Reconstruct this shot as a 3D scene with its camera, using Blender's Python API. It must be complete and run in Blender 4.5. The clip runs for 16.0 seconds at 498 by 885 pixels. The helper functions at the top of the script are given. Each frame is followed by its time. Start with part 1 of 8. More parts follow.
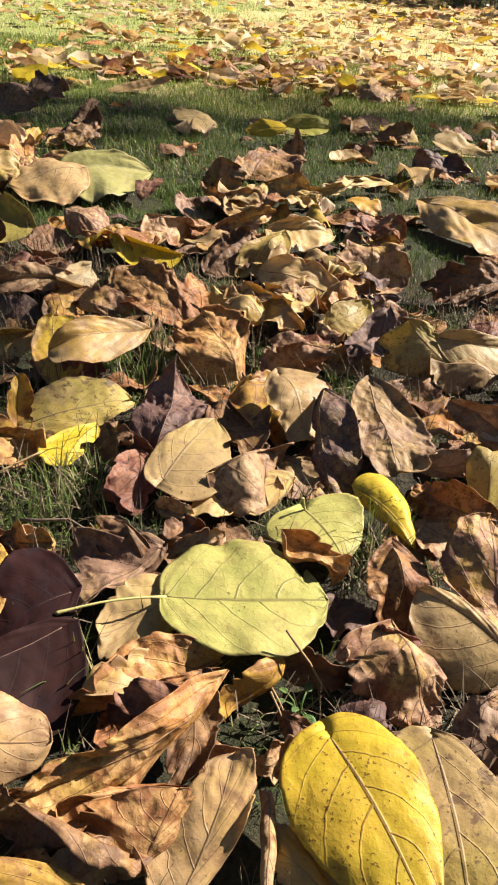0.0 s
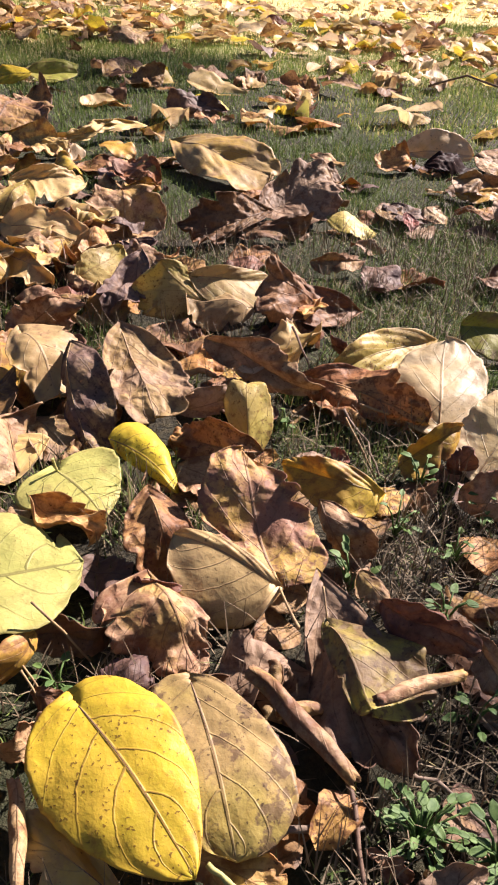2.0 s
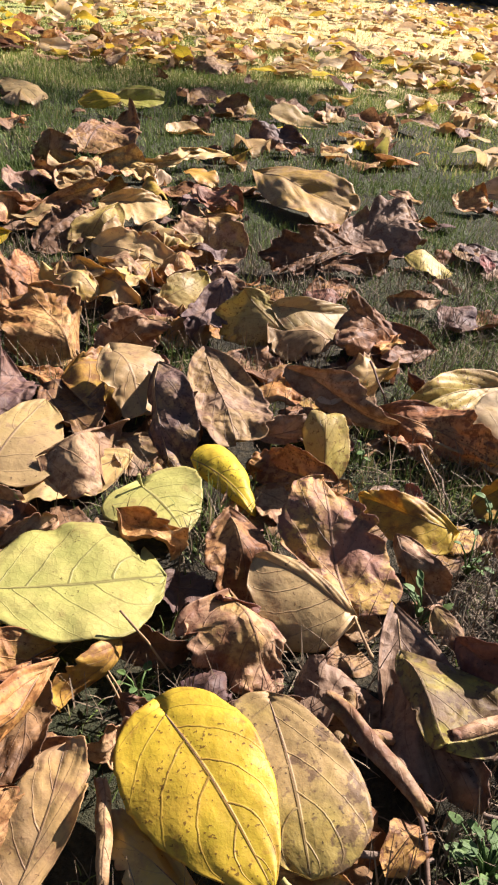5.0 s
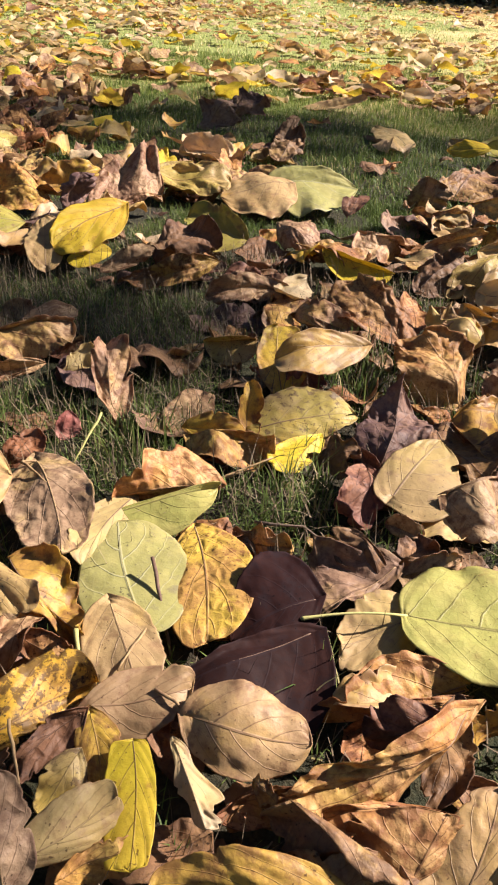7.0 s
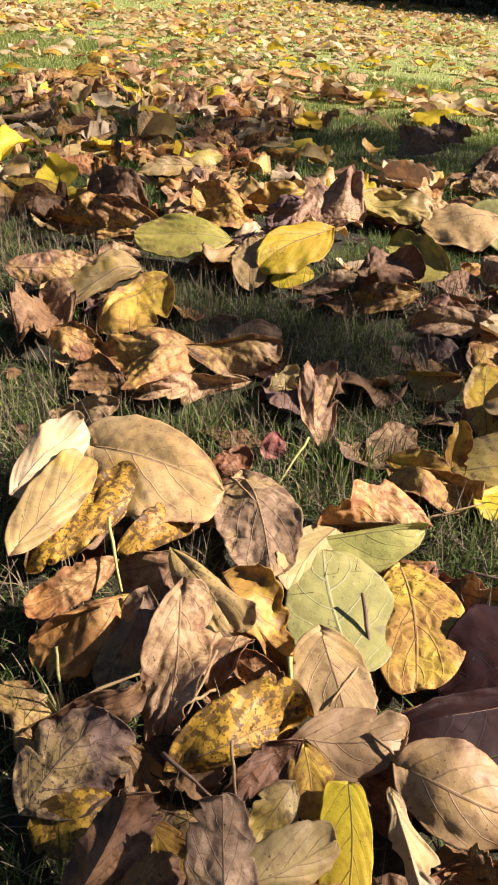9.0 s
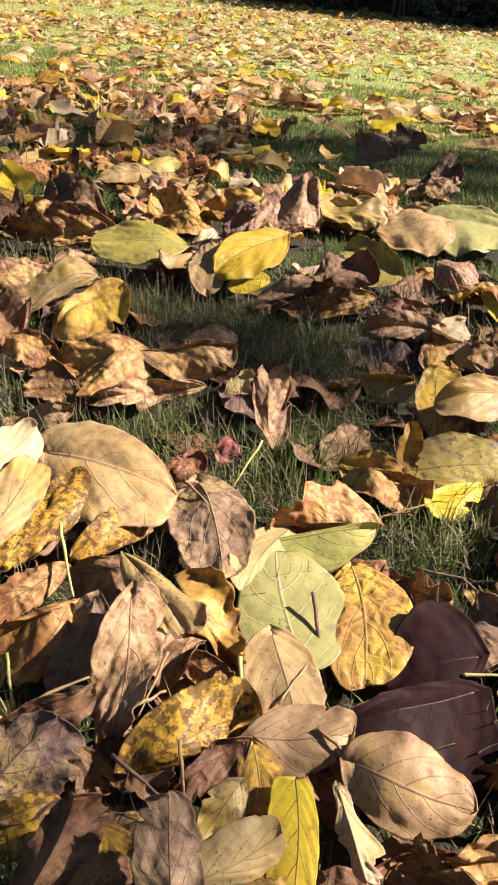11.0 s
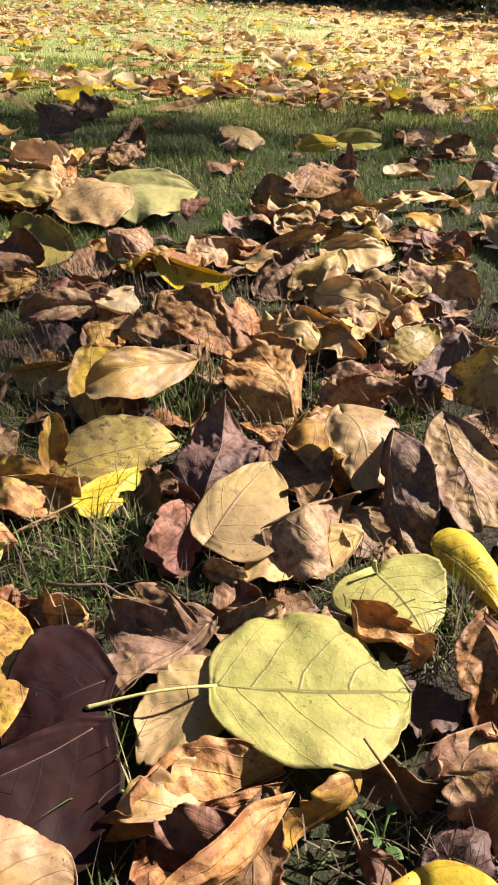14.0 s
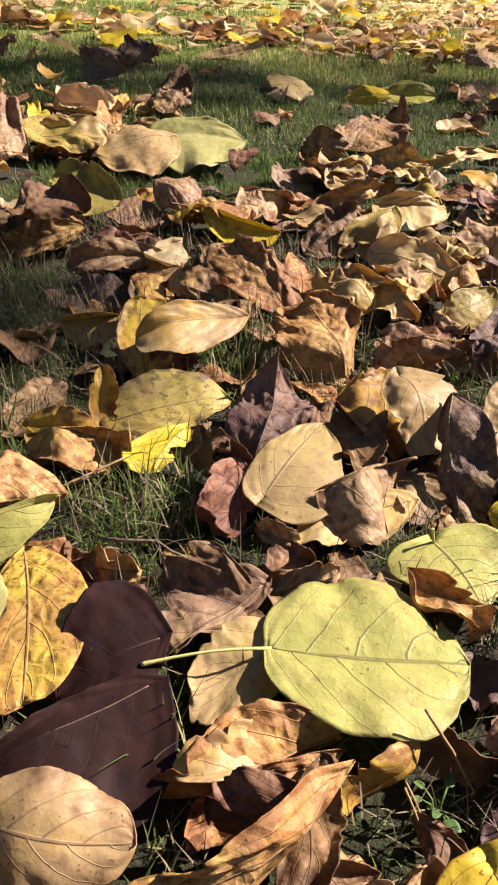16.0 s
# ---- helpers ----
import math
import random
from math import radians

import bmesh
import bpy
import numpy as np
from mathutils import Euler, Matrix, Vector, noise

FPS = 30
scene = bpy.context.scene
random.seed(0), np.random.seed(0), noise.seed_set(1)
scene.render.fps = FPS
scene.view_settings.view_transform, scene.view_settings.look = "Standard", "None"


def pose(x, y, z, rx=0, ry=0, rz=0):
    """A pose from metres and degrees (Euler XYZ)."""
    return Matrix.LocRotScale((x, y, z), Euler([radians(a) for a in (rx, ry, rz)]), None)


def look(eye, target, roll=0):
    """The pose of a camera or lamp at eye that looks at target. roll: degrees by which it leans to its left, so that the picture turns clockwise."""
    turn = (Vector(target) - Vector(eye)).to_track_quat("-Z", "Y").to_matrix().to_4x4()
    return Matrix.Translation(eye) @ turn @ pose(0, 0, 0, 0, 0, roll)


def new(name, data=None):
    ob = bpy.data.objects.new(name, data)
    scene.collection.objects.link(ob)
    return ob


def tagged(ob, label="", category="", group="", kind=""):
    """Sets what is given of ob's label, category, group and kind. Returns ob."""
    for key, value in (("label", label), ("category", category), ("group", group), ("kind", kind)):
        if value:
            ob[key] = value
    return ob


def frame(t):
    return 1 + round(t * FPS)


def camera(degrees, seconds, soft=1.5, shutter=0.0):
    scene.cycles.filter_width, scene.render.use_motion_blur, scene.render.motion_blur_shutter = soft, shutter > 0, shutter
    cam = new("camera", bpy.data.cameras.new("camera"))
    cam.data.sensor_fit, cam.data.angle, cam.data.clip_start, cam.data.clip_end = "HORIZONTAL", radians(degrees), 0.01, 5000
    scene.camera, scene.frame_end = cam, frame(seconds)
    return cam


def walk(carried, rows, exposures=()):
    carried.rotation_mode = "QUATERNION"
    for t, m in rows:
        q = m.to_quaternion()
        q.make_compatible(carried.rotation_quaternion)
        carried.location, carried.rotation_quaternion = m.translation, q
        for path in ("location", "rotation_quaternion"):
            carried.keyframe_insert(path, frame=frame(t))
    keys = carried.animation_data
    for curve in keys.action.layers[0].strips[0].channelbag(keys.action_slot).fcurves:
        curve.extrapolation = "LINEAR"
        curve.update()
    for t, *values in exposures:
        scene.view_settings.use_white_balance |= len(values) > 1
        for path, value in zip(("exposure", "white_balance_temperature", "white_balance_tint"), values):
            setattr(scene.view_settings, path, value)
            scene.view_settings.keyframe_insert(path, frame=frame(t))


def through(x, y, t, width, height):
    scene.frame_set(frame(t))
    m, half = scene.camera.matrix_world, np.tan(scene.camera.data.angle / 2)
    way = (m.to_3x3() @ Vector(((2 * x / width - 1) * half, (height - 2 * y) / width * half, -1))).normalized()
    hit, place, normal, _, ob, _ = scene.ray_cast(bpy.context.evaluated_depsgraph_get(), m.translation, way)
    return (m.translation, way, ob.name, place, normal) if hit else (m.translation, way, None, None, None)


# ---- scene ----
cam = camera(35.3, 16.0, 2.1)
PATH = [
    (0, (0.045, 0.172, 0.412), (0.056, 2.779, -1.266), 4.7),
    (0.5, (0.060, 0.172, 0.412), (0.246, 2.768, -1.271), 4.7),
    (1, (0.076, 0.181, 0.411), (0.434, 2.751, -1.285), 4.7),
    (1.5, (0.095, 0.188, 0.403), (0.625, 2.706, -1.324), 4.7),
    (2, (0.107, 0.188, 0.392), (0.801, 2.641, -1.370), 5.2),
    (2.5, (0.109, 0.192, 0.384), (0.924, 2.588, -1.406), 5.9),
    (3, (0.113, 0.189, 0.381), (1.008, 2.553, -1.414), 6.5),
    (3.2, (0.113, 0.188, 0.384), (1.029, 2.547, -1.407), 6.9),
    (5.3, (0.057, 0.175, 0.406), (0.429, 2.744, -1.288), 6.6),
    (5.5, (0.043, 0.169, 0.409), (0.302, 2.753, -1.285), 6.2),
    (6, (0.022, 0.161, 0.412), (-0.003, 2.764, -1.273), 5.1),
    (6.5, (0.002, 0.160, 0.408), (-0.290, 2.751, -1.268), 4.2),
    (7, (-0.037, 0.158, 0.408), (-0.561, 2.722, -1.252), 3.7),
    (7.5, (-0.057, 0.153, 0.408), (-0.772, 2.680, -1.240), 3.8),
    (8, (-0.076, 0.153, 0.409), (-0.959, 2.635, -1.226), 3.9),
    (8.5, (-0.085, 0.150, 0.408), (-1.094, 2.588, -1.220), 4),
    (8.7, (-0.098, 0.147, 0.411), (-1.152, 2.564, -1.220), 3.9),
    (10.8, (-0.084, 0.146, 0.412), (-1.073, 2.604, -1.197), 4.1),
    (11, (-0.082, 0.146, 0.414), (-1.031, 2.624, -1.189), 4.3),
    (11.5, (-0.068, 0.146, 0.412), (-0.891, 2.686, -1.164), 4.6),
    (12, (-0.043, 0.157, 0.417), (-0.711, 2.765, -1.119), 4.4),
    (12.5, (-0.008, 0.189, 0.426), (-0.484, 2.861, -1.071), 3.8),
    (13, (0.037, 0.234, 0.429), (-0.276, 2.926, -1.076), 2.7),
    (13.5, (0.043, 0.250, 0.400), (-0.163, 2.923, -1.156), 2.3),
    (14, (0.031, 0.256, 0.386), (-0.139, 2.889, -1.242), 2.5),
    (14.5, (0.025, 0.262, 0.381), (-0.158, 2.852, -1.311), 2.9),
    (15, (0.012, 0.267, 0.378), (-0.197, 2.830, -1.353), 3.5),
    (15.5, (0.012, 0.265, 0.378), (-0.223, 2.812, -1.375), 3.7),
    (16, (0.008, 0.265, 0.378), (-0.246, 2.798, -1.390), 3.6),
]
EXPOSURES = [(0.0, 1.42, 6230, 14), (1.5, 1.54, 6150, 19), (3.2, 1.78, 5950, 28), (5.5, 1.45, 6030, 20), (8.5, 1.36, 6200, 18), (11.0, 1.47, 6200, 18), (13.5, 1.48, 6150, 18), (16.0, 1.41, 6200, 17)]
walk(cam, [(t, look(eye, target, roll)) for t, eye, target, roll in PATH], EXPOSURES)

# ---- light ----
SUN_FROM = Vector((0.82, 0.44, 0.72)).normalized()
world = bpy.data.worlds.new("world")
scene.world = world
world.use_nodes = True
wn = world.node_tree
sky = wn.nodes.new("ShaderNodeTexSky")
sky.sky_type, sky.sun_disc = "NISHITA", False
sky.sun_elevation = math.asin(SUN_FROM.z)
sky.sun_rotation = math.atan2(SUN_FROM.x, SUN_FROM.y)
wn.nodes["Background"].inputs["Strength"].default_value = 0.023
wn.links.new(sky.outputs["Color"], wn.nodes["Background"].inputs["Color"])
sun_lamp = bpy.data.lights.new("sun", "SUN")
sun_lamp.energy, sun_lamp.angle, sun_lamp.color = 5.0, radians(0.45), (1.0, 0.91, 0.76)
sun = new("sun", sun_lamp)
sun.matrix_basis = Matrix.Translation((6, 4, 9)) @ SUN_FROM.to_track_quat("Z", "Y").to_matrix().to_4x4()


# ---- materials ----
class Nodes:
    """Short forms for building a node material."""

    def __init__(self, name):
        self.mat = bpy.data.materials.new(name)
        self.mat.use_nodes = True
        self.tree = self.mat.node_tree
        self.tree.nodes.clear()

    def add(self, kind, **values):
        node = self.tree.nodes.new("ShaderNode" + kind)
        for key, value in values.items():
            node.inputs[key.replace("_", " ")].default_value = value
        return node

    def link(self, a, b):
        self.tree.links.new(a, b)

    def maths(self, op, a, b=0.0, c=None):
        node = self.tree.nodes.new("ShaderNodeMath")
        node.operation = op
        for k, value in enumerate((a, b) if c is None else (a, b, c)):
            if isinstance(value, (int, float)):
                node.inputs[k].default_value = value
            else:
                self.link(value, node.inputs[k])
        return node.outputs[0]

    def vec(self, op, a, b):
        node = self.tree.nodes.new("ShaderNodeVectorMath")
        node.operation = op
        for k, value in enumerate((a, b)):
            if isinstance(value, (tuple, list)):
                node.inputs[k].default_value = value
            else:
                self.link(value, node.inputs[k])
        return node.outputs[0]

    def mix(self, fac, a, b):
        node = self.tree.nodes.new("ShaderNodeMix")
        node.data_type = "RGBA"
        for socket, value in ((node.inputs[0], fac), (node.inputs[6], a), (node.inputs[7], b)):
            if isinstance(value, (int, float)):
                socket.default_value = value
            elif isinstance(value, (tuple, list)):
                socket.default_value = (*value, 1)
            else:
                self.link(value, socket)
        return node.outputs[2]

    def step(self, value, low, high):
        node = self.tree.nodes.new("ShaderNodeMapRange")
        node.interpolation_type = "SMOOTHSTEP"
        self.link(value, node.inputs[0])
        node.inputs[1].default_value, node.inputs[2].default_value = low, high
        return node.outputs[0]

    def noise(self, where, scale, detail=3.0, rough=0.55):
        node = self.add("TexNoise", Scale=scale, Detail=detail, Roughness=rough)
        self.link(where, node.inputs["Vector"])
        return node.outputs[0]

    def chance(self):
        """One random number for each object or loose piece."""
        a = self.tree.nodes.new("ShaderNodeObjectInfo").outputs["Random"]
        b = self.tree.nodes.new("ShaderNodeNewGeometry").outputs["Random Per Island"]
        return self.maths("FRACT", self.maths("ADD", a, b))

    def finish(self, colour, rough=0.6, bump=None, height=0.001, translucent=0.0, gloss=0.35, through=None):
        out = self.add("OutputMaterial")
        bsdf = self.add("BsdfPrincipled")
        bsdf.inputs["Specular IOR Level"].default_value = gloss
        for socket, value in ((bsdf.inputs["Base Color"], colour), (bsdf.inputs["Roughness"], rough)):
            if isinstance(value, (int, float)):
                socket.default_value = value
            elif isinstance(value, (tuple, list)):
                socket.default_value = (*value, 1)
            else:
                self.link(value, socket)
        shader = bsdf.outputs[0]
        if bump is not None:
            b = self.add("Bump", Strength=1.0, Distance=height)
            self.link(bump, b.inputs["Height"])
            self.link(b.outputs[0], bsdf.inputs["Normal"])
        if translucent:
            t = self.add("BsdfTranslucent")
            self.link(through if through is not None else colour, t.inputs["Color"])
            m = self.add("MixShader", Fac=translucent)
            self.link(shader, m.inputs[1])
            self.link(t.outputs[0], m.inputs[2])
            shader = m.outputs[0]
        self.link(shader, out.inputs["Surface"])
        return self.mat


def leaf_material(name, main, second, blotch, amount, vein, speck=0.3, patchy=75, rough=0.55, translucent=0.25, fine=1.0, relief_depth=0.0012, yellowing=0.0):
    """A leaf: two soft tones, blotches and specks, a net of veins, dry edges."""
    n = Nodes(name)
    chance = n.chance()
    shift = n.add("CombineXYZ")
    for k, f in enumerate((7.3, 11.9, 5.1)):
        n.link(n.maths("MULTIPLY", chance, f), shift.inputs[k])
    spot = n.vec("ADD", n.tree.nodes.new("ShaderNodeTexCoord").outputs["Object"], shift.outputs[0])
    uv = n.add("SeparateXYZ")
    n.link(n.tree.nodes.new("ShaderNodeUVMap").outputs[0], uv.inputs[0])
    u = uv.outputs[0]
    side = n.maths("MULTIPLY", n.maths("ABSOLUTE", n.maths("SUBTRACT", uv.outputs[1], 0.5)), 2.0)
    wobble = n.maths("MULTIPLY", n.maths("SUBTRACT", n.noise(spot, 60), 0.5), 0.16)
    # veins
    middle = n.maths("SUBTRACT", 1.0, n.step(side, 0.012, 0.04))
    half = n.step(uv.outputs[1], 0.499, 0.501)
    sweep = n.maths("MULTIPLY", n.maths("POWER", side, 1.25), 1.9)
    run = n.maths("ADD", n.maths("SUBTRACT", n.maths("MULTIPLY", n.maths("POWER", u, 0.85), 4.2), sweep), n.maths("ADD", n.maths("MULTIPLY", wobble, 1.5), n.maths("MULTIPLY", half, 0.4)))
    saw = n.maths("ABSOLUTE", n.maths("SUBTRACT", n.maths("FRACT", run), 0.5))
    ribs = n.maths("MULTIPLY", n.step(saw, 0.455, 0.492), n.maths("SUBTRACT", 1.0, n.maths("MULTIPLY", side, 0.75)))
    net = n.add("TexVoronoi", Scale=150.0 if rough < 0.55 else 210.0)
    net.feature = "DISTANCE_TO_EDGE"
    n.link(spot, net.inputs["Vector"])
    mesh = n.maths("SUBTRACT", 1.0, n.step(net.outputs["Distance"], 0.02, 0.10))
    veins = n.maths("MAXIMUM", middle, n.maths("MAXIMUM", ribs, n.maths("MULTIPLY", mesh, 0.07 * fine)))
    # colour
    ends = n.maths("MULTIPLY", n.maths("SUBTRACT", u, 0.5), n.maths("MULTIPLY", n.maths("SUBTRACT", n.maths("FRACT", n.maths("MULTIPLY", chance, 7.0)), 0.5), 0.7))
    tone = n.step(n.maths("ADD", n.noise(spot, 20, 4), ends), 0.40, 0.60)
    col = n.mix(tone, main, second)
    # last yellow left in the drying blade, in soft patches on some leaves
    left_over = n.step(n.maths("ADD", n.noise(spot, 16, 5, 0.6), n.maths("MULTIPLY", n.maths("FRACT", n.maths("MULTIPLY", chance, 5.0)), 0.20)), 0.60, 0.72)
    col = n.mix(n.maths("MULTIPLY", left_over, yellowing), col, (0.60, 0.41, 0.06))
    grain = n.noise(spot, 420, 3, 0.65)
    col = n.mix(n.maths("MULTIPLY", n.step(grain, 0.42, 0.75), 0.20 if rough < 0.55 else 0.38), col, blotch)
    patch = n.noise(spot, patchy, 5, 0.65)
    lean = n.maths("MULTIPLY", n.maths("SUBTRACT", side, 0.5), 0.10)
    soft = 0.04 if patchy > 90 else 0.09
    mottle = n.step(n.noise(spot, 165, 4, 0.7), 0.47, 0.72)
    col = n.mix(n.maths("MULTIPLY", mottle, (0.12 if rough < 0.55 else 0.30) + 0.8 * amount), col, blotch)
    mask = n.step(n.maths("ADD", patch, lean), 0.685 - soft - 0.36 * amount, 0.685 + soft - 0.36 * amount)
    col = n.mix(n.maths("MULTIPLY", mask, 0.8), col, blotch)
    strewn = n.maths("MULTIPLY", n.maths("SUBTRACT", n.noise(spot, 34, 2), 0.5), 0.34)
    specks = n.step(n.maths("ADD", n.noise(spot, 420, 2, 0.5), strewn), 0.735 - 0.10 * speck, 0.765 - 0.10 * speck)
    dark = tuple(c * 0.35 for c in blotch)
    col = n.mix(n.maths("MULTIPLY", specks, 0.8), col, dark)
    rim = n.step(n.maths("ADD", side, n.maths("MULTIPLY", n.noise(spot, 110), 0.35)), 1.10, 1.24)
    col = n.mix(n.maths("MULTIPLY", rim, 0.6), col, blotch)
    col = n.mix(n.maths("MULTIPLY", veins, 0.7), col, vein)
    shade = n.add("HueSaturation")
    shade.inputs["Saturation"].default_value = 0.97
    n.link(col, shade.inputs["Color"])
    n.link(n.maths("ADD", n.maths("ADD", 0.56, n.maths("MULTIPLY", n.noise(spot, 42, 3), 0.60)), n.maths("MULTIPLY", chance, 0.30)), shade.inputs["Value"])
    n.link(n.maths("ADD", 0.488, n.maths("MULTIPLY", n.maths("FRACT", n.maths("MULTIPLY", chance, 17.0)), 0.015)), shade.inputs["Hue"])
    # sharp little folds of dry tissue
    fold = n.add("TexVoronoi", Scale=62.0)
    fold.feature = "DISTANCE_TO_EDGE"
    warp = n.add("TexNoise", Scale=38.0, Detail=2.0)
    n.link(spot, warp.inputs["Vector"])
    n.link(n.vec("ADD", spot, n.vec("MULTIPLY", warp.outputs[1], (0.015, 0.015, 0.015))), fold.inputs["Vector"])
    folds = n.maths("MULTIPLY", n.step(fold.outputs["Distance"], 0.0, 0.32), 0.35 if rough < 0.55 else 1.3)
    relief = n.maths("ADD", n.maths("ADD", folds, n.maths("MULTIPLY", veins, 0.6)), n.maths("ADD", n.maths("MULTIPLY", grain, 0.2), n.maths("ADD", n.maths("MULTIPLY", n.noise(spot, 68, 2, 0.45), 0.9 if rough < 0.55 else 1.8), n.maths("MULTIPLY", n.noise(spot, 210, 3, 0.6), 0.5))))
    gloss = n.maths("ADD", rough - 0.1, n.maths("MULTIPLY", patch, 0.2))
    return n.finish(shade.outputs[0], gloss, relief, relief_depth, translucent, 0.08 if max(second) < 0.06 else 0.32)


LEAF_COLOURS = {
    # name: (main, second, blotch, amount of blotch, vein)
    "pale green": ((0.50, 0.49, 0.125), (0.57, 0.52, 0.15), (0.40, 0.32, 0.09), 0.14, (0.19, 0.16, 0.05)),
    "olive green": ((0.34, 0.335, 0.048), (0.43, 0.38, 0.070), (0.24, 0.16, 0.06), 0.25, (0.42, 0.36, 0.14)),
    "grey green": ((0.44, 0.41, 0.130), (0.49, 0.44, 0.150), (0.30, 0.26, 0.14), 0.12, (0.50, 0.48, 0.30)),
    "yellow": ((0.67, 0.530, 0.016), (0.71, 0.525, 0.028), (0.42, 0.22, 0.03), 0.08, (0.27, 0.14, 0.035), 0.7),
    "pale yellow": ((0.64, 0.49, 0.17), (0.60, 0.44, 0.18), (0.42, 0.28, 0.14), 0.14, (0.44, 0.31, 0.15)),
    "spotted yellow": ((0.58, 0.46, 0.10), (0.54, 0.40, 0.14), (0.30, 0.17, 0.05), 0.24, (0.38, 0.24, 0.07), 0.8, 150),
    "straw": ((0.59, 0.440, 0.185), (0.57, 0.405, 0.150), (0.38, 0.23, 0.11), 0.26, (0.46, 0.32, 0.15)),
    "cream": ((0.68, 0.54, 0.33), (0.66, 0.49, 0.25), (0.42, 0.28, 0.16), 0.12, (0.48, 0.36, 0.20)),
    "tan": ((0.42, 0.262, 0.138), (0.55, 0.370, 0.178), (0.20, 0.090, 0.040), 0.38, (0.24, 0.13, 0.065)),
    "pale tan": ((0.47, 0.325, 0.150), (0.55, 0.385, 0.165), (0.30, 0.17, 0.08), 0.24, (0.27, 0.165, 0.09)),
    "grey brown": ((0.31, 0.195, 0.112), (0.40, 0.265, 0.155), (0.16, 0.085, 0.05), 0.30, (0.19, 0.11, 0.065)),
    "brown": ((0.235, 0.120, 0.052), (0.33, 0.185, 0.080), (0.11, 0.055, 0.03), 0.36, (0.17, 0.095, 0.055)),
    "orange": ((0.52, 0.26, 0.060), (0.62, 0.38, 0.13), (0.25, 0.10, 0.03), 0.42, (0.32, 0.16, 0.06)),
    "russet": ((0.33, 0.145, 0.050), (0.48, 0.26, 0.085), (0.17, 0.07, 0.025), 0.40, (0.22, 0.11, 0.045), 0.8, 130),
    "rust and yellow": ((0.36, 0.18, 0.105), (0.56, 0.36, 0.075), (0.24, 0.11, 0.07), 0.34, (0.26, 0.14, 0.08), 0.5, 110),
    "red brown": ((0.235, 0.105, 0.058), (0.32, 0.16, 0.08), (0.10, 0.04, 0.03), 0.35, (0.16, 0.08, 0.05)),
    "red": ((0.33, 0.11, 0.075), (0.42, 0.19, 0.13), (0.15, 0.05, 0.04), 0.25, (0.22, 0.09, 0.06)),
    "dark purple": ((0.030, 0.012, 0.010), (0.048, 0.020, 0.016), (0.03, 0.018, 0.02), 0.25, (0.035, 0.02, 0.022)),
    "purple brown": ((0.15, 0.087, 0.058), (0.25, 0.152, 0.098), (0.10, 0.055, 0.055), 0.35, (0.11, 0.065, 0.06)),
    "purple tan": ((0.21, 0.125, 0.095), (0.42, 0.28, 0.10), (0.12, 0.07, 0.055), 0.38, (0.12, 0.08, 0.06), 0.9, 190),
    "mottled yellow": ((0.66, 0.46, 0.045), (0.60, 0.37, 0.06), (0.26, 0.12, 0.04), 0.38, (0.34, 0.20, 0.07)),
    "blackened yellow": ((0.66, 0.40, 0.025), (0.58, 0.33, 0.04), (0.09, 0.045, 0.02), 0.50, (0.30, 0.17, 0.05), 0.9, 170),
    "golden": ((0.62, 0.46, 0.045), (0.50, 0.31, 0.06), (0.28, 0.13, 0.04), 0.24, (0.30, 0.17, 0.05), 0.6, 130),
    "olive brown": ((0.20, 0.125, 0.055), (0.40, 0.33, 0.05), (0.14, 0.08, 0.04), 0.34, (0.16, 0.10, 0.05), 0.5, 110),
    "blotched straw": ((0.55, 0.43, 0.10), (0.48, 0.345, 0.125), (0.18, 0.11, 0.06), 0.30, (0.34, 0.24, 0.10), 0.6, 95),
}
FRESH = {"pale green", "pale tan", "olive green", "grey green", "yellow", "pale yellow", "spotted yellow", "straw", "cream", "blotched straw", "mottled yellow", "blackened yellow"}
YELLOWING = {"tan": 0.55, "pale tan": 0.35, "grey brown": 0.30, "straw": 0.7, "cream": 0.3, "orange": 0.6, "russet": 0.5, "brown": 0.25, "blotched straw": 0.5, "rust and yellow": 0.4}
LEAF = {k: leaf_material("leaf " + k, *v, yellowing=YELLOWING.get(k, 0.0), rough=0.5 if k in FRESH else 0.6, translucent=0.36 if k in FRESH else 0.26, fine=2.2 if k == "pale green" else 1.0, relief_depth=0.00015 if k == "dark purple" else 0.0006 if k in FRESH else 0.0009) for k, v in LEAF_COLOURS.items()}


def plain_material(name, a, b, scale, rough=0.7, height=0.0006, translucent=0.0):
    """Two tones by noise and by piece, with fine relief."""
    n = Nodes(name)
    chance = n.chance()
    where = n.tree.nodes.new("ShaderNodeTexCoord").outputs["Object"]
    grain = n.noise(where, scale, 4, 0.6)
    mixed = n.maths("ADD", n.maths("MULTIPLY", n.step(grain, 0.3, 0.7), 0.6), n.maths("MULTIPLY", chance, 0.4))
    col = n.mix(mixed, a, b)
    return n.finish(col, rough, grain, height, translucent)


STALK = plain_material("leaf stalk", (0.20, 0.11, 0.06), (0.42, 0.29, 0.13), 160)
GREEN_STALK = plain_material("green leaf stalk", (0.34, 0.32, 0.10), (0.48, 0.43, 0.16), 160)
OLIVE_RIB = plain_material("olive leaf rib", (0.20, 0.17, 0.05), (0.32, 0.28, 0.09), 160)
DARK_STALK = plain_material("dark leaf stalk", (0.10, 0.055, 0.04), (0.20, 0.12, 0.075), 160)
WHITE_PAINT = plain_material("white painted wood", (0.72, 0.70, 0.66), (0.82, 0.80, 0.77), 40, 0.5)
ROAD = plain_material("grey asphalt", (0.16, 0.17, 0.18), (0.25, 0.26, 0.27), 60, 0.9)
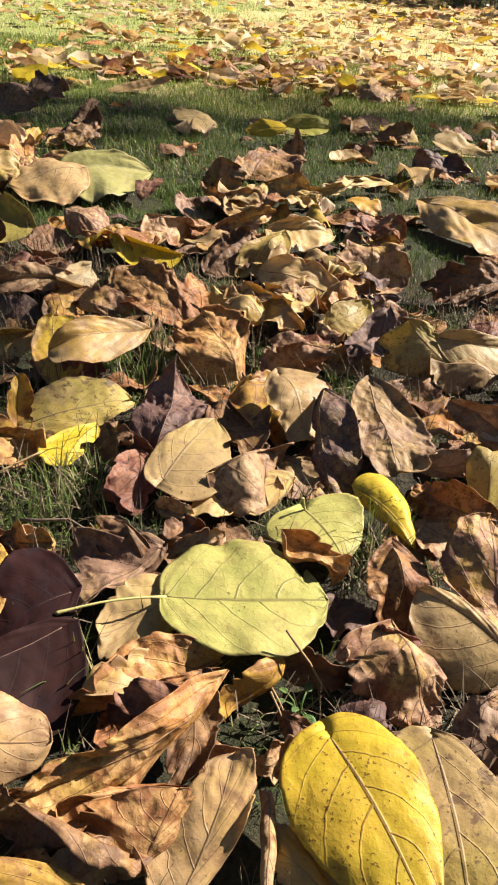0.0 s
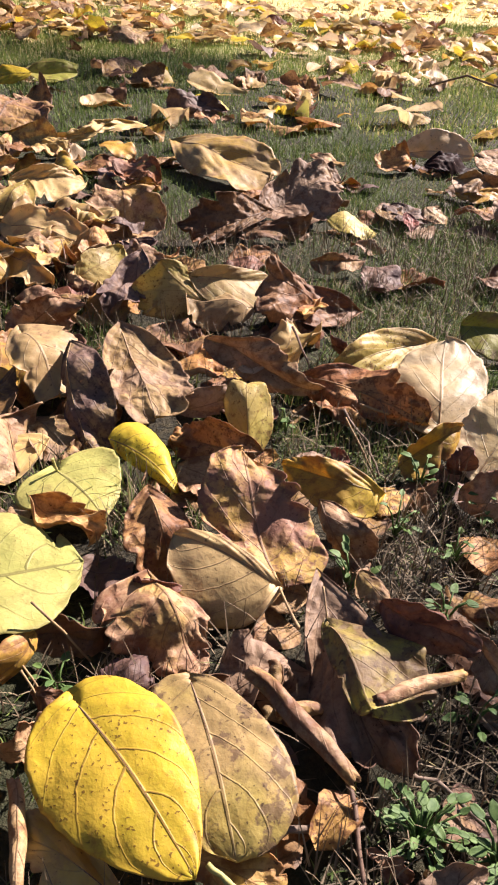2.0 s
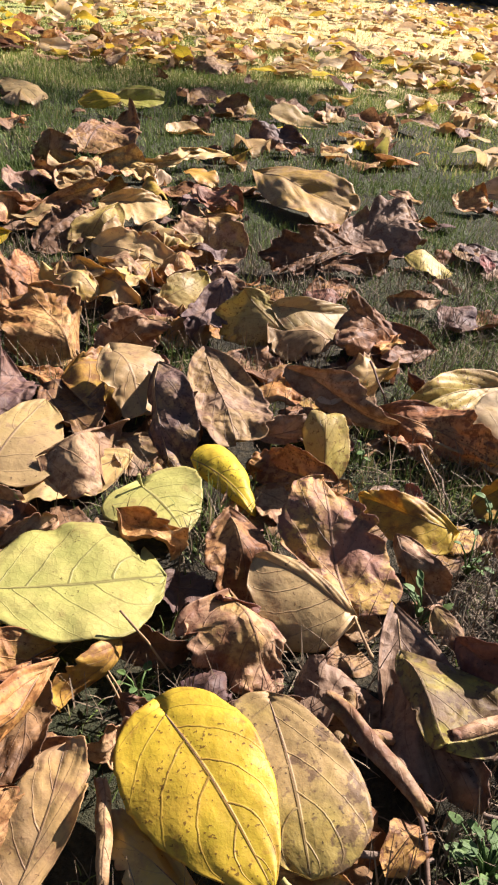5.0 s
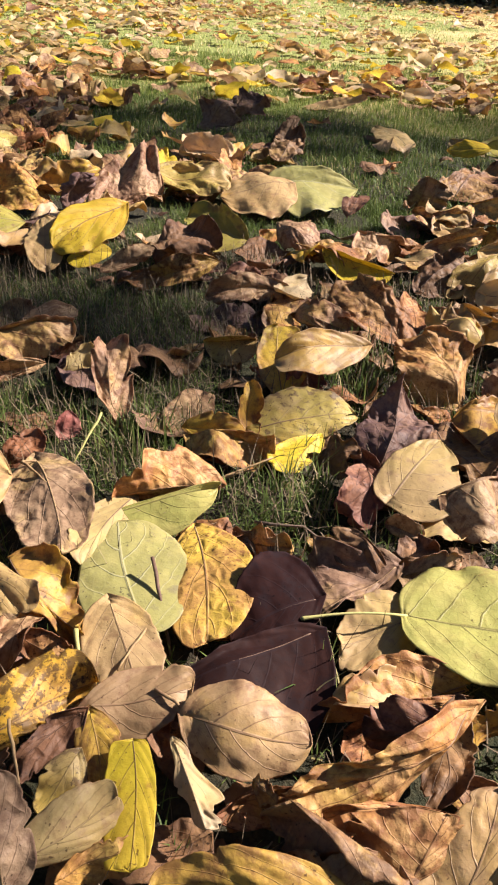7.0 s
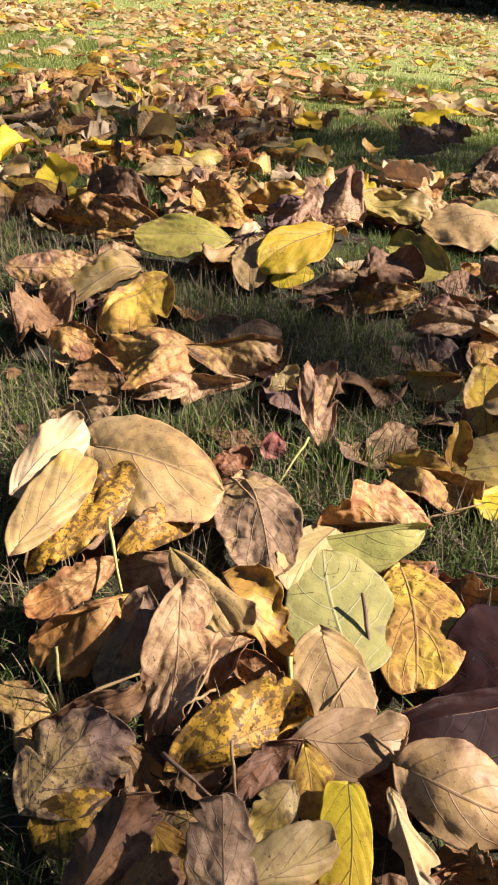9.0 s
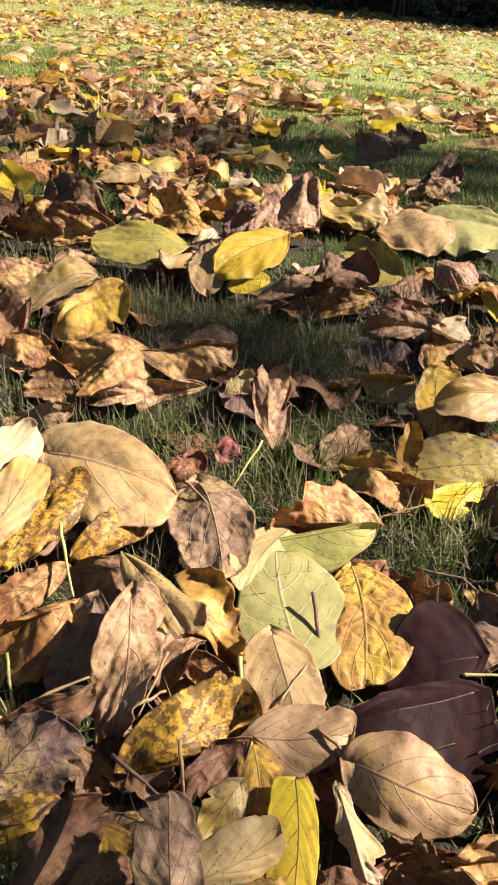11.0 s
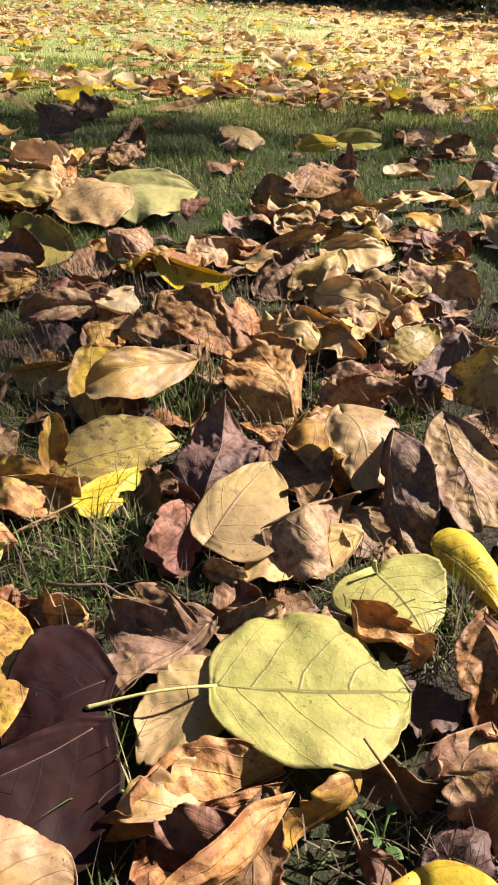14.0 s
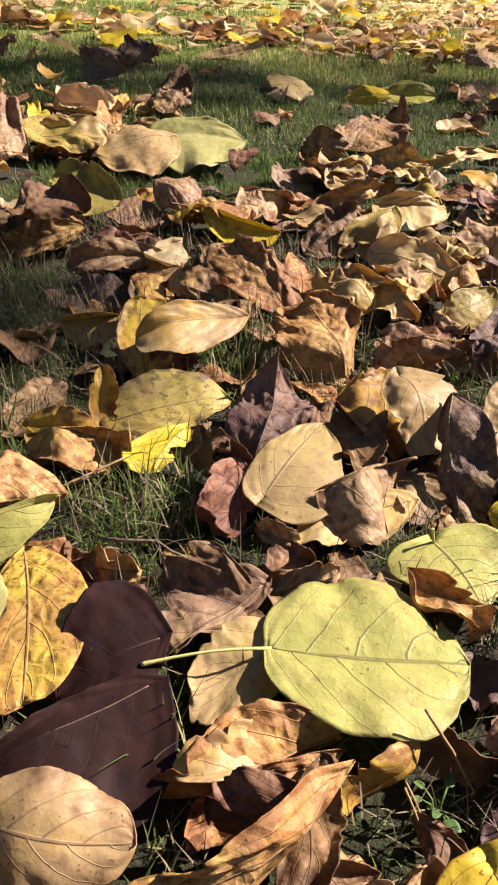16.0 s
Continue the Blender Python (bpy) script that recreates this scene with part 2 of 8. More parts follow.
CAR_PAINT = plain_material("silver grey car paint", (0.30, 0.31, 0.33), (0.34, 0.35, 0.37), 5, 0.25, 0.0)
RUBBER = plain_material("black rubber", (0.018, 0.018, 0.018), (0.03, 0.03, 0.03), 40, 0.8)
DARK_GLASS = plain_material("dark car window", (0.02, 0.022, 0.025), (0.03, 0.032, 0.035), 4, 0.08, 0.0)
TWIG = plain_material("twig bark", (0.13, 0.09, 0.065), (0.30, 0.22, 0.16), 220, 0.85)
BARK = plain_material("tree bark", (0.10, 0.075, 0.055), (0.20, 0.155, 0.12), 14, 0.9, 0.02)
WEED = plain_material("weed leaf", (0.06, 0.12, 0.032), (0.15, 0.23, 0.06), 180, 0.62, 0.0004, 0.2)
CANOPY = plain_material("tree foliage", (0.14, 0.15, 0.03), (0.30, 0.24, 0.05), 30, 0.5, 0.001, 0.3)
SHRUB = plain_material("shrub foliage", (0.045, 0.056, 0.032), (0.125, 0.14, 0.085), 30, 0.30, 0.001, 0.1)
# near-black, with shade put into the colour, for the mass added behind the hedge
HEDGE_BACKING = plain_material("near-black hedge backing foliage", (0.012, 0.016, 0.009), (0.030, 0.036, 0.020), 8, 0.6, 0.001, 0.0)
SHRUB_PALE = plain_material("pale shrub foliage", (0.075, 0.09, 0.05), (0.20, 0.22, 0.14), 30, 0.4, 0.001, 0.2)


def soil_material():
    n = Nodes("soil and thatch")
    where = n.tree.nodes.new("ShaderNodeTexCoord").outputs["Object"]
    big, small = n.noise(where, 3.0, 4), n.noise(where, 170, 5, 0.7)
    col = n.mix(n.step(small, 0.35, 0.7), (0.016, 0.013, 0.007), (0.065, 0.050, 0.026))
    col = n.mix(n.maths("MULTIPLY", n.step(big, 0.4, 0.65), 0.5), col, (0.030, 0.045, 0.012))
    # beyond the worn part the lawn is closed by dry thatch
    far = n.add("SeparateXYZ")
    n.link(where, far.inputs[0])
    away = n.maths("POWER", n.maths("ADD", n.maths("POWER", n.maths("ABSOLUTE", far.outputs[0]), 2.0), n.maths("POWER", n.maths("ABSOLUTE", n.maths("SUBTRACT", far.outputs[1], 1.3)), 2.0)), 0.5)
    turf = n.mix(n.step(n.noise(where, 9.0, 4, 0.7), 0.35, 0.65), (0.035, 0.055, 0.014), (0.12, 0.14, 0.04))
    col = n.mix(n.step(n.maths("ADD", away, n.maths("MULTIPLY", big, 0.8)), 1.9, 2.6), col, n.mix(n.step(small, 0.3, 0.65), (0.04, 0.04, 0.016), turf))
    # far lawn: the brightness of full sun is put into the thatch colour
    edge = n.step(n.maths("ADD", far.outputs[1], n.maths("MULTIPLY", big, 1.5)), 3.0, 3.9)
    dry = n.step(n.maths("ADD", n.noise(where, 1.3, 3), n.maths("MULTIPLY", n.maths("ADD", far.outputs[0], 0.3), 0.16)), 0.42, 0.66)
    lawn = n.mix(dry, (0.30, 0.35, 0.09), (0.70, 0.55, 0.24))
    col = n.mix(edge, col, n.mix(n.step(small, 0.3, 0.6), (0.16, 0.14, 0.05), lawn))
    return n.finish(col, 0.92, small, 0.006)


def grass_material(name, dark, light, straw, share, glow=0.25):
    n = Nodes(name)
    chance = n.tree.nodes.new("ShaderNodeNewGeometry").outputs["Random Per Island"]
    where = n.tree.nodes.new("ShaderNodeTexCoord").outputs["Object"]
    patch = n.noise(where, 5.0, 3)
    col = n.mix(n.maths("FRACT", n.maths("MULTIPLY", chance, 13.0)), dark, light)
    dry = n.step(n.maths("ADD", chance, n.maths("MULTIPLY", n.maths("SUBTRACT", patch, 0.5), 0.7)), 0.98 - share, 1.02 - share)
    col = n.mix(dry, col, straw)
    return n.finish(col, 0.55, None, 0.001, glow, 0.18)


SOIL = soil_material()
# brighter copy of the lawn grass: sunlight is put into its colour
LIT_GRASS = grass_material("lawn grass in sunlit tone", (0.11, 0.16, 0.035), (0.26, 0.31, 0.07), (0.55, 0.46, 0.20), 0.15, 0.35)
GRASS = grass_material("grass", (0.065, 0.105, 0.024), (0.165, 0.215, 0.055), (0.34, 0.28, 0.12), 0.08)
# drier, yellower grass, also lightened so full sun is in its colour
FAR_GRASS = grass_material("dry lawn grass in sunlit tone", (0.31, 0.35, 0.08), (0.56, 0.55, 0.17), (0.84, 0.69, 0.36), 0.52, 0.4)
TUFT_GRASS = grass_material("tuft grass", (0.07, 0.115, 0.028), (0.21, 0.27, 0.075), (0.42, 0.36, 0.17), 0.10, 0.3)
# green far copy of the grass, lightened to carry the sunlight itself
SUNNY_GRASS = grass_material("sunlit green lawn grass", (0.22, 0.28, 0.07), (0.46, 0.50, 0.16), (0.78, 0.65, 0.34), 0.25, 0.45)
THATCH = plain_material("dead grass", (0.09, 0.065, 0.04), (0.27, 0.20, 0.12), 90, 0.7)


# ---- building ----
def mesh_object(name, verts, faces, material, parent=None, label="", uvs=None, smooth=True):
    me = bpy.data.meshes.new(name)
    me.from_pydata([tuple(p) for p in verts], [], faces)
    if uvs is not None:
        layer = me.uv_layers.new(name="UVMap")
        loops = np.empty(len(me.loops), dtype=np.int32)
        me.loops.foreach_get("vertex_index", loops)
        layer.data.foreach_set("uv", np.asarray(uvs, dtype=np.float32)[loops].ravel())
    if smooth:
        me.polygons.foreach_set("use_smooth", np.ones(len(me.polygons), dtype=bool))
    me.materials.append(material)
    me.update()
    ob = new(name, me)
    if parent is not None:
        ob.parent = parent
    if label:
        tagged(ob, label)
    return ob


def tube(points, radii, sides=6):
    """A tapered tube along points, closed at both ends."""
    pts = [Vector(p) for p in points]
    verts, faces = [], []
    for k, p in enumerate(pts):
        d = (pts[min(k + 1, len(pts) - 1)] - pts[max(k - 1, 0)]).normalized()
        a = d.cross(Vector((0.3, 0.2, 1.0))).normalized()
        b = d.cross(a)
        for j in range(sides):
            w = 2 * math.pi * j / sides
            verts.append(p + (a * math.cos(w) + b * math.sin(w)) * radii[k])
    for k in range(len(pts) - 1):
        for j in range(sides):
            faces.append((k * sides + j, k * sides + (j + 1) % sides, (k + 1) * sides + (j + 1) % sides, (k + 1) * sides + j))
    faces.append(tuple(range(sides - 1, -1, -1)))
    faces.append(tuple((len(pts) - 1) * sides + j for j in range(sides)))
    return verts, faces



covered = np.zeros((900, 900), dtype=bool)
lowest = np.full((900, 900), 1.0)
highest = np.zeros((900, 900))


def cells(pts):
    i = ((pts[..., 0].ravel() + 2.7) / 0.006).astype(int)
    j = (pts[..., 1].ravel() / 0.006).astype(int)
    return np.clip(i, 0, 899), np.clip(j, 0, 899), (i >= 0) & (j >= 0) & (i < 900) & (j < 900)


def cover(pts):
    """Notes where leaves lie and how low, so that little grass pierces them and others slip under."""
    i, j, ok = cells(pts)
    covered[i[ok], j[ok]] = True
    np.maximum.at(highest, (i[ok], j[ok]), pts[..., 2].ravel()[ok])
    np.minimum.at(lowest, (i[ok], j[ok]), pts[..., 2].ravel()[ok])


def pressed(pts):
    """The points pressed down under the leaves that lie above."""
    i, j, ok = cells(pts)
    top = np.where(ok, lowest[i, j], 1.0).reshape(pts.shape[:2])
    for _ in range(2):
        top = np.minimum(top, np.minimum(np.roll(top, 1, 0), np.roll(top, 1, 1)))
    pts = pts.copy()
    pts[..., 2] = np.maximum(0.0015, np.minimum(pts[..., 2], top - 0.003))
    return pts


def open_spots(x, y, keep=0.04):
    i, j = np.clip(((x + 2.7) / 0.006).astype(int), 0, 899), np.clip((y / 0.006).astype(int), 0, 899)
    stays = ~covered[i, j] | (rng.uniform(0, 1, len(x)) < keep)
    return x[stays], y[stays]


rng = np.random.default_rng(5)


def value_noise(x, y, seed):
    """Smooth noise from -1 to 1 on a plane."""
    def lattice(i, j):
        h = np.sin(i * 127.1 + j * 311.7 + seed * 74.7) * 43758.5453
        return (h - np.floor(h)) * 2 - 1
    i, j = np.floor(x), np.floor(y)
    a, b = x - i, y - j
    a, b = a * a * (3 - 2 * a), b * b * (3 - 2 * b)
    return (lattice(i, j) * (1 - a) + lattice(i + 1, j) * a) * (1 - b) + (lattice(i, j + 1) * (1 - a) + lattice(i + 1, j + 1) * a) * b


def leaf_points(shape, length, width, curl_left, curl_right, arch, crumple, seed, nu=30, nv=20):
    """A leaf blade as a grid of points, its midrib from the origin to (1, 0, 0) * length, and its (u, v)."""
    u = (np.arange(nu + 1) / nu) ** 1.15
    v = np.linspace(-1, 1, nv + 1)
    U, V = np.meshgrid(u, v, indexing="ij")
    vary = math.sin(seed * 5.7)
    if shape == "heart":
        f = u ** (0.34 + 0.05 * vary) * (1 - u) ** (0.74 - 0.12 * vary) * (1 + 0.18 * np.exp(-((u - 0.9) / 0.12) ** 2))
        lobe = 0.12
    elif shape == "round":
        f = u ** 0.42 * (1 - u ** 1.8) ** 0.66 * (1 - 0.16 * u)
        lobe = 0.15
    elif shape == "oval":
        f = u ** (0.46 + 0.06 * vary) * (1 - u) ** (0.62 - 0.08 * vary) * (1.1 - 0.2 * u)
        lobe = 0.04
    else:
        f = u ** 0.45 * (1 - u ** 2) ** 0.7 * (1 + 0.30 * np.cos(u * 13.0 + 0.6))
        lobe = 0.10
    f = f / f.max()
    rag = 0.04 + 0.9 * crumple
    edge = 1 + rag * value_noise(U * 6 + 3, np.sign(V) * 5.3, seed) + 0.6 * rag * value_noise(U * 15, np.sign(V) * 9.1, seed + 5)
    edge = edge + (0.02 + 0.35 * rag) * value_noise(U * 31, np.sign(V) * 4.3, seed + 6) * np.sin(np.pi * U)
    edge = edge * (1 + 0.13 * math.sin(seed * 3.1) * np.sign(V)) * (1 + 0.05 * np.sin(U * 9 + seed * 1.3 + V))
    q = V * f[:, None] * width / 2 * edge
    x = U * length - lobe * length * np.abs(V) ** 1.6 * (1 - U) ** 5
    # across: the blade bends more and more towards each edge
    half = np.maximum(width / 2, 1e-4)
    bend = np.where(V < 0, curl_left, curl_right) * (0.55 + 0.9 * U) * (1 + 0.6 * value_noise(U * 3.3, np.sign(V) * 3.7, seed + 41))
    angle = bend * (np.abs(q) / half) ** 1.1 * 1.3
    # dry leaves fold up or down along the midrib
    fold = crumple * 9.0 * math.sin(seed * 2.39 + 0.7) * (0.4 + 0.6 * U)
    angle = angle + np.minimum(np.abs(V) * 6, 1) * np.clip(fold, -0.45, 0.7)
    mid = nv // 2
    Y, Z = np.zeros_like(q), np.zeros_like(q)
    for k in range(mid + 1, nv + 1):
        s = q[:, k] - q[:, k - 1]
        a = 0.5 * (angle[:, k] + angle[:, k - 1])
        Y[:, k], Z[:, k] = Y[:, k - 1] + np.cos(a) * s, Z[:, k - 1] + np.sin(a) * s
    for k in range(mid - 1, -1, -1):
        s = q[:, k + 1] - q[:, k]
        a = 0.5 * (angle[:, k] + angle[:, k + 1])
        Y[:, k], Z[:, k] = Y[:, k + 1] - np.cos(a) * s, Z[:, k + 1] + np.sin(a) * s
    # pleats between the side veins, dents and small wrinkles
    side = np.abs(V)
    pleat = np.sin(2 * np.pi * (U * 6.5 - side * 2.1)) * side * (1 - 0.5 * side) * (0.006 + 0.10 * crumple) * length
    dent = value_noise(U * 3.1 + 7, V * 2.2, seed + 11) * 0.45 + value_noise(U * 7.3, V * 5.1, seed + 12) * 0.42 + value_noise(U * 15, V * 9, seed + 13) * 0.18
    # sharp folds that part the dry blade into flat facets
    for k in range(6):
        way = seed * 2.4 + k * 1.9
        mark = 0.5 * math.cos(way) + 0.33 * math.sin(seed * 4.1 + k * 2.7)
        fold_line = np.abs(U * math.cos(way) + 0.45 * V * math.sin(way) - mark + 0.04 * value_noise(U * 4, V * 3, seed + k))
        dent = dent + (3.4 if (k + seed) % 2 else -3.4) * (fold_line - 0.25) / (1 + 0.3 * k)
    flat = np.stack([np.ones(U.size), U.ravel(), V.ravel(), U.ravel() ** 2, V.ravel() ** 2], axis=-1)
    dent = dent - (flat @ np.linalg.lstsq(flat, dent.ravel(), rcond=None)[0]).reshape(dent.shape)
    Z = Z + pleat + dent * crumple * length * (0.45 + 0.55 * side) * np.minimum(1, U * 5)
    Y = Y + value_noise(U * 5 + 2, V * 4, seed + 21) * crumple * 0.4 * width * side
    # along: a bow in the midrib, put back so that base and tip keep their places
    a = arch * (u - 0.5) * 2 + crumple * 4 * (u ** 4 - 0.2) * np.sin(seed * 1.7)
    du = np.diff(u, prepend=0) * length
    mx, mz = np.cumsum(np.cos(a) * du), np.cumsum(np.sin(a) * du)
    mx, mz = mx - mx[0], mz - mz[0]
    nx, nz = -np.sin(a)[:, None], np.cos(a)[:, None]
    dx = x - U * length
    PX = mx[:, None] + dx * nz + Z * nx
    PZ = mz[:, None] - dx * nx + Z * nz
    turn, span = math.atan2(mz[-1], mx[-1]), math.hypot(mx[-1], mz[-1])
    c, s, k = math.cos(turn), math.sin(turn), length / span
    pts = np.stack([(PX * c + PZ * s) * k, Y * k, (-PX * s + PZ * c) * k], axis=-1)
    return pts, np.stack([U, V * 0.5 + 0.5], axis=-1)


def place(pts, base, tip, roll):
    """The points turned and moved so that the midrib runs from base to tip, rolled about it by roll radians."""
    base, tip = np.array(base, float), np.array(tip, float)
    ax = (tip - base) / np.linalg.norm(tip - base)
    ay = np.cross([0, 0, 1], ax)
    ay /= np.linalg.norm(ay)
    az = np.cross(ax, ay)
    ay, az = ay * math.cos(roll) + az * math.sin(roll), az * math.cos(roll) - ay * math.sin(roll)
    return base + pts[..., :1] * ax + pts[..., 1:2] * ay + pts[..., 2:] * az


def blade_mesh(pts, uv, thick=0.0005):
    """Vertices, faces and uvs of a blade with two sides and a rim."""
    nu, nv = pts.shape[0], pts.shape[1]
    du, dv = np.gradient(pts, axis=0), np.gradient(pts, axis=1)
    normal = np.cross(du, dv)
    normal /= np.maximum(np.linalg.norm(normal, axis=-1, keepdims=True), 1e-9)
    top, low = (pts + normal * thick / 2).reshape(-1, 3), (pts - normal * thick / 2).reshape(-1, 3)
    n = nu * nv
    at = np.arange(n).reshape(nu, nv)
    quads = np.stack([at[:-1, :-1], at[1:, :-1], at[1:, 1:], at[:-1, 1:]], axis=-1).reshape(-1, 4)
    ring = np.concatenate([at[:, 0], at[-1, 1:], at[-2::-1, -1], at[0, -2:0:-1]])
    after = np.roll(ring, -1)
    rim = np.stack([ring, ring + n, after + n, after], axis=-1)
    faces = np.concatenate([quads, quads[:, ::-1] + n, rim]).tolist()
    return np.concatenate([top, low]), faces, np.concatenate([uv.reshape(-1, 2)] * 2)


def outline(shape, u, seed):
    """Half width along the midrib, at most 1, and how far the base lobes reach back."""
    vary = math.sin(seed * 5.7)
    if shape == "heart":
        f, lobe = u ** (0.36 + 0.05 * vary) * (1 - u) ** (0.72 - 0.10 * vary) * (1 + 0.20 * np.exp(-((u - 0.9) / 0.12) ** 2)), 0.13
    elif shape == "round":
        f, lobe = u ** 0.40 * (1 - u ** 2.8) ** 0.55 * (1 - 0.08 * u), 0.07
    elif shape == "blunt":
        f, lobe = u ** 0.42 * (1 - u ** 4.5) ** 0.5 * (1 - 0.30 * u), 0.04
    elif shape == "broad":
        f, lobe = u ** 0.46 * (1 - u) ** 0.75, 0.11
    elif shape == "oblong":
        f, lobe = u ** 0.16 * (1 - u) ** 0.13, 0.02
    elif shape == "disc":
        f, lobe = (u * (1 - u)) ** 0.46, 0.04
    elif shape == "oval":
        f, lobe = u ** (0.50 + 0.06 * vary) * (1 - u) ** (0.60 - 0.08 * vary) * (1.1 - 0.2 * u), 0.03
    else:
        f, lobe = u ** 0.45 * (1 - u ** 2) ** 0.7 * (1 + 0.30 * np.cos(u * 13.0 + 0.6)), 0.10
    return f / f.max(), lobe


def crease(x, y, seed):
    """Crumpled-paper relief: flat facets between sharp folds, from about -1 to 1."""
    total = np.zeros_like(x)
    wx, wy = x + 0.16 * value_noise(x * 1.7, y * 1.7, seed + 31), y + 0.16 * value_noise(x * 1.7, y * 1.7, seed + 32)
    for k, (scale, share) in enumerate(((1.3, 1.0), (2.1, 0.75), (3.1, 0.5), (4.7, 0.34), (7.3, 0.2), (11.0, 0.12))):
        turn = seed * 1.3 + k * 2.4
        a = (wx * math.cos(turn) + wy * math.sin(turn)) * scale + math.sin(seed * 3.7 + k * 5.1) * 2
        fold = np.abs(2 * (a - np.floor(a + 0.5))) * 2 - 1
        total = total + share * fold * (0.55 + 0.45 * value_noise(x * 1.9 + k, y * 1.9, seed + 60 + k))
    return total / 1.6


def leaf_surface(shape, base, tip, left, right, cup, roll, arch, crumple, seed, nu=44, nv=32):
    """A blade whose midrib runs from base to tip and whose widest points are left and right: points and (u, v).
    cup: hollow (+) or domed (-) halves; roll: how far each rim is rolled up, in radians; arch: bow of the midrib."""
    base, tip, left, right = (np.array(p, float) for p in (base, tip, left, right))
    u = np.linspace(0, 1, nu + 1) ** 1.1
    v = np.sign(np.linspace(-1, 1, nv + 1)) * np.abs(np.linspace(-1, 1, nv + 1)) ** 0.9
    U, V = np.meshgrid(u, v, indexing="ij")
    f, lobe = outline(shape, u, seed)
    axis = tip - base
    length = np.linalg.norm(axis)
    up = np.cross(axis, right - left)
    up = up / np.linalg.norm(up)
    up = up if up[2] > 0 else -up
    across = np.cross(up, axis / length)
    sway = 0.05 * math.sin(seed * 2.1)
    nod = crumple * 1.5 * math.sin(seed * 1.7)
    middle = base + u[:, None] * axis + (arch * 4 * u * (1 - u) + nod * np.sin(2 * np.pi * u))[:, None] * length * up + (sway * np.sin(np.pi * u))[:, None] * length * across
    hook = 22 * crumple * math.sin(seed * 3.3 + 1)
    middle = middle + (hook * np.maximum(0, u - 0.72) ** 2)[:, None] * length * up
    widest = int(np.argmax(f))
    side = np.abs(V)
    sign = np.sign(V)
    rag = 0.010 + 1.0 * crumple
    loose = 0.015 + 1.5 * crumple
    edge = 1 + loose * value_noise(U * 2.7 + 1, sign * 3.3, seed + 3) + rag * value_noise(U * 6 + 3, sign * 5.3, seed) + 0.6 * rag * value_noise(U * 15, sign * 9.1, seed + 5) + (0.012 + 0.35 * rag) * value_noise(U * 33, sign * 4.3, seed + 6)
    if crumple > 0.028:
        for k in range(3):
            at, deep = 0.2 + 0.7 * ((seed * 0.37 + k * 0.41) % 1), (0.12 + 0.2 * ((seed * 0.61 + k * 0.17) % 1)) * min(1, crumple / 0.05)
            edge = edge - np.where(sign == (1 if (seed + k) % 2 else -1), deep * np.clip(1 - np.abs(U - at) / 0.045, 0, 1), 0)
    if shape == "blunt":
        edge = edge - np.where(sign < 0, 0.5 * np.clip(1 - np.abs(U - 0.90) / 0.05, 0, 1), 0.16 * np.clip(1 - np.abs(U - 0.93) / 0.03, 0, 1))
    P = np.zeros(U.shape + (3,))
    for half, target, turn in ((-1, left, roll[0]), (1, right, roll[1])):
        reach = target - middle[widest]
        wide = np.linalg.norm(reach)
        lift = np.cross(axis, reach)
        lift = lift / max(np.linalg.norm(lift), 1e-9)
        lift = lift if lift @ up > 0 else -lift
        flat = 0.62
        bend = np.maximum(0.02, turn * (0.55 + 0.45 * np.sin(U * 4.1 + seed) + 0.5 * value_noise(U * 3.3, 3.7 * half, seed + 41)))
        q = np.clip((side - flat) / (1 - flat), 0, 1)
        arc = (1 - flat) / bend
        out = np.minimum(side, flat) + arc * np.sin(bend * q)
        rise = arc * (1 - np.cos(bend * q))
        far = np.maximum(0.7, flat + arc * np.where(bend < np.pi / 2, np.sin(bend), 1))
        out, rise = out / far, rise / far
        wave = (0.02 + 1.7 * crumple) * side ** 2 * (np.sin(U * (9 + 4 * math.sin(seed * 1.9)) + seed * 2.3 + half) * 0.6 + value_noise(U * 7, 2.9 * half, seed + 8))
        rise = rise + cup * (side ** 2 - side) + wave
        s = (f[:, None] * edge)[..., None]
        mine = middle[:, None] + s * (out[..., None] * reach + rise[..., None] * wide * lift)
        P = np.where((sign == half)[..., None], mine, P)
    P = np.where((sign == 0)[..., None], middle[:, None], P)
    P = P - (lobe * side ** 1.6 * (1 - U) ** 5)[..., None] * axis
    # quilting between the side veins, then creases and folds of the dry blade
    run = 4.2 * U ** 0.85 - 1.9 * side ** 1.25 + 0.4 * (V > 0)
    quilt = -np.cos(2 * np.pi * run) * side * (1 - 0.55 * side) * (0.0045 + 0.06 * crumple)
    width = np.linalg.norm(right - left)
    dent = crease(U * length / 0.1, V * width / 0.2, seed)
    for k in range(4):
        way = seed * 2.4 + k * 1.9
        mark = 0.5 * math.cos(way) + 0.33 * math.sin(seed * 4.1 + k * 2.7)
        line = np.abs(U * math.cos(way) + 0.45 * V * math.sin(way) - mark + 0.05 * value_noise(U * 4, V * 3, seed + k))
        dent = dent + (1.7 if (k + seed) % 2 else -1.7) * (line - 0.25) / (1 + 0.3 * k)
    plane = np.stack([np.ones(U.size), U.ravel(), V.ravel(), U.ravel() ** 2, V.ravel() ** 2], axis=-1)
    dent = dent - (plane @ np.linalg.lstsq(plane, dent.ravel(), rcond=None)[0]).reshape(dent.shape)
    P = P + ((quilt + dent * crumple * 1.25 * (0.45 + 0.55 * side) * np.minimum(1, U * 5)) * length)[..., None] * up
    P = P + (value_noise(U * 5 + 2, V * 4, seed + 21) * crumple * 0.35 * width * side)[..., None] * across
    P[..., 2] = np.maximum(P[..., 2], 0.003 + 0.002 * side)
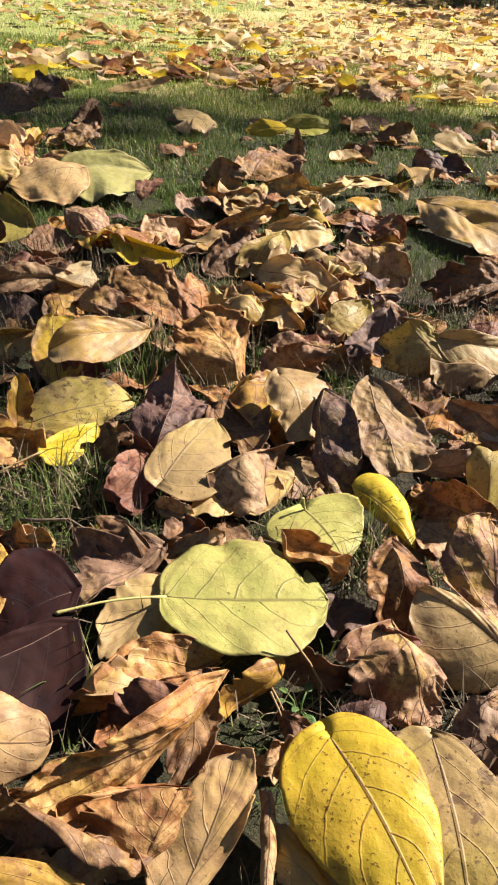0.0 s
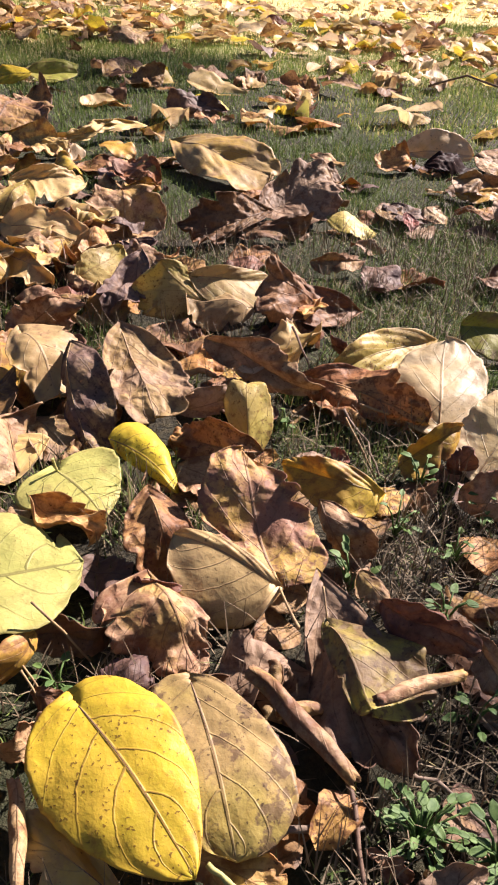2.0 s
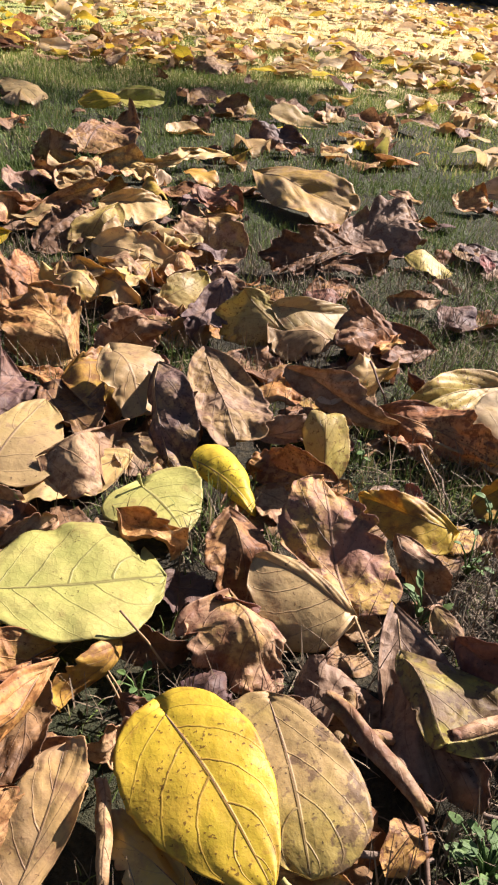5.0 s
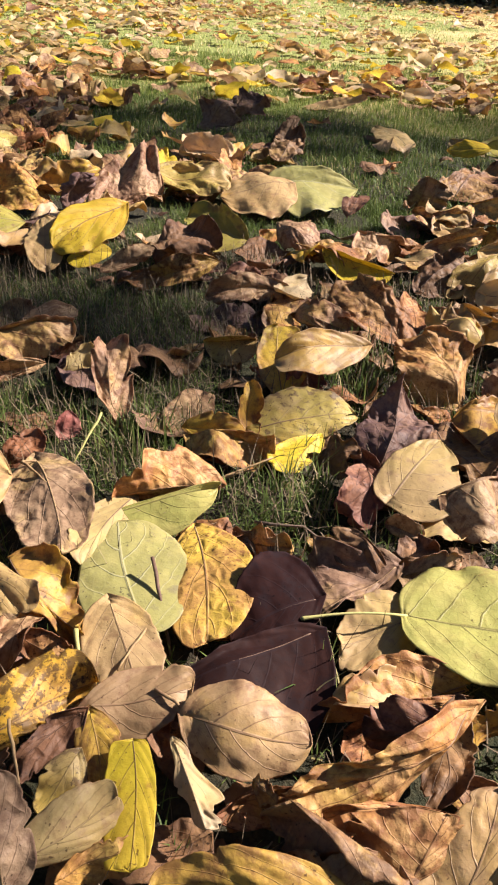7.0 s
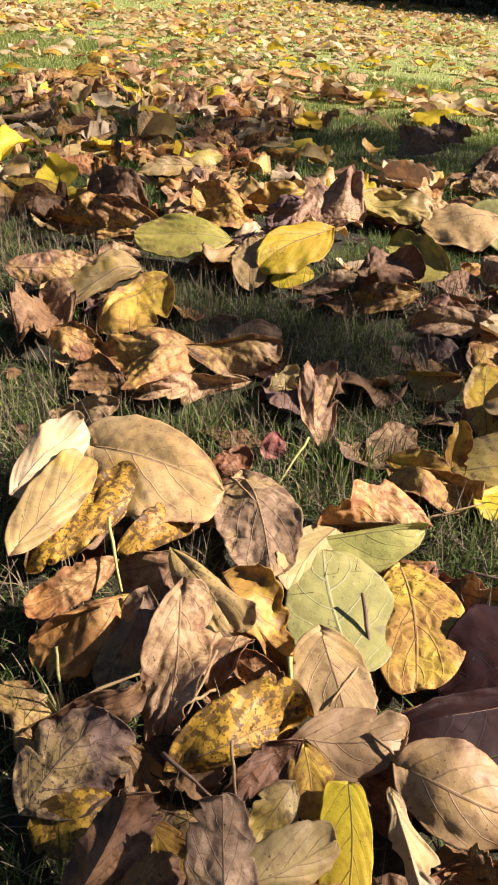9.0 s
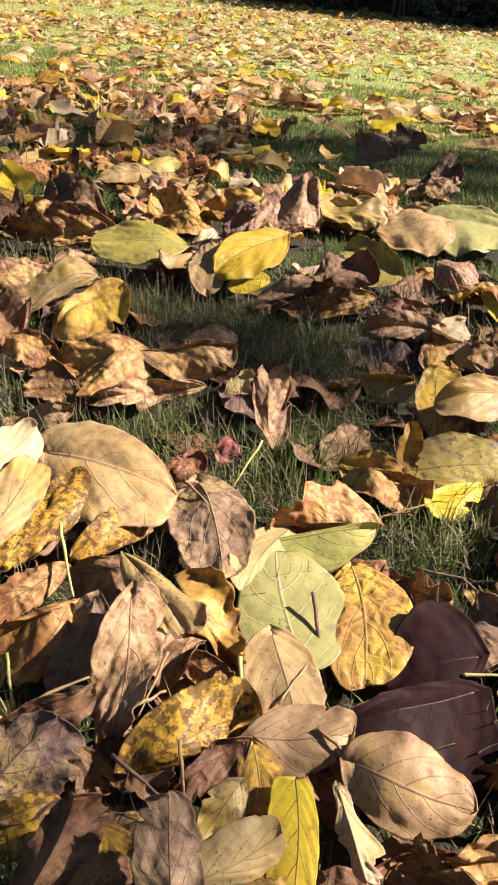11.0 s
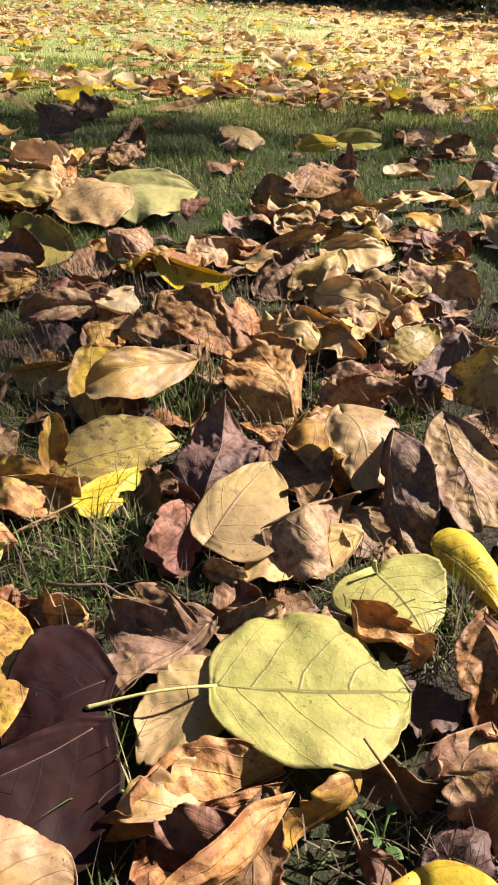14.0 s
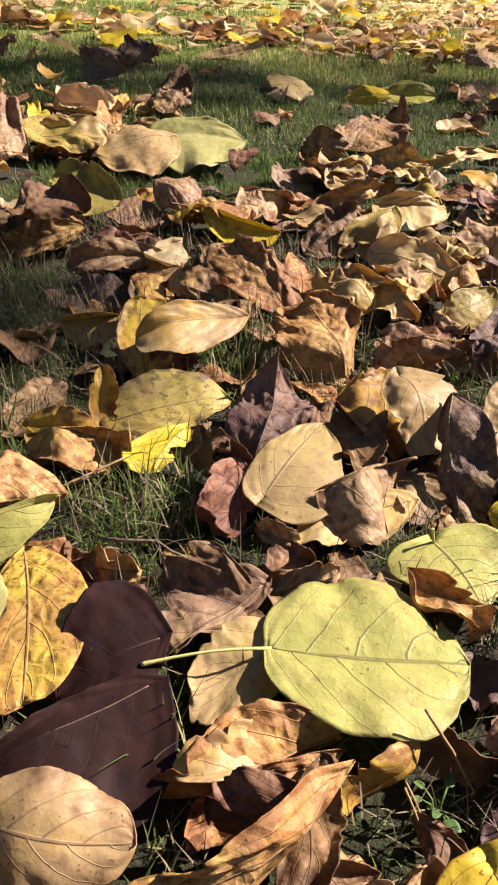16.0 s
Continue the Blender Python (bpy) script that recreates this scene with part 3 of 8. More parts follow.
    return P, np.stack([U, V * 0.5 + 0.5], axis=-1)


SHAPE_WORDS = {"heart": "heart-shaped", "round": "rounded", "blunt": "broad blunt", "oval": "oval", "broad": "broad heart-shaped", "disc": "round", "oblong": "oblong", "lobed": "ragged lobed"}
made_leaves = []


def leaf_label(colour, shape, roll, crumple):
    bend = max(roll)
    state = "rolled" if bend > 1.3 else "curled" if bend > 0.75 else "crumpled" if crumple > 0.04 else "nearly flat"
    return f"{state} {colour} {SHAPE_WORDS[shape]} fallen leaf on the lawn"


def leaf(colour, shape, base, tip, left, right, cup, roll, arch, crumple, stalk, seed):
    """A fallen leaf: blade, midrib and, where its stalk shows, a stalk that ends at that point."""
    base, tip = Vector(base), Vector(tip)
    thing = new("leaf")
    thing.location = base
    tagged(thing, leaf_label(colour, shape, roll, crumple), "leaf", "fallen leaves")
    pts, uv = leaf_surface(shape, base, tip, left, right, cup, roll, arch, crumple, seed)
    cover(pts)
    pts = pts - np.array(base)
    verts, faces, uvs = blade_mesh(pts, uv, 0.0005)
    mesh_object("blade", verts, faces, LEAF[colour], thing, "", uvs)
    size = (tip - base).length
    wood = GREEN_STALK if colour in ("pale green", "olive green", "grey green") else DARK_STALK if colour in ("dark purple", "purple brown", "brown", "red brown") else STALK
    keep = pts[:-2:2, pts.shape[1] // 2]
    rr = [(0.0066 if colour == "pale green" else 0.0042) * size * (1 - 0.85 * k / len(keep)) + 0.0001 for k in range(len(keep))]
    verts, faces = tube(keep, rr, 6)
    mesh_object("midrib", verts, faces, OLIVE_RIB if wood is GREEN_STALK else DARK_STALK if "yellow" in colour or "straw" in colour else wood, thing)
    if stalk is not None:
        rnd = random.Random(seed * 13 + 1)
        end = Vector(stalk) - base
        aside = end.cross(Vector((0, 0, 1))) * rnd.uniform(-0.06, 0.06)
        line = [end * s + (aside + Vector((0, 0, 0.06 * end.length))) * math.sin(math.pi * s) for s in (0, 0.15, 0.3, 0.45, 0.6, 0.75, 0.9, 0.97, 1.0)]
        verts, faces = tube(line, [0.0011, 0.0010, 0.0009, 0.0009, 0.0009, 0.0010, 0.0012, 0.0016, 0.0012], 7)
        mesh_object("stalk", verts, faces, wood, thing)
    made_leaves.append((base.x, base.y, tip.x, tip.y))
    return thing


scraps = {}


def scrap(colour, shape, base, tip, width, curl, arch, crumple, seed, roll):
    """A leaf half hidden under the others, kept for one joined mesh of its colour."""
    base, tip = np.array(base), np.array(tip)
    aside = np.cross([0, 0, 1], tip - base)
    aside = aside / np.linalg.norm(aside) * width / 2
    middle = base + 0.4 * (tip - base)
    lean = np.array([0, 0, width * math.sin(roll)])
    pts, uv = leaf_surface(shape, base, tip, middle - aside - lean, middle + aside + lean, 0.3 * curl[0], (1.6 * abs(curl[0]), 1.6 * abs(curl[1])), 0.12 * arch, crumple, seed, 18, 14)
    keep_scrap(colour, pressed(pts), uv)


def keep_scrap(colour, pts, uv):
    verts, faces, uvs = blade_mesh(pts, uv)
    kept = scraps.setdefault(colour, ([], [], []))
    at = len(kept[0])
    kept[0].extend(verts.tolist())
    kept[1].extend([[k + at for k in f] for f in faces])
    kept[2].extend(uvs.tolist())


def loose_piece(colour, shape, base, tip, left, right, cup, roll, arch, crumple, stalk, seed):
    """A small broken leaf on a heap, kept for the joined mesh of its colour."""
    pts, uv = leaf_surface(shape, base, tip, left, right, cup, roll, arch, crumple, seed, 20, 14)
    cover(pts)
    keep_scrap(colour, pts, uv)


def scroll(colour, base, tip, radius, seed):
    """A dry leaf rolled up like a scroll."""
    rnd = random.Random(seed * 7)
    base, tip = Vector(base), Vector(tip)
    thing = new("leaf")
    thing.location = base
    tagged(thing, f"tightly rolled {colour} dry leaf lying on the lawn", "leaf", "fallen leaves")
    run = tip - base
    ax = run.normalized()
    ay = Vector((0, 0, 1)).cross(ax).normalized()
    az = ax.cross(ay)
    n, m, turns = 22, 26, 2.3 * math.pi
    pts, uv = np.zeros((n + 1, m + 1, 3)), np.zeros((n + 1, m + 1, 2))
    for i in range(n + 1):
        u = i / n
        swell = 0.72 + 0.4 * math.sin(math.pi * min(1, u * 0.9 + 0.1)) + 0.07 * noise.noise(Vector((u * 5, seed, 0)))
        bow = 0.35 * radius * math.sin(math.pi * u) + radius * 0.4 * noise.noise(Vector((u * 3, seed, 4)))
        for j in range(m + 1):
            w = turns * j / m + 0.5 * u + seed
            r = radius * swell * (0.62 + 0.38 * j / m) * (1 + 0.06 * noise.noise(Vector((u * 8, j * 0.4, seed))))
            ragged = 0.05 * run.length * noise.noise(Vector((j * 0.35, seed, 9))) * (1 if u > 0.5 else -1) * abs(2 * u - 1)
            p = ax * (run.length * u + ragged) + ay * (r * math.cos(w) + bow) + az * (r * math.sin(w))
            pts[i, j], uv[i, j] = p, (u, j / m)
    cover(pts + np.array(base))
    verts, faces, uvs = blade_mesh(pts, uv)
    mesh_object("blade", verts, faces, LEAF[colour], thing, "", uvs)


# ---- ground ----
def ground_sheet():
    """One sheet of soil, fine and uneven near the path, reaching the horizon."""
    near = np.linspace(-3, 3, 61)
    far_x = np.concatenate([[-400, -100, -30, -10, -5], near, [5, 10, 30, 100, 400]])
    far_y = np.concatenate([[-400, -100, -30, -10, -4, -1], np.linspace(-0.5, 5.5, 61), [7, 9, 12, 20, 40, 120, 500]])
    X, Y = np.meshgrid(far_x, far_y, indexing="ij")
    Z = value_noise(X * 3.1, Y * 3.1, 3) * 0.006 + value_noise(X * 9, Y * 9, 4) * 0.004
    Z *= np.exp(-((X / 3.0) ** 2 + ((Y - 2) / 3.5) ** 2) ** 2)
    at = np.arange(X.size).reshape(X.shape)
    quads = np.stack([at[:-1, :-1], at[1:, :-1], at[1:, 1:], at[:-1, 1:]], axis=-1).reshape(-1, 4)
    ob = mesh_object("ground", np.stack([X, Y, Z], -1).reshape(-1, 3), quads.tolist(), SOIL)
    tagged(ob, "dark soil and thatch of a lawn", "ground", "", "structure")


ground_sheet()



def blades(name, label, x, y, height, wide, lean, material, z=None, curve=0.5, segments=3):
    """Grass blades as narrow tapered strips, each bent its own way."""
    n = len(x)
    a = rng.uniform(0, 2 * np.pi, n)
    h = height * rng.uniform(0.45, 1.2, n)
    w = wide * rng.uniform(0.6, 1.3, n)
    tilt = np.abs(rng.normal(0, lean, n)) + 0.08
    face = a + np.pi / 2 + rng.normal(0, 0.5, n)
    ox, oy = np.cos(a), np.sin(a)
    sx, sy = np.cos(face), np.sin(face)
    base = np.zeros(n) if z is None else z
    rows = []
    px, pz = np.zeros(n), np.zeros(n)
    for k in range(segments + 1):
        s = k / segments
        half = w * (1 - s ** 1.6) / 2 + 0.00006
        for sign in (-1, 1):
            rows.append(np.stack([x + ox * px + sx * half * sign, y + oy * px + sy * half * sign, base + pz], -1))
        ang = np.minimum(tilt * (0.6 + curve * 2 * s), 1.5)
        px = px + np.sin(ang) * h / segments
        pz = pz + np.cos(ang) * h / segments
    verts = np.stack(rows, 1).reshape(-1, 3)
    m = 2 * (segments + 1)
    start = np.arange(n) * m
    quads = [np.stack([start + 2 * k, start + 2 * k + 1, start + 2 * k + 3, start + 2 * k + 2], -1) for k in range(segments)]
    faces = np.concatenate(quads)
    me = bpy.data.meshes.new(name)
    me.vertices.add(len(verts))
    me.vertices.foreach_set("co", verts.astype(np.float32).ravel())
    me.loops.add(faces.size)
    me.loops.foreach_set("vertex_index", faces.astype(np.int32).ravel())
    me.polygons.add(len(faces))
    me.polygons.foreach_set("loop_start", (np.arange(len(faces)) * 4).astype(np.int32))
    me.materials.append(material)
    me.update(calc_edges=True)
    tagged(new(name, me), label, "grass", "", "stuff")


def scatter(n, x0, x1, y0, y1, power=1.0):
    return rng.uniform(x0, x1, n), y0 + (y1 - y0) * rng.uniform(0, 1, n) ** power


def thinned(x, y, scale, seed, low, high):
    """Keeps more points where a slow noise is high."""
    v = value_noise(x * scale, y * scale, seed) * 0.7 + value_noise(x * scale * 2.7, y * scale * 2.7, seed + 1) * 0.3
    keep = rng.uniform(0, 1, len(x)) < np.clip((v - low) / (high - low), 0.0, 1.0)
    return x[keep], y[keep]


def wedge(x, y, margin=0.25):
    """Keeps what lies within the stretch of lawn that the walk looks over."""
    keep = (x > -0.95 * y - 0.45 - margin) & (x < 0.72 * y + 0.42 + margin)
    return x[keep], y[keep]



# ---- the near leaves ----
# heaps of broken pieces: centre, spread, number, greatest height
HEAPS = ((0.10, 1.10, 0.08, 0.08, 9, 0.03), (0.02, 1.27, 0.10, 0.08, 8, 0.03), (0.20, 1.20, 0.07, 0.07, 5, 0.03), (-0.18, 1.22, 0.08, 0.06, 5, 0.025), (0.30, 0.86, 0.05, 0.05, 4, 0.015), (-0.52, 1.28, 0.10, 0.08, 9, 0.03), (0.0, 1.52, 0.10, 0.07, 8, 0.03), (-0.75, 1.45, 0.12, 0.12, 12, 0.03))
leaf("pale green", "blunt", (-0.002, 0.569, 0.024), (0.111, 0.575, 0.028), (0.047, 0.634, 0.026), (0.064, 0.512, 0.034), -0.10, (0.0, 0.0), 0.02, 0.012, (-0.072, 0.541, 0.028), 11)
leaf("pale yellow", "heart", (0.011, 0.579, 0.016), (-0.043, 0.538, 0.014), (-0.031, 0.585, 0.020), (-0.013, 0.527, 0.012), 0.10, (0.4, 0.4), 0.03, 0.035, None, 12)
leaf("pale green", "heart", (0.097, 0.680, 0.024), (0.129, 0.633, 0.012), (0.071, 0.652, 0.015), (0.142, 0.692, 0.026), -0.10, (0.0, 0.3), 0.05, 0.015, (0.094, 0.680, 0.036), 13)
leaf("orange", "oval", (0.078, 0.644, 0.030), (0.117, 0.607, 0.016), (0.122, 0.626, 0.024), (0.091, 0.604, 0.034), 0.50, (1.5, 1.0), 0.08, 0.083, None, 14)
leaf("pale yellow", "heart", (-0.023, 0.713, 0.020), (0.013, 0.811, 0.024), (-0.034, 0.755, 0.028), (0.031, 0.714, 0.020), -0.15, (0.2, 0.3), 0.05, 0.015, (-0.067, 0.759, 0.015), 15)
leaf("tan", "heart", (0.021, 0.720, 0.028), (0.086, 0.770, 0.029), (0.043, 0.731, 0.040), (0.058, 0.693, 0.009), -0.40, (1.0, 0.9), 0.06, 0.098, None, 16)
leaf("brown", "heart", (0.011, 0.845, 0.014), (0.059, 0.769, 0.010), (0.019, 0.783, 0.010), (0.057, 0.834, 0.020), 0.20, (0.5, 0.4), 0.05, 0.083, None, 17)
leaf("mottled yellow", "heart", (0.089, 0.893, 0.032), (0.022, 0.866, 0.020), (0.066, 0.900, 0.032), (0.088, 0.791, 0.016), 0.20, (0.5, 0.2), 0.04, 0.053, None, 18)
leaf("straw", "heart", (0.072, 0.853, 0.054), (0.101, 0.778, 0.026), (0.068, 0.809, 0.040), (0.121, 0.844, 0.038), -0.50, (1.2, 0.4), 0.10, 0.053, None, 19)
leaf("purple tan", "oval", (0.115, 0.826, 0.056), (0.125, 0.713, 0.008), (0.108, 0.775, 0.026), (0.148, 0.760, 0.032), -0.30, (1.6, 0.5), 0.06, 0.068, None, 20)
leaf("grey brown", "heart", (0.163, 0.860, 0.048), (0.180, 0.744, 0.018), (0.142, 0.788, 0.030), (0.217, 0.793, 0.032), 0.20, (0.6, 0.6), 0.05, 0.040, None, 21)
leaf("yellow", "oval", (0.140, 0.721, 0.022), (0.187, 0.660, 0.012), (0.171, 0.728, 0.026), (0.165, 0.684, 0.012), -0.70, (0.4, 0.7), 0.08, 0.015, None, 22)
leaf("purple brown", "heart", (-0.038, 0.769, 0.010), (-0.032, 0.866, 0.042), (-0.061, 0.812, 0.026), (0.001, 0.816, 0.022), 0.20, (0.8, 0.5), 0.03, 0.076, None, 23)
leaf("blotched straw", "heart", (-0.157, 0.792, 0.016), (-0.068, 0.841, 0.022), (-0.141, 0.847, 0.032), (-0.107, 0.795, 0.010), -0.20, (0.3, 0.5), 0.05, 0.025, None, 24)
leaf("mottled yellow", "oval", (-0.164, 0.779, 0.010), (-0.177, 0.824, 0.046), (-0.179, 0.789, 0.032), (-0.157, 0.801, 0.028), 0.50, (1.1, 0.8), 0.04, 0.053, None, 25)
leaf("yellow", "heart", (-0.099, 0.793, 0.016), (-0.114, 0.737, 0.010), (-0.139, 0.755, 0.016), (-0.097, 0.764, 0.010), 0.10, (0.3, 0.3), 0.03, 0.020, None, 26)
leaf("orange", "heart", (-0.214, 0.759, 0.016), (-0.135, 0.763, 0.022), (-0.174, 0.755, 0.034), (-0.169, 0.721, 0.008), -0.30, (1.0, 0.6), 0.06, 0.098, None, 27)
leaf("mottled yellow", "heart", (-0.220, 0.763, 0.020), (-0.166, 0.766, 0.020), (-0.194, 0.775, 0.036), (-0.190, 0.755, 0.015), -0.30, (0.8, 0.5), 0.06, 0.068, None, 28)
leaf("brown", "lobed", (-0.101, 0.761, 0.010), (-0.059, 0.772, 0.022), (-0.084, 0.775, 0.032), (-0.062, 0.736, 0.009), 0.30, (1.1, 1.0), 0.05, 0.100, None, 29)
leaf("red brown", "heart", (-0.049, 0.746, 0.020), (-0.042, 0.679, 0.010), (-0.069, 0.697, 0.032), (-0.028, 0.707, 0.016), 0.50, (1.8, 0.6), 0.03, 0.098, None, 30)
leaf("red brown", "lobed", (-0.066, 0.786, 0.016), (-0.035, 0.731, 0.012), (-0.060, 0.736, 0.016), (-0.036, 0.751, 0.024), 0.30, (1.2, 0.6), 0.03, 0.100, None, 31)
leaf("pale yellow", "heart", (0.082, 0.735, 0.013), (0.003, 0.690, 0.010), (0.045, 0.735, 0.016), (0.041, 0.678, 0.009), 0.10, (0.3, 0.5), 0.03, 0.036, None, 32)
leaf("grey brown", "lobed", (-0.014, 0.620, 0.022), (-0.066, 0.556, 0.010), (-0.077, 0.618, 0.024), (-0.029, 0.584, 0.014), 0.20, (1.0, 0.8), 0.05, 0.098, None, 33)
leaf("brown", "lobed", (-0.049, 0.639, 0.030), (-0.011, 0.592, 0.008), (-0.068, 0.621, 0.020), (-0.014, 0.620, 0.018), 0.20, (0.8, 0.8), 0.05, 0.098, None, 34)
leaf("dark purple", "heart", (-0.065, 0.558, 0.032), (-0.115, 0.523, 0.012), (-0.109, 0.584, 0.042), (-0.082, 0.517, 0.014), -0.20, (0.8, 0.5), 0.06, 0.022, None, 35)
leaf("dark purple", "heart", (-0.063, 0.524, 0.034), (-0.134, 0.469, 0.022), (-0.102, 0.510, 0.032), (-0.057, 0.455, 0.016), 0.20, (0.9, 0.4), 0.05, 0.022, None, 36)
leaf("golden", "disc", (-0.172, 0.626, 0.018), (-0.128, 0.509, 0.022), (-0.167, 0.545, 0.020), (-0.112, 0.578, 0.030), -0.20, (0.2, 0.2), 0.05, 0.007, None, 37)
leaf("pale tan", "heart", (-0.116, 0.436, 0.040), (-0.048, 0.441, 0.034), (-0.088, 0.460, 0.048), (-0.085, 0.417, 0.024), -0.50, (0.5, 0.9), 0.10, 0.027, None, 38)
leaf("orange", "oval", (0.040, 0.523, 0.020), (-0.048, 0.473, 0.010), (-0.017, 0.512, 0.034), (-0.002, 0.500, 0.012), -0.20, (1.1, 0.8), 0.06, 0.068, None, 39)
leaf("straw", "oval", (0.039, 0.521, 0.016), (-0.042, 0.484, 0.018), (-0.009, 0.517, 0.030), (0.005, 0.499, 0.014), 0.10, (1.0, 0.5), 0.05, 0.083, None, 40)
leaf("russet", "heart", (0.035, 0.507, 0.022), (-0.029, 0.471, 0.010), (0.001, 0.490, 0.028), (-0.005, 0.463, 0.008), -0.30, (1.1, 1.1), 0.06, 0.100, None, 41)
leaf("mottled yellow", "oval", (0.079, 0.519, 0.026), (0.042, 0.484, 0.010), (0.051, 0.499, 0.032), (0.070, 0.504, 0.012), -0.50, (1.1, 0.9), 0.06, 0.053, None, 42)
leaf("brown", "oval", (0.075, 0.524, 0.018), (0.127, 0.521, 0.010), (0.101, 0.527, 0.030), (0.093, 0.514, 0.008), -0.30, (1.0, 0.8), 0.04, 0.098, None, 43)
leaf("purple brown", "heart", (0.110, 0.591, 0.008), (0.143, 0.574, 0.008), (0.115, 0.559, 0.008), (0.132, 0.596, 0.010), 0.10, (0.5, 0.5), 0.02, 0.083, None, 44)
leaf("tan", "heart", (0.152, 0.540, 0.038), (0.175, 0.486, 0.010), (0.117, 0.511, 0.026), (0.180, 0.517, 0.020), -0.30, (1.0, 0.6), 0.08, 0.098, None, 45)
leaf("red brown", "oval", (0.132, 0.530, 0.016), (0.147, 0.539, 0.042), (0.136, 0.540, 0.032), (0.165, 0.526, 0.030), 0.30, (1.0, 1.0), 0.03, 0.083, None, 46)
leaf("tan", "oval", (0.126, 0.540, 0.036), (0.120, 0.519, 0.026), (0.119, 0.525, 0.034), (0.130, 0.529, 0.030), 0.50, (1.5, 1.5), 0.02, 0.083, None, 47)
leaf("grey green", "heart", (-0.321, 1.641, 0.034), (-0.168, 1.660, 0.030), (-0.274, 1.682, 0.062), (-0.241, 1.500, 0.020), -0.15, (0.2, 0.2), 0.05, 0.018, None, 48)
leaf("straw", "heart", (-0.292, 1.598, 0.044), (-0.403, 1.544, 0.026), (-0.362, 1.617, 0.050), (-0.290, 1.477, 0.016), -0.15, (0.4, 0.5), 0.05, 0.028, None, 49)
leaf("yellow", "oval", (-0.171, 1.269, 0.042), (-0.066, 1.245, 0.026), (-0.122, 1.210, 0.014), (-0.107, 1.240, 0.042), 0.10, (0.5, 0.3), 0.05, 0.020, None, 50)
leaf("tan", "heart", (0.203, 1.193, 0.014), (0.201, 1.278, 0.054), (0.140, 1.231, 0.036), (0.251, 1.233, 0.032), 0.20, (0.6, 0.6), 0.02, 0.068, None, 51)
leaf("straw", "heart", (0.057, 1.160, 0.044), (0.159, 1.112, 0.030), (0.110, 1.161, 0.062), (0.090, 1.112, 0.024), 0.20, (1.0, 0.6), 0.04, 0.050, None, 52)
leaf("spotted yellow", "oval", (0.131, 1.055, 0.020), (0.186, 1.095, 0.040), (0.144, 1.077, 0.044), (0.176, 1.041, 0.020), 0.20, (0.5, 0.5), 0.04, 0.036, None, 53)
leaf("straw", "lobed", (0.032, 1.093, 0.050), (0.099, 1.043, 0.020), (0.044, 1.040, 0.022), (0.088, 1.057, 0.050), 0.30, (1.2, 1.2), 0.06, 0.100, None, 54)
leaf("purple brown", "heart", (0.199, 1.043, 0.050), (0.163, 0.963, 0.010), (0.159, 1.009, 0.026), (0.200, 0.981, 0.032), 0.40, (1.9, 1.0), 0.06, 0.098, None, 55)
leaf("orange", "heart", (0.030, 0.917, 0.010), (-0.016, 0.977, 0.064), (-0.043, 0.937, 0.032), (0.030, 0.970, 0.044), -0.30, (1.1, 1.2), 0.06, 0.100, None, 56)
leaf("russet", "lobed", (-0.015, 0.989, 0.034), (-0.019, 0.924, 0.010), (-0.041, 0.941, 0.024), (0.005, 0.950, 0.030), 0.30, (1.2, 1.2), 0.06, 0.100, None, 57)
leaf("tan", "heart", (0.066, 0.926, 0.010), (0.110, 0.955, 0.042), (0.061, 0.943, 0.034), (0.122, 0.947, 0.016), 0.20, (0.9, 0.9), 0.03, 0.098, None, 58)
leaf("russet", "heart", (-0.040, 1.048, 0.014), (-0.107, 1.113, 0.054), (-0.127, 1.052, 0.032), (-0.041, 1.088, 0.044), -0.30, (0.9, 0.9), 0.06, 0.100, None, 59)
leaf("tan", "oval", (-0.173, 1.057, 0.024), (-0.091, 1.036, 0.020), (-0.134, 1.061, 0.044), (-0.140, 1.041, 0.016), -0.30, (1.0, 0.6), 0.06, 0.083, None, 60)
leaf("mottled yellow", "heart", (-0.153, 0.878, 0.014), (-0.176, 0.958, 0.048), (-0.188, 0.907, 0.034), (-0.133, 0.929, 0.040), 0.20, (0.3, 0.3), 0.03, 0.025, None, 61)
leaf("straw", "heart", (-0.079, 0.951, 0.044), (-0.162, 0.886, 0.046), (-0.127, 0.928, 0.066), (-0.119, 0.888, 0.030), -0.30, (0.5, 0.9), 0.06, 0.027, None, 62)
leaf("red brown", "heart", (-0.142, 0.890, 0.010), (-0.132, 0.912, 0.040), (-0.152, 0.900, 0.026), (-0.112, 0.904, 0.012), 0.30, (1.1, 1.1), 0.03, 0.098, None, 63)
leaf("spotted yellow", "heart", (-0.205, 0.952, 0.032), (-0.260, 0.946, 0.024), (-0.222, 0.929, 0.044), (-0.212, 0.908, 0.014), -0.20, (0.4, 0.4), 0.05, 0.036, None, 64)
leaf("tan", "heart", (-0.204, 1.132, 0.024), (-0.299, 1.090, 0.020), (-0.249, 1.112, 0.050), (-0.250, 1.092, 0.012), -0.40, (1.1, 0.8), 0.08, 0.083, None, 65)
leaf("olive green", "heart", (-0.308, 1.327, 0.022), (-0.412, 1.371, 0.034), (-0.350, 1.367, 0.054), (-0.350, 1.275, 0.018), 0.20, (0.4, 0.4), 0.03, 0.036, None, 66)
leaf("tan", "heart", (-0.250, 1.343, 0.044), (-0.173, 1.295, 0.020), (-0.211, 1.362, 0.046), (-0.225, 1.307, 0.020), -0.30, (0.8, 0.5), 0.06, 0.083, None, 67)
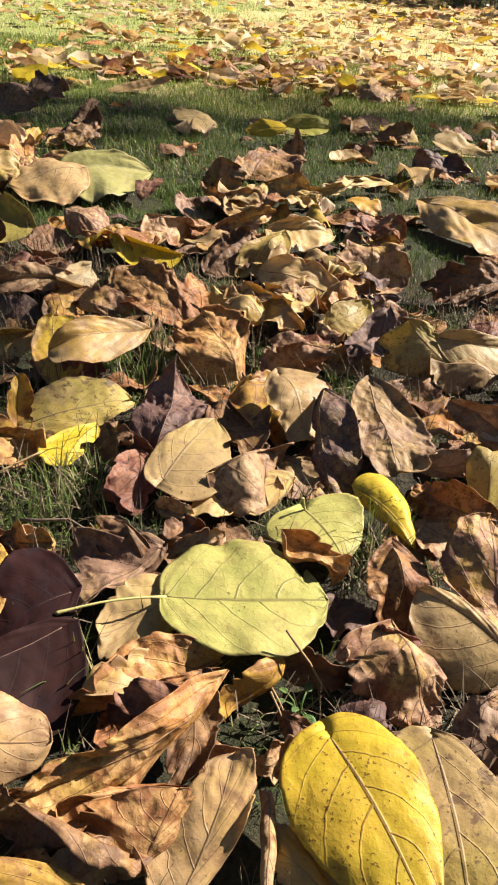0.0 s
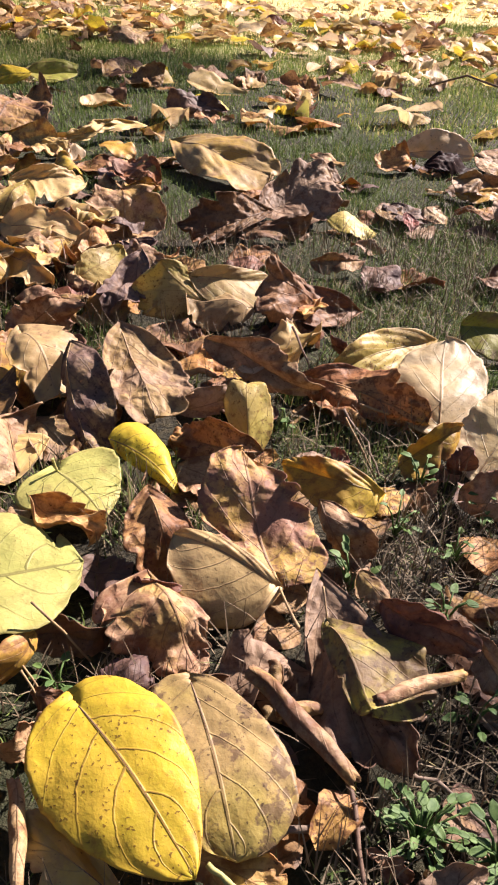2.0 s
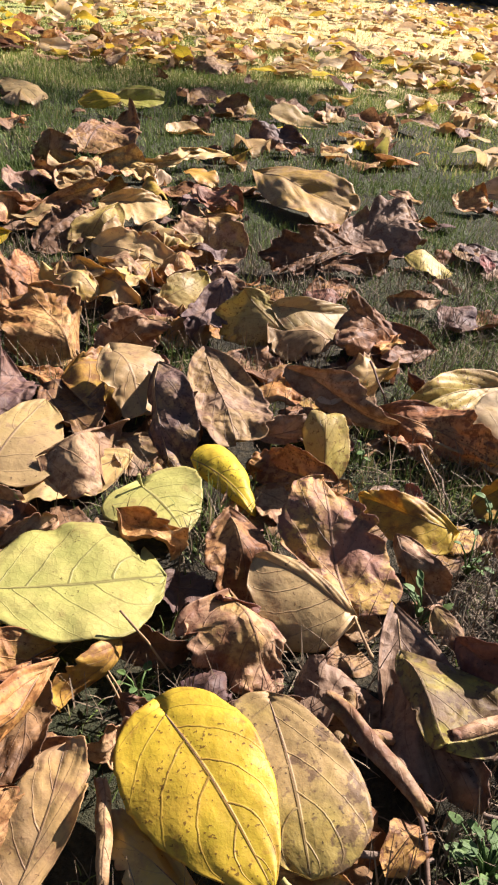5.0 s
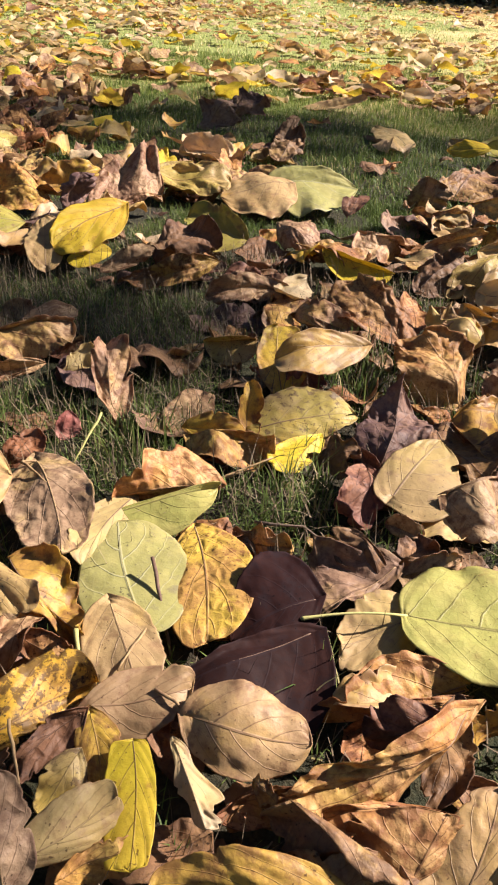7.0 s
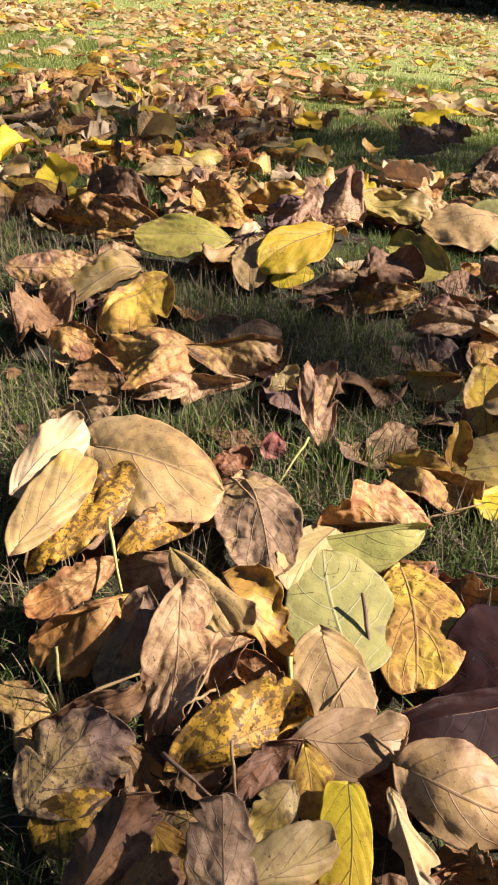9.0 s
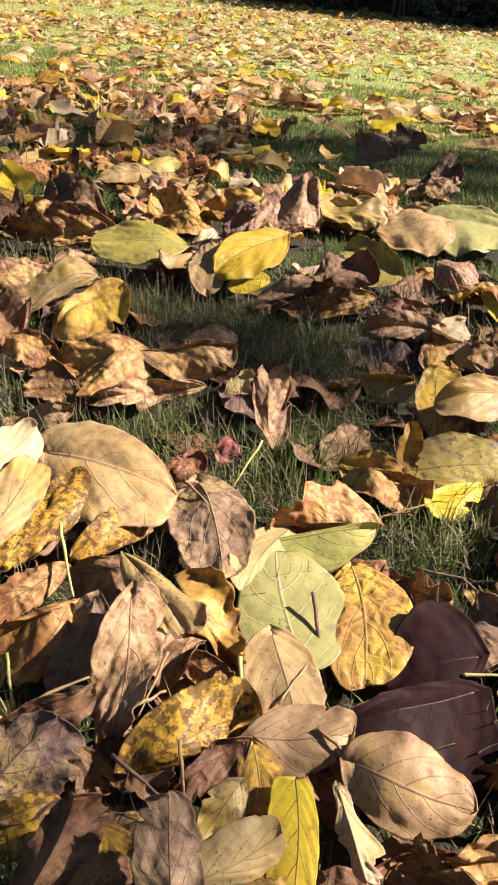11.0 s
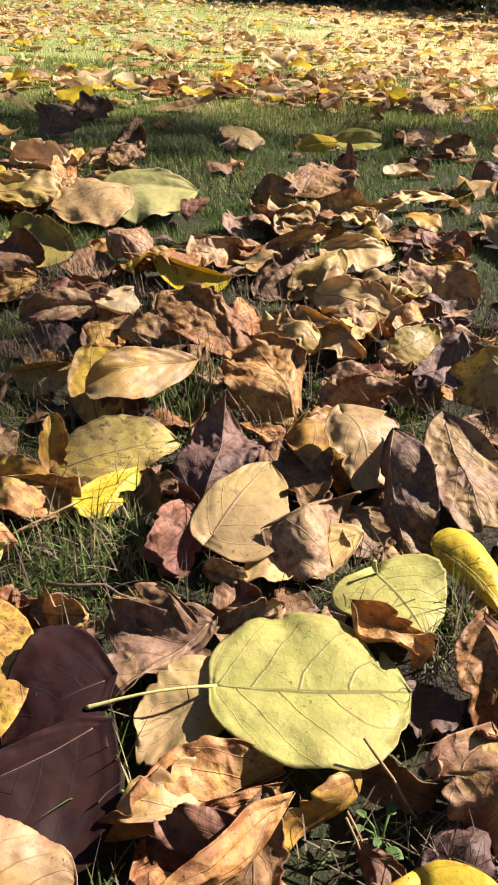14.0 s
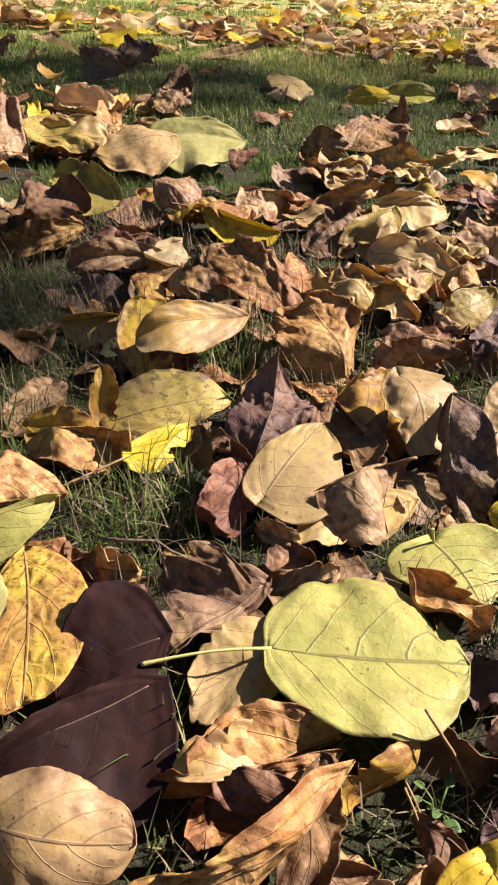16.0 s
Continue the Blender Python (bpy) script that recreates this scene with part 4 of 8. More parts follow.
leaf("tan", "heart", (-0.120, 1.329, 0.054), (-0.037, 1.386, 0.030), (-0.104, 1.289, 0.018), (-0.064, 1.343, 0.046), 0.20, (0.8, 1.0), 0.05, 0.098, None, 68)
leaf("tan", "oval", (-0.036, 1.357, 0.030), (0.052, 1.427, 0.040), (0.001, 1.386, 0.054), (0.016, 1.376, 0.024), -0.20, (0.8, 0.8), 0.05, 0.098, None, 69)
leaf("straw", "oval", (0.051, 1.354, 0.040), (0.159, 1.392, 0.026), (0.105, 1.379, 0.054), (0.096, 1.328, 0.018), -0.20, (0.4, 0.6), 0.05, 0.053, None, 70)
leaf("spotted yellow", "heart", (0.071, 1.290, 0.054), (0.030, 1.222, 0.014), (0.014, 1.251, 0.034), (0.075, 1.240, 0.026), 0.10, (0.5, 0.5), 0.04, 0.048, None, 71)
leaf("brown", "heart", (-0.026, 1.229, 0.016), (0.027, 1.297, 0.050), (-0.024, 1.281, 0.040), (0.039, 1.247, 0.022), 0.30, (0.9, 0.9), 0.05, 0.100, None, 72)
leaf("russet", "oval", (0.198, 1.473, 0.036), (0.278, 1.439, 0.018), (0.241, 1.474, 0.044), (0.220, 1.428, 0.018), -0.30, (1.0, 0.8), 0.05, 0.098, None, 73)
leaf("tan", "heart", (-0.056, 1.684, 0.010), (-0.044, 1.693, 0.064), (-0.073, 1.678, 0.034), (0.013, 1.663, 0.026), -0.30, (1.0, 0.8), 0.04, 0.098, None, 74)
leaf("straw", "oval", (0.098, 1.624, 0.036), (0.288, 1.736, 0.030), (0.170, 1.634, 0.054), (0.170, 1.634, 0.026), -0.60, (1.5, 1.0), 0.05, 0.068, None, 75)
leaf("tan", "heart", (0.049, 1.642, 0.030), (0.126, 1.536, 0.016), (0.047, 1.531, 0.018), (0.124, 1.604, 0.040), -0.20, (0.8, 0.8), 0.05, 0.098, None, 76)
leaf("tan", "heart", (-0.050, 1.524, 0.040), (0.046, 1.536, 0.030), (-0.014, 1.529, 0.050), (-0.001, 1.495, 0.016), -0.20, (0.8, 0.8), 0.05, 0.098, None, 77)
leaf("brown", "heart", (0.014, 1.784, 0.012), (0.095, 1.991, 0.036), (-0.007, 1.809, 0.044), (0.116, 1.798, 0.030), 0.20, (0.8, 0.8), 0.04, 0.050, None, 78)
leaf("yellow", "oval", (0.080, 2.079, 0.050), (-0.014, 2.109, 0.034), (0.030, 2.119, 0.056), (0.034, 2.071, 0.030), -0.20, (0.3, 0.3), 0.04, 0.020, None, 79)
leaf("olive green", "oval", (0.075, 2.144, 0.040), (0.182, 2.162, 0.036), (0.124, 2.159, 0.064), (0.126, 2.101, 0.030), -0.20, (0.3, 0.3), 0.04, 0.020, None, 80)
leaf("grey brown", "lobed", (-0.631, 2.198, 0.010), (-0.563, 2.243, 0.074), (-0.650, 2.272, 0.050), (-0.528, 2.203, 0.024), 0.30, (1.1, 1.1), 0.04, 0.100, None, 81)
leaf("grey brown", "lobed", (-0.587, 2.367, 0.020), (-0.510, 2.394, 0.060), (-0.581, 2.434, 0.064), (-0.514, 2.394, 0.020), 0.30, (1.1, 1.1), 0.04, 0.100, None, 82)
leaf("cream", "heart", (-0.472, 1.825, 0.032), (-0.570, 1.815, 0.030), (-0.512, 1.831, 0.074), (-0.522, 1.817, 0.020), -0.20, (0.5, 0.5), 0.04, 0.048, None, 83)
leaf("straw", "heart", (-0.408, 1.577, 0.036), (-0.517, 1.578, 0.034), (-0.452, 1.581, 0.064), (-0.464, 1.545, 0.018), -0.20, (0.5, 0.5), 0.04, 0.053, None, 84)
leaf("tan", "oval", (-0.025, 0.681, 0.014), (0.006, 0.673, 0.012), (-0.009, 0.679, 0.028), (-0.012, 0.672, 0.010), -0.30, (1.0, 1.0), 0.04, 0.100, None, 85)
leaf("brown", "lobed", (-0.014, 0.640, 0.009), (0.012, 0.657, 0.024), (-0.013, 0.659, 0.022), (0.014, 0.646, 0.012), 0.30, (1.0, 1.0), 0.04, 0.100, None, 86)
leaf("tan", "oval", (-0.007, 0.623, 0.012), (0.035, 0.637, 0.024), (0.014, 0.638, 0.032), (0.019, 0.631, 0.012), 0.40, (1.5, 1.0), 0.04, 0.100, None, 87)
leaf("tan", "lobed", (-0.140, 0.620, 0.010), (-0.091, 0.623, 0.022), (-0.117, 0.622, 0.040), (-0.108, 0.607, 0.009), -0.30, (1.1, 0.9), 0.05, 0.100, None, 88)
leaf("grey brown", "heart", (0.081, 0.771, 0.012), (0.108, 0.735, 0.010), (0.080, 0.724, 0.010), (0.111, 0.765, 0.014), 0.10, (0.5, 0.5), 0.03, 0.083, None, 89)
leaf("yellow", "broad", (0.103, 0.444, 0.052), (0.148, 0.354, 0.042), (0.084, 0.400, 0.040), (0.147, 0.431, 0.056), -0.25, (0.3, 0.1), 0.03, 0.010, None, 90)
leaf("blotched straw", "round", (0.163, 0.458, 0.040), (0.169, 0.364, 0.030), (0.134, 0.418, 0.030), (0.203, 0.396, 0.044), -0.15, (0.2, 0.3), 0.04, 0.016, None, 91)
leaf("grey brown", "heart", (0.260, 0.523, 0.034), (0.260, 0.410, 0.010), (0.231, 0.448, 0.016), (0.287, 0.431, 0.026), 0.20, (0.8, 1.0), 0.04, 0.068, None, 92)
leaf("olive brown", "heart", (0.253, 0.488, 0.036), (0.254, 0.420, 0.044), (0.302, 0.445, 0.038), (0.246, 0.454, 0.034), 0.10, (0.3, 0.4), 0.04, 0.035, None, 93)
leaf("red brown", "oval", (0.289, 0.496, 0.042), (0.335, 0.453, 0.040), (0.310, 0.472, 0.060), (0.303, 0.467, 0.030), -0.40, (1.2, 1.0), 0.06, 0.083, None, 94)
leaf("tan", "oval", (0.332, 0.461, 0.042), (0.356, 0.432, 0.020), (0.347, 0.447, 0.040), (0.332, 0.447, 0.024), -0.40, (1.4, 1.4), 0.04, 0.098, None, 95)
leaf("tan", "oval", (0.283, 0.522, 0.044), (0.295, 0.495, 0.036), (0.281, 0.507, 0.034), (0.295, 0.512, 0.042), -0.40, (1.5, 1.5), 0.03, 0.083, None, 96)
leaf("russet", "heart", (0.161, 0.627, 0.036), (0.170, 0.550, 0.010), (0.141, 0.583, 0.022), (0.188, 0.587, 0.030), 0.20, (0.8, 0.6), 0.04, 0.083, None, 97)
leaf("pale tan", "heart", (0.229, 0.535, 0.030), (0.170, 0.573, 0.046), (0.181, 0.525, 0.014), (0.207, 0.558, 0.046), -0.30, (0.8, 0.5), 0.05, 0.022, None, 98)
leaf("rust and yellow", "heart", (0.234, 0.548, 0.026), (0.230, 0.642, 0.052), (0.190, 0.597, 0.036), (0.274, 0.573, 0.030), -0.25, (0.6, 0.8), 0.05, 0.055, (0.238, 0.499, 0.024), 99)
leaf("mottled yellow", "heart", (0.329, 0.615, 0.032), (0.265, 0.650, 0.040), (0.295, 0.637, 0.050), (0.297, 0.603, 0.020), -0.20, (0.8, 1.0), 0.05, 0.083, None, 100)
leaf("tan", "oval", (0.280, 0.597, 0.042), (0.299, 0.552, 0.010), (0.309, 0.570, 0.030), (0.282, 0.578, 0.022), -0.50, (1.5, 1.0), 0.05, 0.083, None, 101)
leaf("tan", "oval", (0.243, 0.846, 0.044), (0.336, 0.774, 0.020), (0.296, 0.800, 0.060), (0.271, 0.808, 0.022), -0.50, (1.2, 1.1), 0.06, 0.083, None, 102)
leaf("brown", "heart", (0.430, 0.951, 0.020), (0.322, 0.956, 0.052), (0.357, 0.969, 0.060), (0.332, 0.914, 0.014), -0.20, (0.8, 0.8), 0.05, 0.100, None, 103)
leaf("straw", "heart", (0.257, 0.981, 0.050), (0.343, 0.991, 0.042), (0.297, 0.985, 0.060), (0.300, 0.948, 0.020), -0.20, (0.4, 0.8), 0.05, 0.027, None, 104)
leaf("spotted yellow", "heart", (0.267, 0.957, 0.024), (0.216, 0.993, 0.062), (0.191, 0.972, 0.016), (0.266, 0.982, 0.044), -0.20, (0.6, 0.6), 0.05, 0.048, None, 105)
leaf("spotted yellow", "heart", (0.255, 0.705, 0.010), (0.259, 0.749, 0.052), (0.241, 0.746, 0.032), (0.281, 0.736, 0.032), -0.20, (0.4, 0.4), 0.04, 0.025, None, 106)
leaf("grey brown", "heart", (0.205, 0.754, 0.024), (0.248, 0.759, 0.036), (0.224, 0.761, 0.044), (0.233, 0.752, 0.020), -0.20, (0.8, 0.8), 0.04, 0.083, None, 107)
leaf("russet", "oval", (0.261, 0.691, 0.020), (0.189, 0.718, 0.024), (0.224, 0.707, 0.044), (0.212, 0.690, 0.010), -0.30, (1.2, 0.8), 0.05, 0.098, None, 108)
leaf("tan", "heart", (0.195, 0.693, 0.010), (0.223, 0.666, 0.010), (0.193, 0.657, 0.010), (0.226, 0.690, 0.014), 0.10, (0.5, 0.5), 0.02, 0.083, None, 109)
leaf("spotted yellow", "heart", (0.468, 0.838, 0.034), (0.356, 0.806, 0.020), (0.407, 0.836, 0.052), (0.426, 0.810, 0.020), -0.20, (0.4, 0.4), 0.05, 0.025, None, 110)
leaf("russet", "heart", (0.339, 0.800, 0.022), (0.420, 0.713, 0.020), (0.396, 0.770, 0.046), (0.360, 0.754, 0.010), -0.20, (1.0, 0.6), 0.05, 0.098, None, 111)
leaf("cream", "heart", (0.429, 0.710, 0.020), (0.475, 0.813, 0.052), (0.407, 0.774, 0.032), (0.493, 0.751, 0.036), -0.20, (0.4, 0.4), 0.05, 0.022, None, 112)
leaf("cream", "heart", (0.438, 0.648, 0.014), (0.492, 0.703, 0.054), (0.439, 0.693, 0.036), (0.502, 0.651, 0.030), -0.20, (0.4, 0.4), 0.05, 0.022, None, 113)
leaf("mottled yellow", "oval", (0.375, 0.666, 0.014), (0.436, 0.690, 0.032), (0.395, 0.678, 0.036), (0.399, 0.655, 0.010), -0.30, (0.8, 0.8), 0.05, 0.068, None, 114)
leaf("olive green", "oval", (0.538, 0.891, 0.024), (0.625, 0.849, 0.020), (0.574, 0.881, 0.044), (0.553, 0.838, 0.010), -0.20, (0.2, 0.2), 0.05, 0.015, None, 115)
leaf("tan", "heart", (0.406, 0.607, 0.020), (0.463, 0.595, 0.030), (0.428, 0.612, 0.044), (0.432, 0.588, 0.012), 0.20, (1.2, 0.9), 0.04, 0.098, None, 116)
leaf("tan", "heart", (0.407, 0.524, 0.044), (0.387, 0.483, 0.010), (0.384, 0.504, 0.022), (0.414, 0.500, 0.032), 0.20, (0.9, 0.9), 0.04, 0.098, None, 117)
leaf("red brown", "heart", (0.419, 0.658, 0.010), (0.429, 0.649, 0.034), (0.417, 0.661, 0.026), (0.436, 0.650, 0.014), 0.30, (0.8, 0.8), 0.03, 0.083, None, 118)
leaf("straw", "heart", (0.325, 1.558, 0.044), (0.456, 1.437, 0.030), (0.437, 1.516, 0.062), (0.356, 1.410, 0.018), -0.20, (0.5, 0.5), 0.05, 0.027, None, 119)
leaf("brown", "heart", (0.397, 1.243, 0.032), (0.277, 1.196, 0.016), (0.307, 1.222, 0.064), (0.327, 1.181, 0.010), -0.20, (0.9, 0.8), 0.05, 0.098, None, 120)
leaf("grey brown", "heart", (0.408, 1.274, 0.024), (0.530, 1.329, 0.050), (0.451, 1.337, 0.062), (0.490, 1.242, 0.018), 0.10, (0.6, 0.6), 0.03, 0.053, None, 121)
leaf("brown", "oval", (0.340, 1.212, 0.014), (0.456, 1.212, 0.024), (0.400, 1.214, 0.034), (0.389, 1.181, 0.009), -0.30, (1.1, 0.9), 0.04, 0.098, None, 122)
leaf("spotted yellow", "oval", (0.493, 1.247, 0.022), (0.560, 1.215, 0.012), (0.534, 1.253, 0.024), (0.515, 1.204, 0.010), -0.20, (0.4, 0.4), 0.04, 0.036, None, 123)
leaf("tan", "oval", (0.423, 1.092, 0.020), (0.492, 1.094, 0.016), (0.451, 1.086, 0.032), (0.449, 1.071, 0.010), -0.30, (0.8, 0.8), 0.05, 0.083, None, 124)
leaf("rust and yellow", "oval", (0.204, 1.457, 0.040), (0.274, 1.433, 0.016), (0.246, 1.468, 0.040), (0.228, 1.432, 0.016), -0.30, (0.8, 0.8), 0.05, 0.083, None, 125)
leaf("cream", "heart", (0.764, 1.589, 0.026), (0.885, 1.572, 0.024), (0.822, 1.602, 0.066), (0.820, 1.569, 0.020), -0.20, (0.3, 0.3), 0.04, 0.020, None, 126)
leaf("dark purple", "oval", (0.764, 1.515, 0.024), (0.882, 1.527, 0.016), (0.828, 1.543, 0.036), (0.809, 1.503, 0.010), -0.30, (0.8, 0.8), 0.04, 0.083, None, 127)
leaf("grey brown", "heart", (0.881, 1.392, 0.024), (0.744, 1.392, 0.028), (0.808, 1.387, 0.050), (0.791, 1.357, 0.014), -0.20, (0.6, 0.6), 0.04, 0.083, None, 128)
leaf("mottled yellow", "oval", (0.755, 1.367, 0.020), (0.843, 1.362, 0.016), (0.802, 1.375, 0.026), (0.788, 1.340, 0.010), -0.20, (0.5, 0.5), 0.04, 0.053, None, 129)
leaf("tan", "heart", (0.751, 1.228, 0.044), (0.822, 1.220, 0.032), (0.792, 1.254, 0.050), (0.779, 1.203, 0.014), -0.20, (0.5, 0.5), 0.04, 0.053, None, 130)
leaf("cream", "heart", (0.696, 1.090, 0.040), (0.736, 1.073, 0.030), (0.733, 1.108, 0.050), (0.723, 1.073, 0.010), -0.20, (0.4, 0.4), 0.04, 0.036, None, 131)
leaf("red", "oval", (0.620, 1.256, 0.026), (0.615, 1.219, 0.010), (0.610, 1.240, 0.018), (0.633, 1.239, 0.018), 0.30, (0.5, 0.5), 0.03, 0.038, None, 132)
leaf("tan", "oval", (0.663, 1.281, 0.026), (0.683, 1.246, 0.010), (0.656, 1.260, 0.014), (0.688, 1.275, 0.020), -0.20, (0.5, 0.5), 0.03, 0.068, None, 133)
leaf("purple brown", "heart", (0.370, 1.910, 0.014), (0.453, 1.904, 0.050), (0.379, 1.926, 0.054), (0.450, 1.882, 0.020), 0.20, (0.8, 0.8), 0.03, 0.098, None, 134)
leaf("red", "oval", (0.323, 0.694, 0.014), (0.336, 0.682, 0.010), (0.330, 0.690, 0.018), (0.326, 0.684, 0.010), 0.20, (0.5, 0.5), 0.02, 0.053, None, 135)
leaf("tan", "lobed", (0.239, 0.366, 0.010), (0.255, 0.350, 0.010), (0.251, 0.359, 0.016), (0.242, 0.352, 0.008), 0.20, (0.8, 0.8), 0.03, 0.098, None, 136)
leaf("grey brown", "heart", (0.249, 0.332, 0.016), (0.279, 0.342, 0.030), (0.254, 0.343, 0.022), (0.278, 0.333, 0.018), 0.20, (0.6, 0.6), 0.03, 0.068, None, 137)
leaf("cream", "heart", (0.318, 0.351, 0.016), (0.302, 0.328, 0.010), (0.304, 0.340, 0.012), (0.320, 0.336, 0.014), 0.10, (0.4, 0.4), 0.03, 0.048, None, 138)
leaf("orange", "heart", (0.152, 0.372, 0.024), (0.187, 0.352, 0.016), (0.183, 0.370, 0.026), (0.159, 0.354, 0.016), 0.20, (1.0, 0.8), 0.04, 0.098, None, 139)
leaf("straw", "heart", (0.117, 0.358, 0.022), (0.073, 0.396, 0.026), (0.091, 0.365, 0.016), (0.093, 0.400, 0.026), 0.10, (0.4, 0.4), 0.03, 0.053, None, 140)
leaf("brown", "heart", (0.079, 0.483, 0.016), (0.102, 0.464, 0.022), (0.089, 0.479, 0.026), (0.090, 0.459, 0.016), 0.20, (0.8, 0.8), 0.03, 0.098, None, 141)
leaf("orange", "heart", (0.035, 0.480, 0.044), (-0.045, 0.395, 0.042), (-0.011, 0.432, 0.058), (-0.002, 0.421, 0.024), -0.10, (1.1, 0.5), 0.06, 0.083, None, 142)
leaf("orange", "lobed", (0.029, 0.421, 0.030), (-0.037, 0.409, 0.026), (-0.010, 0.416, 0.036), (-0.004, 0.391, 0.016), 0.20, (0.9, 0.6), 0.03, 0.098, None, 143)
leaf("brown", "heart", (-0.044, 0.389, 0.054), (0.015, 0.382, 0.026), (-0.055, 0.382, 0.030), (-0.010, 0.379, 0.048), 0.20, (0.4, 1.5), 0.06, 0.083, None, 144)
leaf("tan", "heart", (-0.046, 0.372, 0.026), (0.014, 0.381, 0.028), (-0.025, 0.380, 0.040), (-0.015, 0.366, 0.016), -0.20, (1.0, 0.5), 0.06, 0.083, None, 145)
leaf("pale tan", "heart", (0.031, 0.370, 0.020), (0.052, 0.434, 0.048), (0.018, 0.399, 0.032), (0.063, 0.407, 0.040), -0.15, (0.5, 0.8), 0.05, 0.035, None, 146)
leaf("brown", "heart", (0.029, 0.491, 0.034), (0.023, 0.435, 0.010), (0.014, 0.453, 0.022), (0.043, 0.473, 0.024), 0.30, (1.0, 1.0), 0.04, 0.098, None, 147)
leaf("red brown", "heart", (0.022, 0.472, 0.038), (-0.019, 0.460, 0.024), (-0.008, 0.474, 0.044), (0.004, 0.461, 0.020), -0.20, (1.1, 1.1), 0.05, 0.100, None, 148)
leaf("tan", "lobed", (0.063, 0.443, 0.026), (0.090, 0.453, 0.028), (0.073, 0.450, 0.040), (0.077, 0.442, 0.012), 0.30, (1.2, 1.0), 0.04, 0.100, None, 149)
leaf("tan", "lobed", (-0.061, 0.405, 0.030), (-0.075, 0.415, 0.030), (-0.066, 0.415, 0.034), (-0.068, 0.406, 0.020), 0.20, (0.8, 0.8), 0.03, 0.098, None, 150)
leaf("brown", "heart", (0.035, 0.452, 0.020), (0.055, 0.436, 0.010), (0.040, 0.434, 0.014), (0.057, 0.451, 0.020), 0.20, (0.8, 0.8), 0.03, 0.098, None, 151)
leaf("brown", "heart", (0.143, 0.466, 0.020), (0.188, 0.474, 0.020), (0.159, 0.471, 0.030), (0.165, 0.452, 0.016), 0.20, (0.8, 0.8), 0.04, 0.083, None, 152)
leaf("grey green", "disc", (-0.169, 0.504, 0.024), (-0.232, 0.615, 0.018), (-0.226, 0.524, 0.022), (-0.165, 0.582, 0.022), -0.10, (0.1, 0.1), 0.03, 0.003, None, 153)
leaf("pale green", "heart", (-0.239, 0.627, 0.016), (-0.165, 0.668, 0.028), (-0.194, 0.614, 0.010), (-0.190, 0.657, 0.030), 0.10, (0.2, 0.3), 0.04, 0.015, None, 154)
leaf("pale yellow", "heart", (-0.233, 0.649, 0.016), (-0.236, 0.557, 0.020), (-0.260, 0.602, 0.026), (-0.221, 0.597, 0.014), 0.10, (0.2, 0.2), 0.03, 0.020, None, 155)
leaf("grey brown", "heart", (-0.324, 0.661, 0.026), (-0.250, 0.553, 0.030), (-0.313, 0.589, 0.026), (-0.263, 0.637, 0.036), 0.15, (0.5, 0.5), 0.04, 0.028, (-0.332, 0.651, 0.030), 156)
leaf("straw", "heart", (-0.457, 0.628, 0.034), (-0.323, 0.618, 0.042), (-0.423, 0.664, 0.056), (-0.373, 0.562, 0.026), -0.25, (0.2, 0.4), 0.06, 0.018, None, 157)
leaf("blackened yellow", "oval", (-0.328, 0.613, 0.032), (-0.365, 0.525, 0.020), (-0.361, 0.574, 0.042), (-0.333, 0.568, 0.022), -0.20, (0.5, 0.5), 0.06, 0.053, None, 158)
leaf("blackened yellow", "heart", (-0.387, 0.580, 0.036), (-0.422, 0.488, 0.020), (-0.428, 0.579, 0.044), (-0.390, 0.523, 0.020), -0.20, (0.5, 0.5), 0.05, 0.068, None, 159)
leaf("cream", "heart", (-0.467, 0.539, 0.042), (-0.471, 0.633, 0.052), (-0.496, 0.604, 0.056), (-0.445, 0.578, 0.040), -0.10, (0.2, 0.2), 0.04, 0.025, None, 160)
leaf("straw", "heart", (-0.422, 0.485, 0.040), (-0.446, 0.601, 0.046), (-0.455, 0.546, 0.050), (-0.411, 0.546, 0.038), -0.10, (0.2, 0.2), 0.04, 0.018, None, 161)
leaf("blotched straw", "oval", (-0.309, 0.511, 0.062), (-0.243, 0.479, 0.042), (-0.278, 0.484, 0.042), (-0.249, 0.502, 0.050), -0.60, (0.9, 0.9), 0.05, 0.030, None, 162)
leaf("tan", "heart", (-0.302, 0.518, 0.050), (-0.355, 0.500, 0.030), (-0.331, 0.512, 0.050), (-0.307, 0.491, 0.026), 0.10, (0.6, 0.6), 0.04, 0.068, None, 163)
leaf("mottled yellow", "oval", (-0.275, 0.525, 0.042), (-0.200, 0.483, 0.030), (-0.242, 0.529, 0.046), (-0.235, 0.494, 0.030), 0.20, (1.0, 1.0), 0.05, 0.083, None, 164)
leaf("tan", "heart", (-0.277, 0.467, 0.070), (-0.248, 0.393, 0.026), (-0.279, 0.421, 0.042), (-0.250, 0.463, 0.052), -0.30, (0.6, 1.2), 0.04, 0.083, None, 165)
leaf("grey brown", "heart", (-0.306, 0.470, 0.052), (-0.299, 0.412, 0.022), (-0.319, 0.446, 0.036), (-0.284, 0.445, 0.034), 0.30, (1.0, 0.8), 0.04, 0.083, None, 166)
leaf("orange", "heart", (-0.322, 0.472, 0.042), (-0.359, 0.418, 0.032), (-0.339, 0.440, 0.052), (-0.318, 0.418, 0.022), -0.30, (0.8, 0.9), 0.05, 0.098, None, 167)
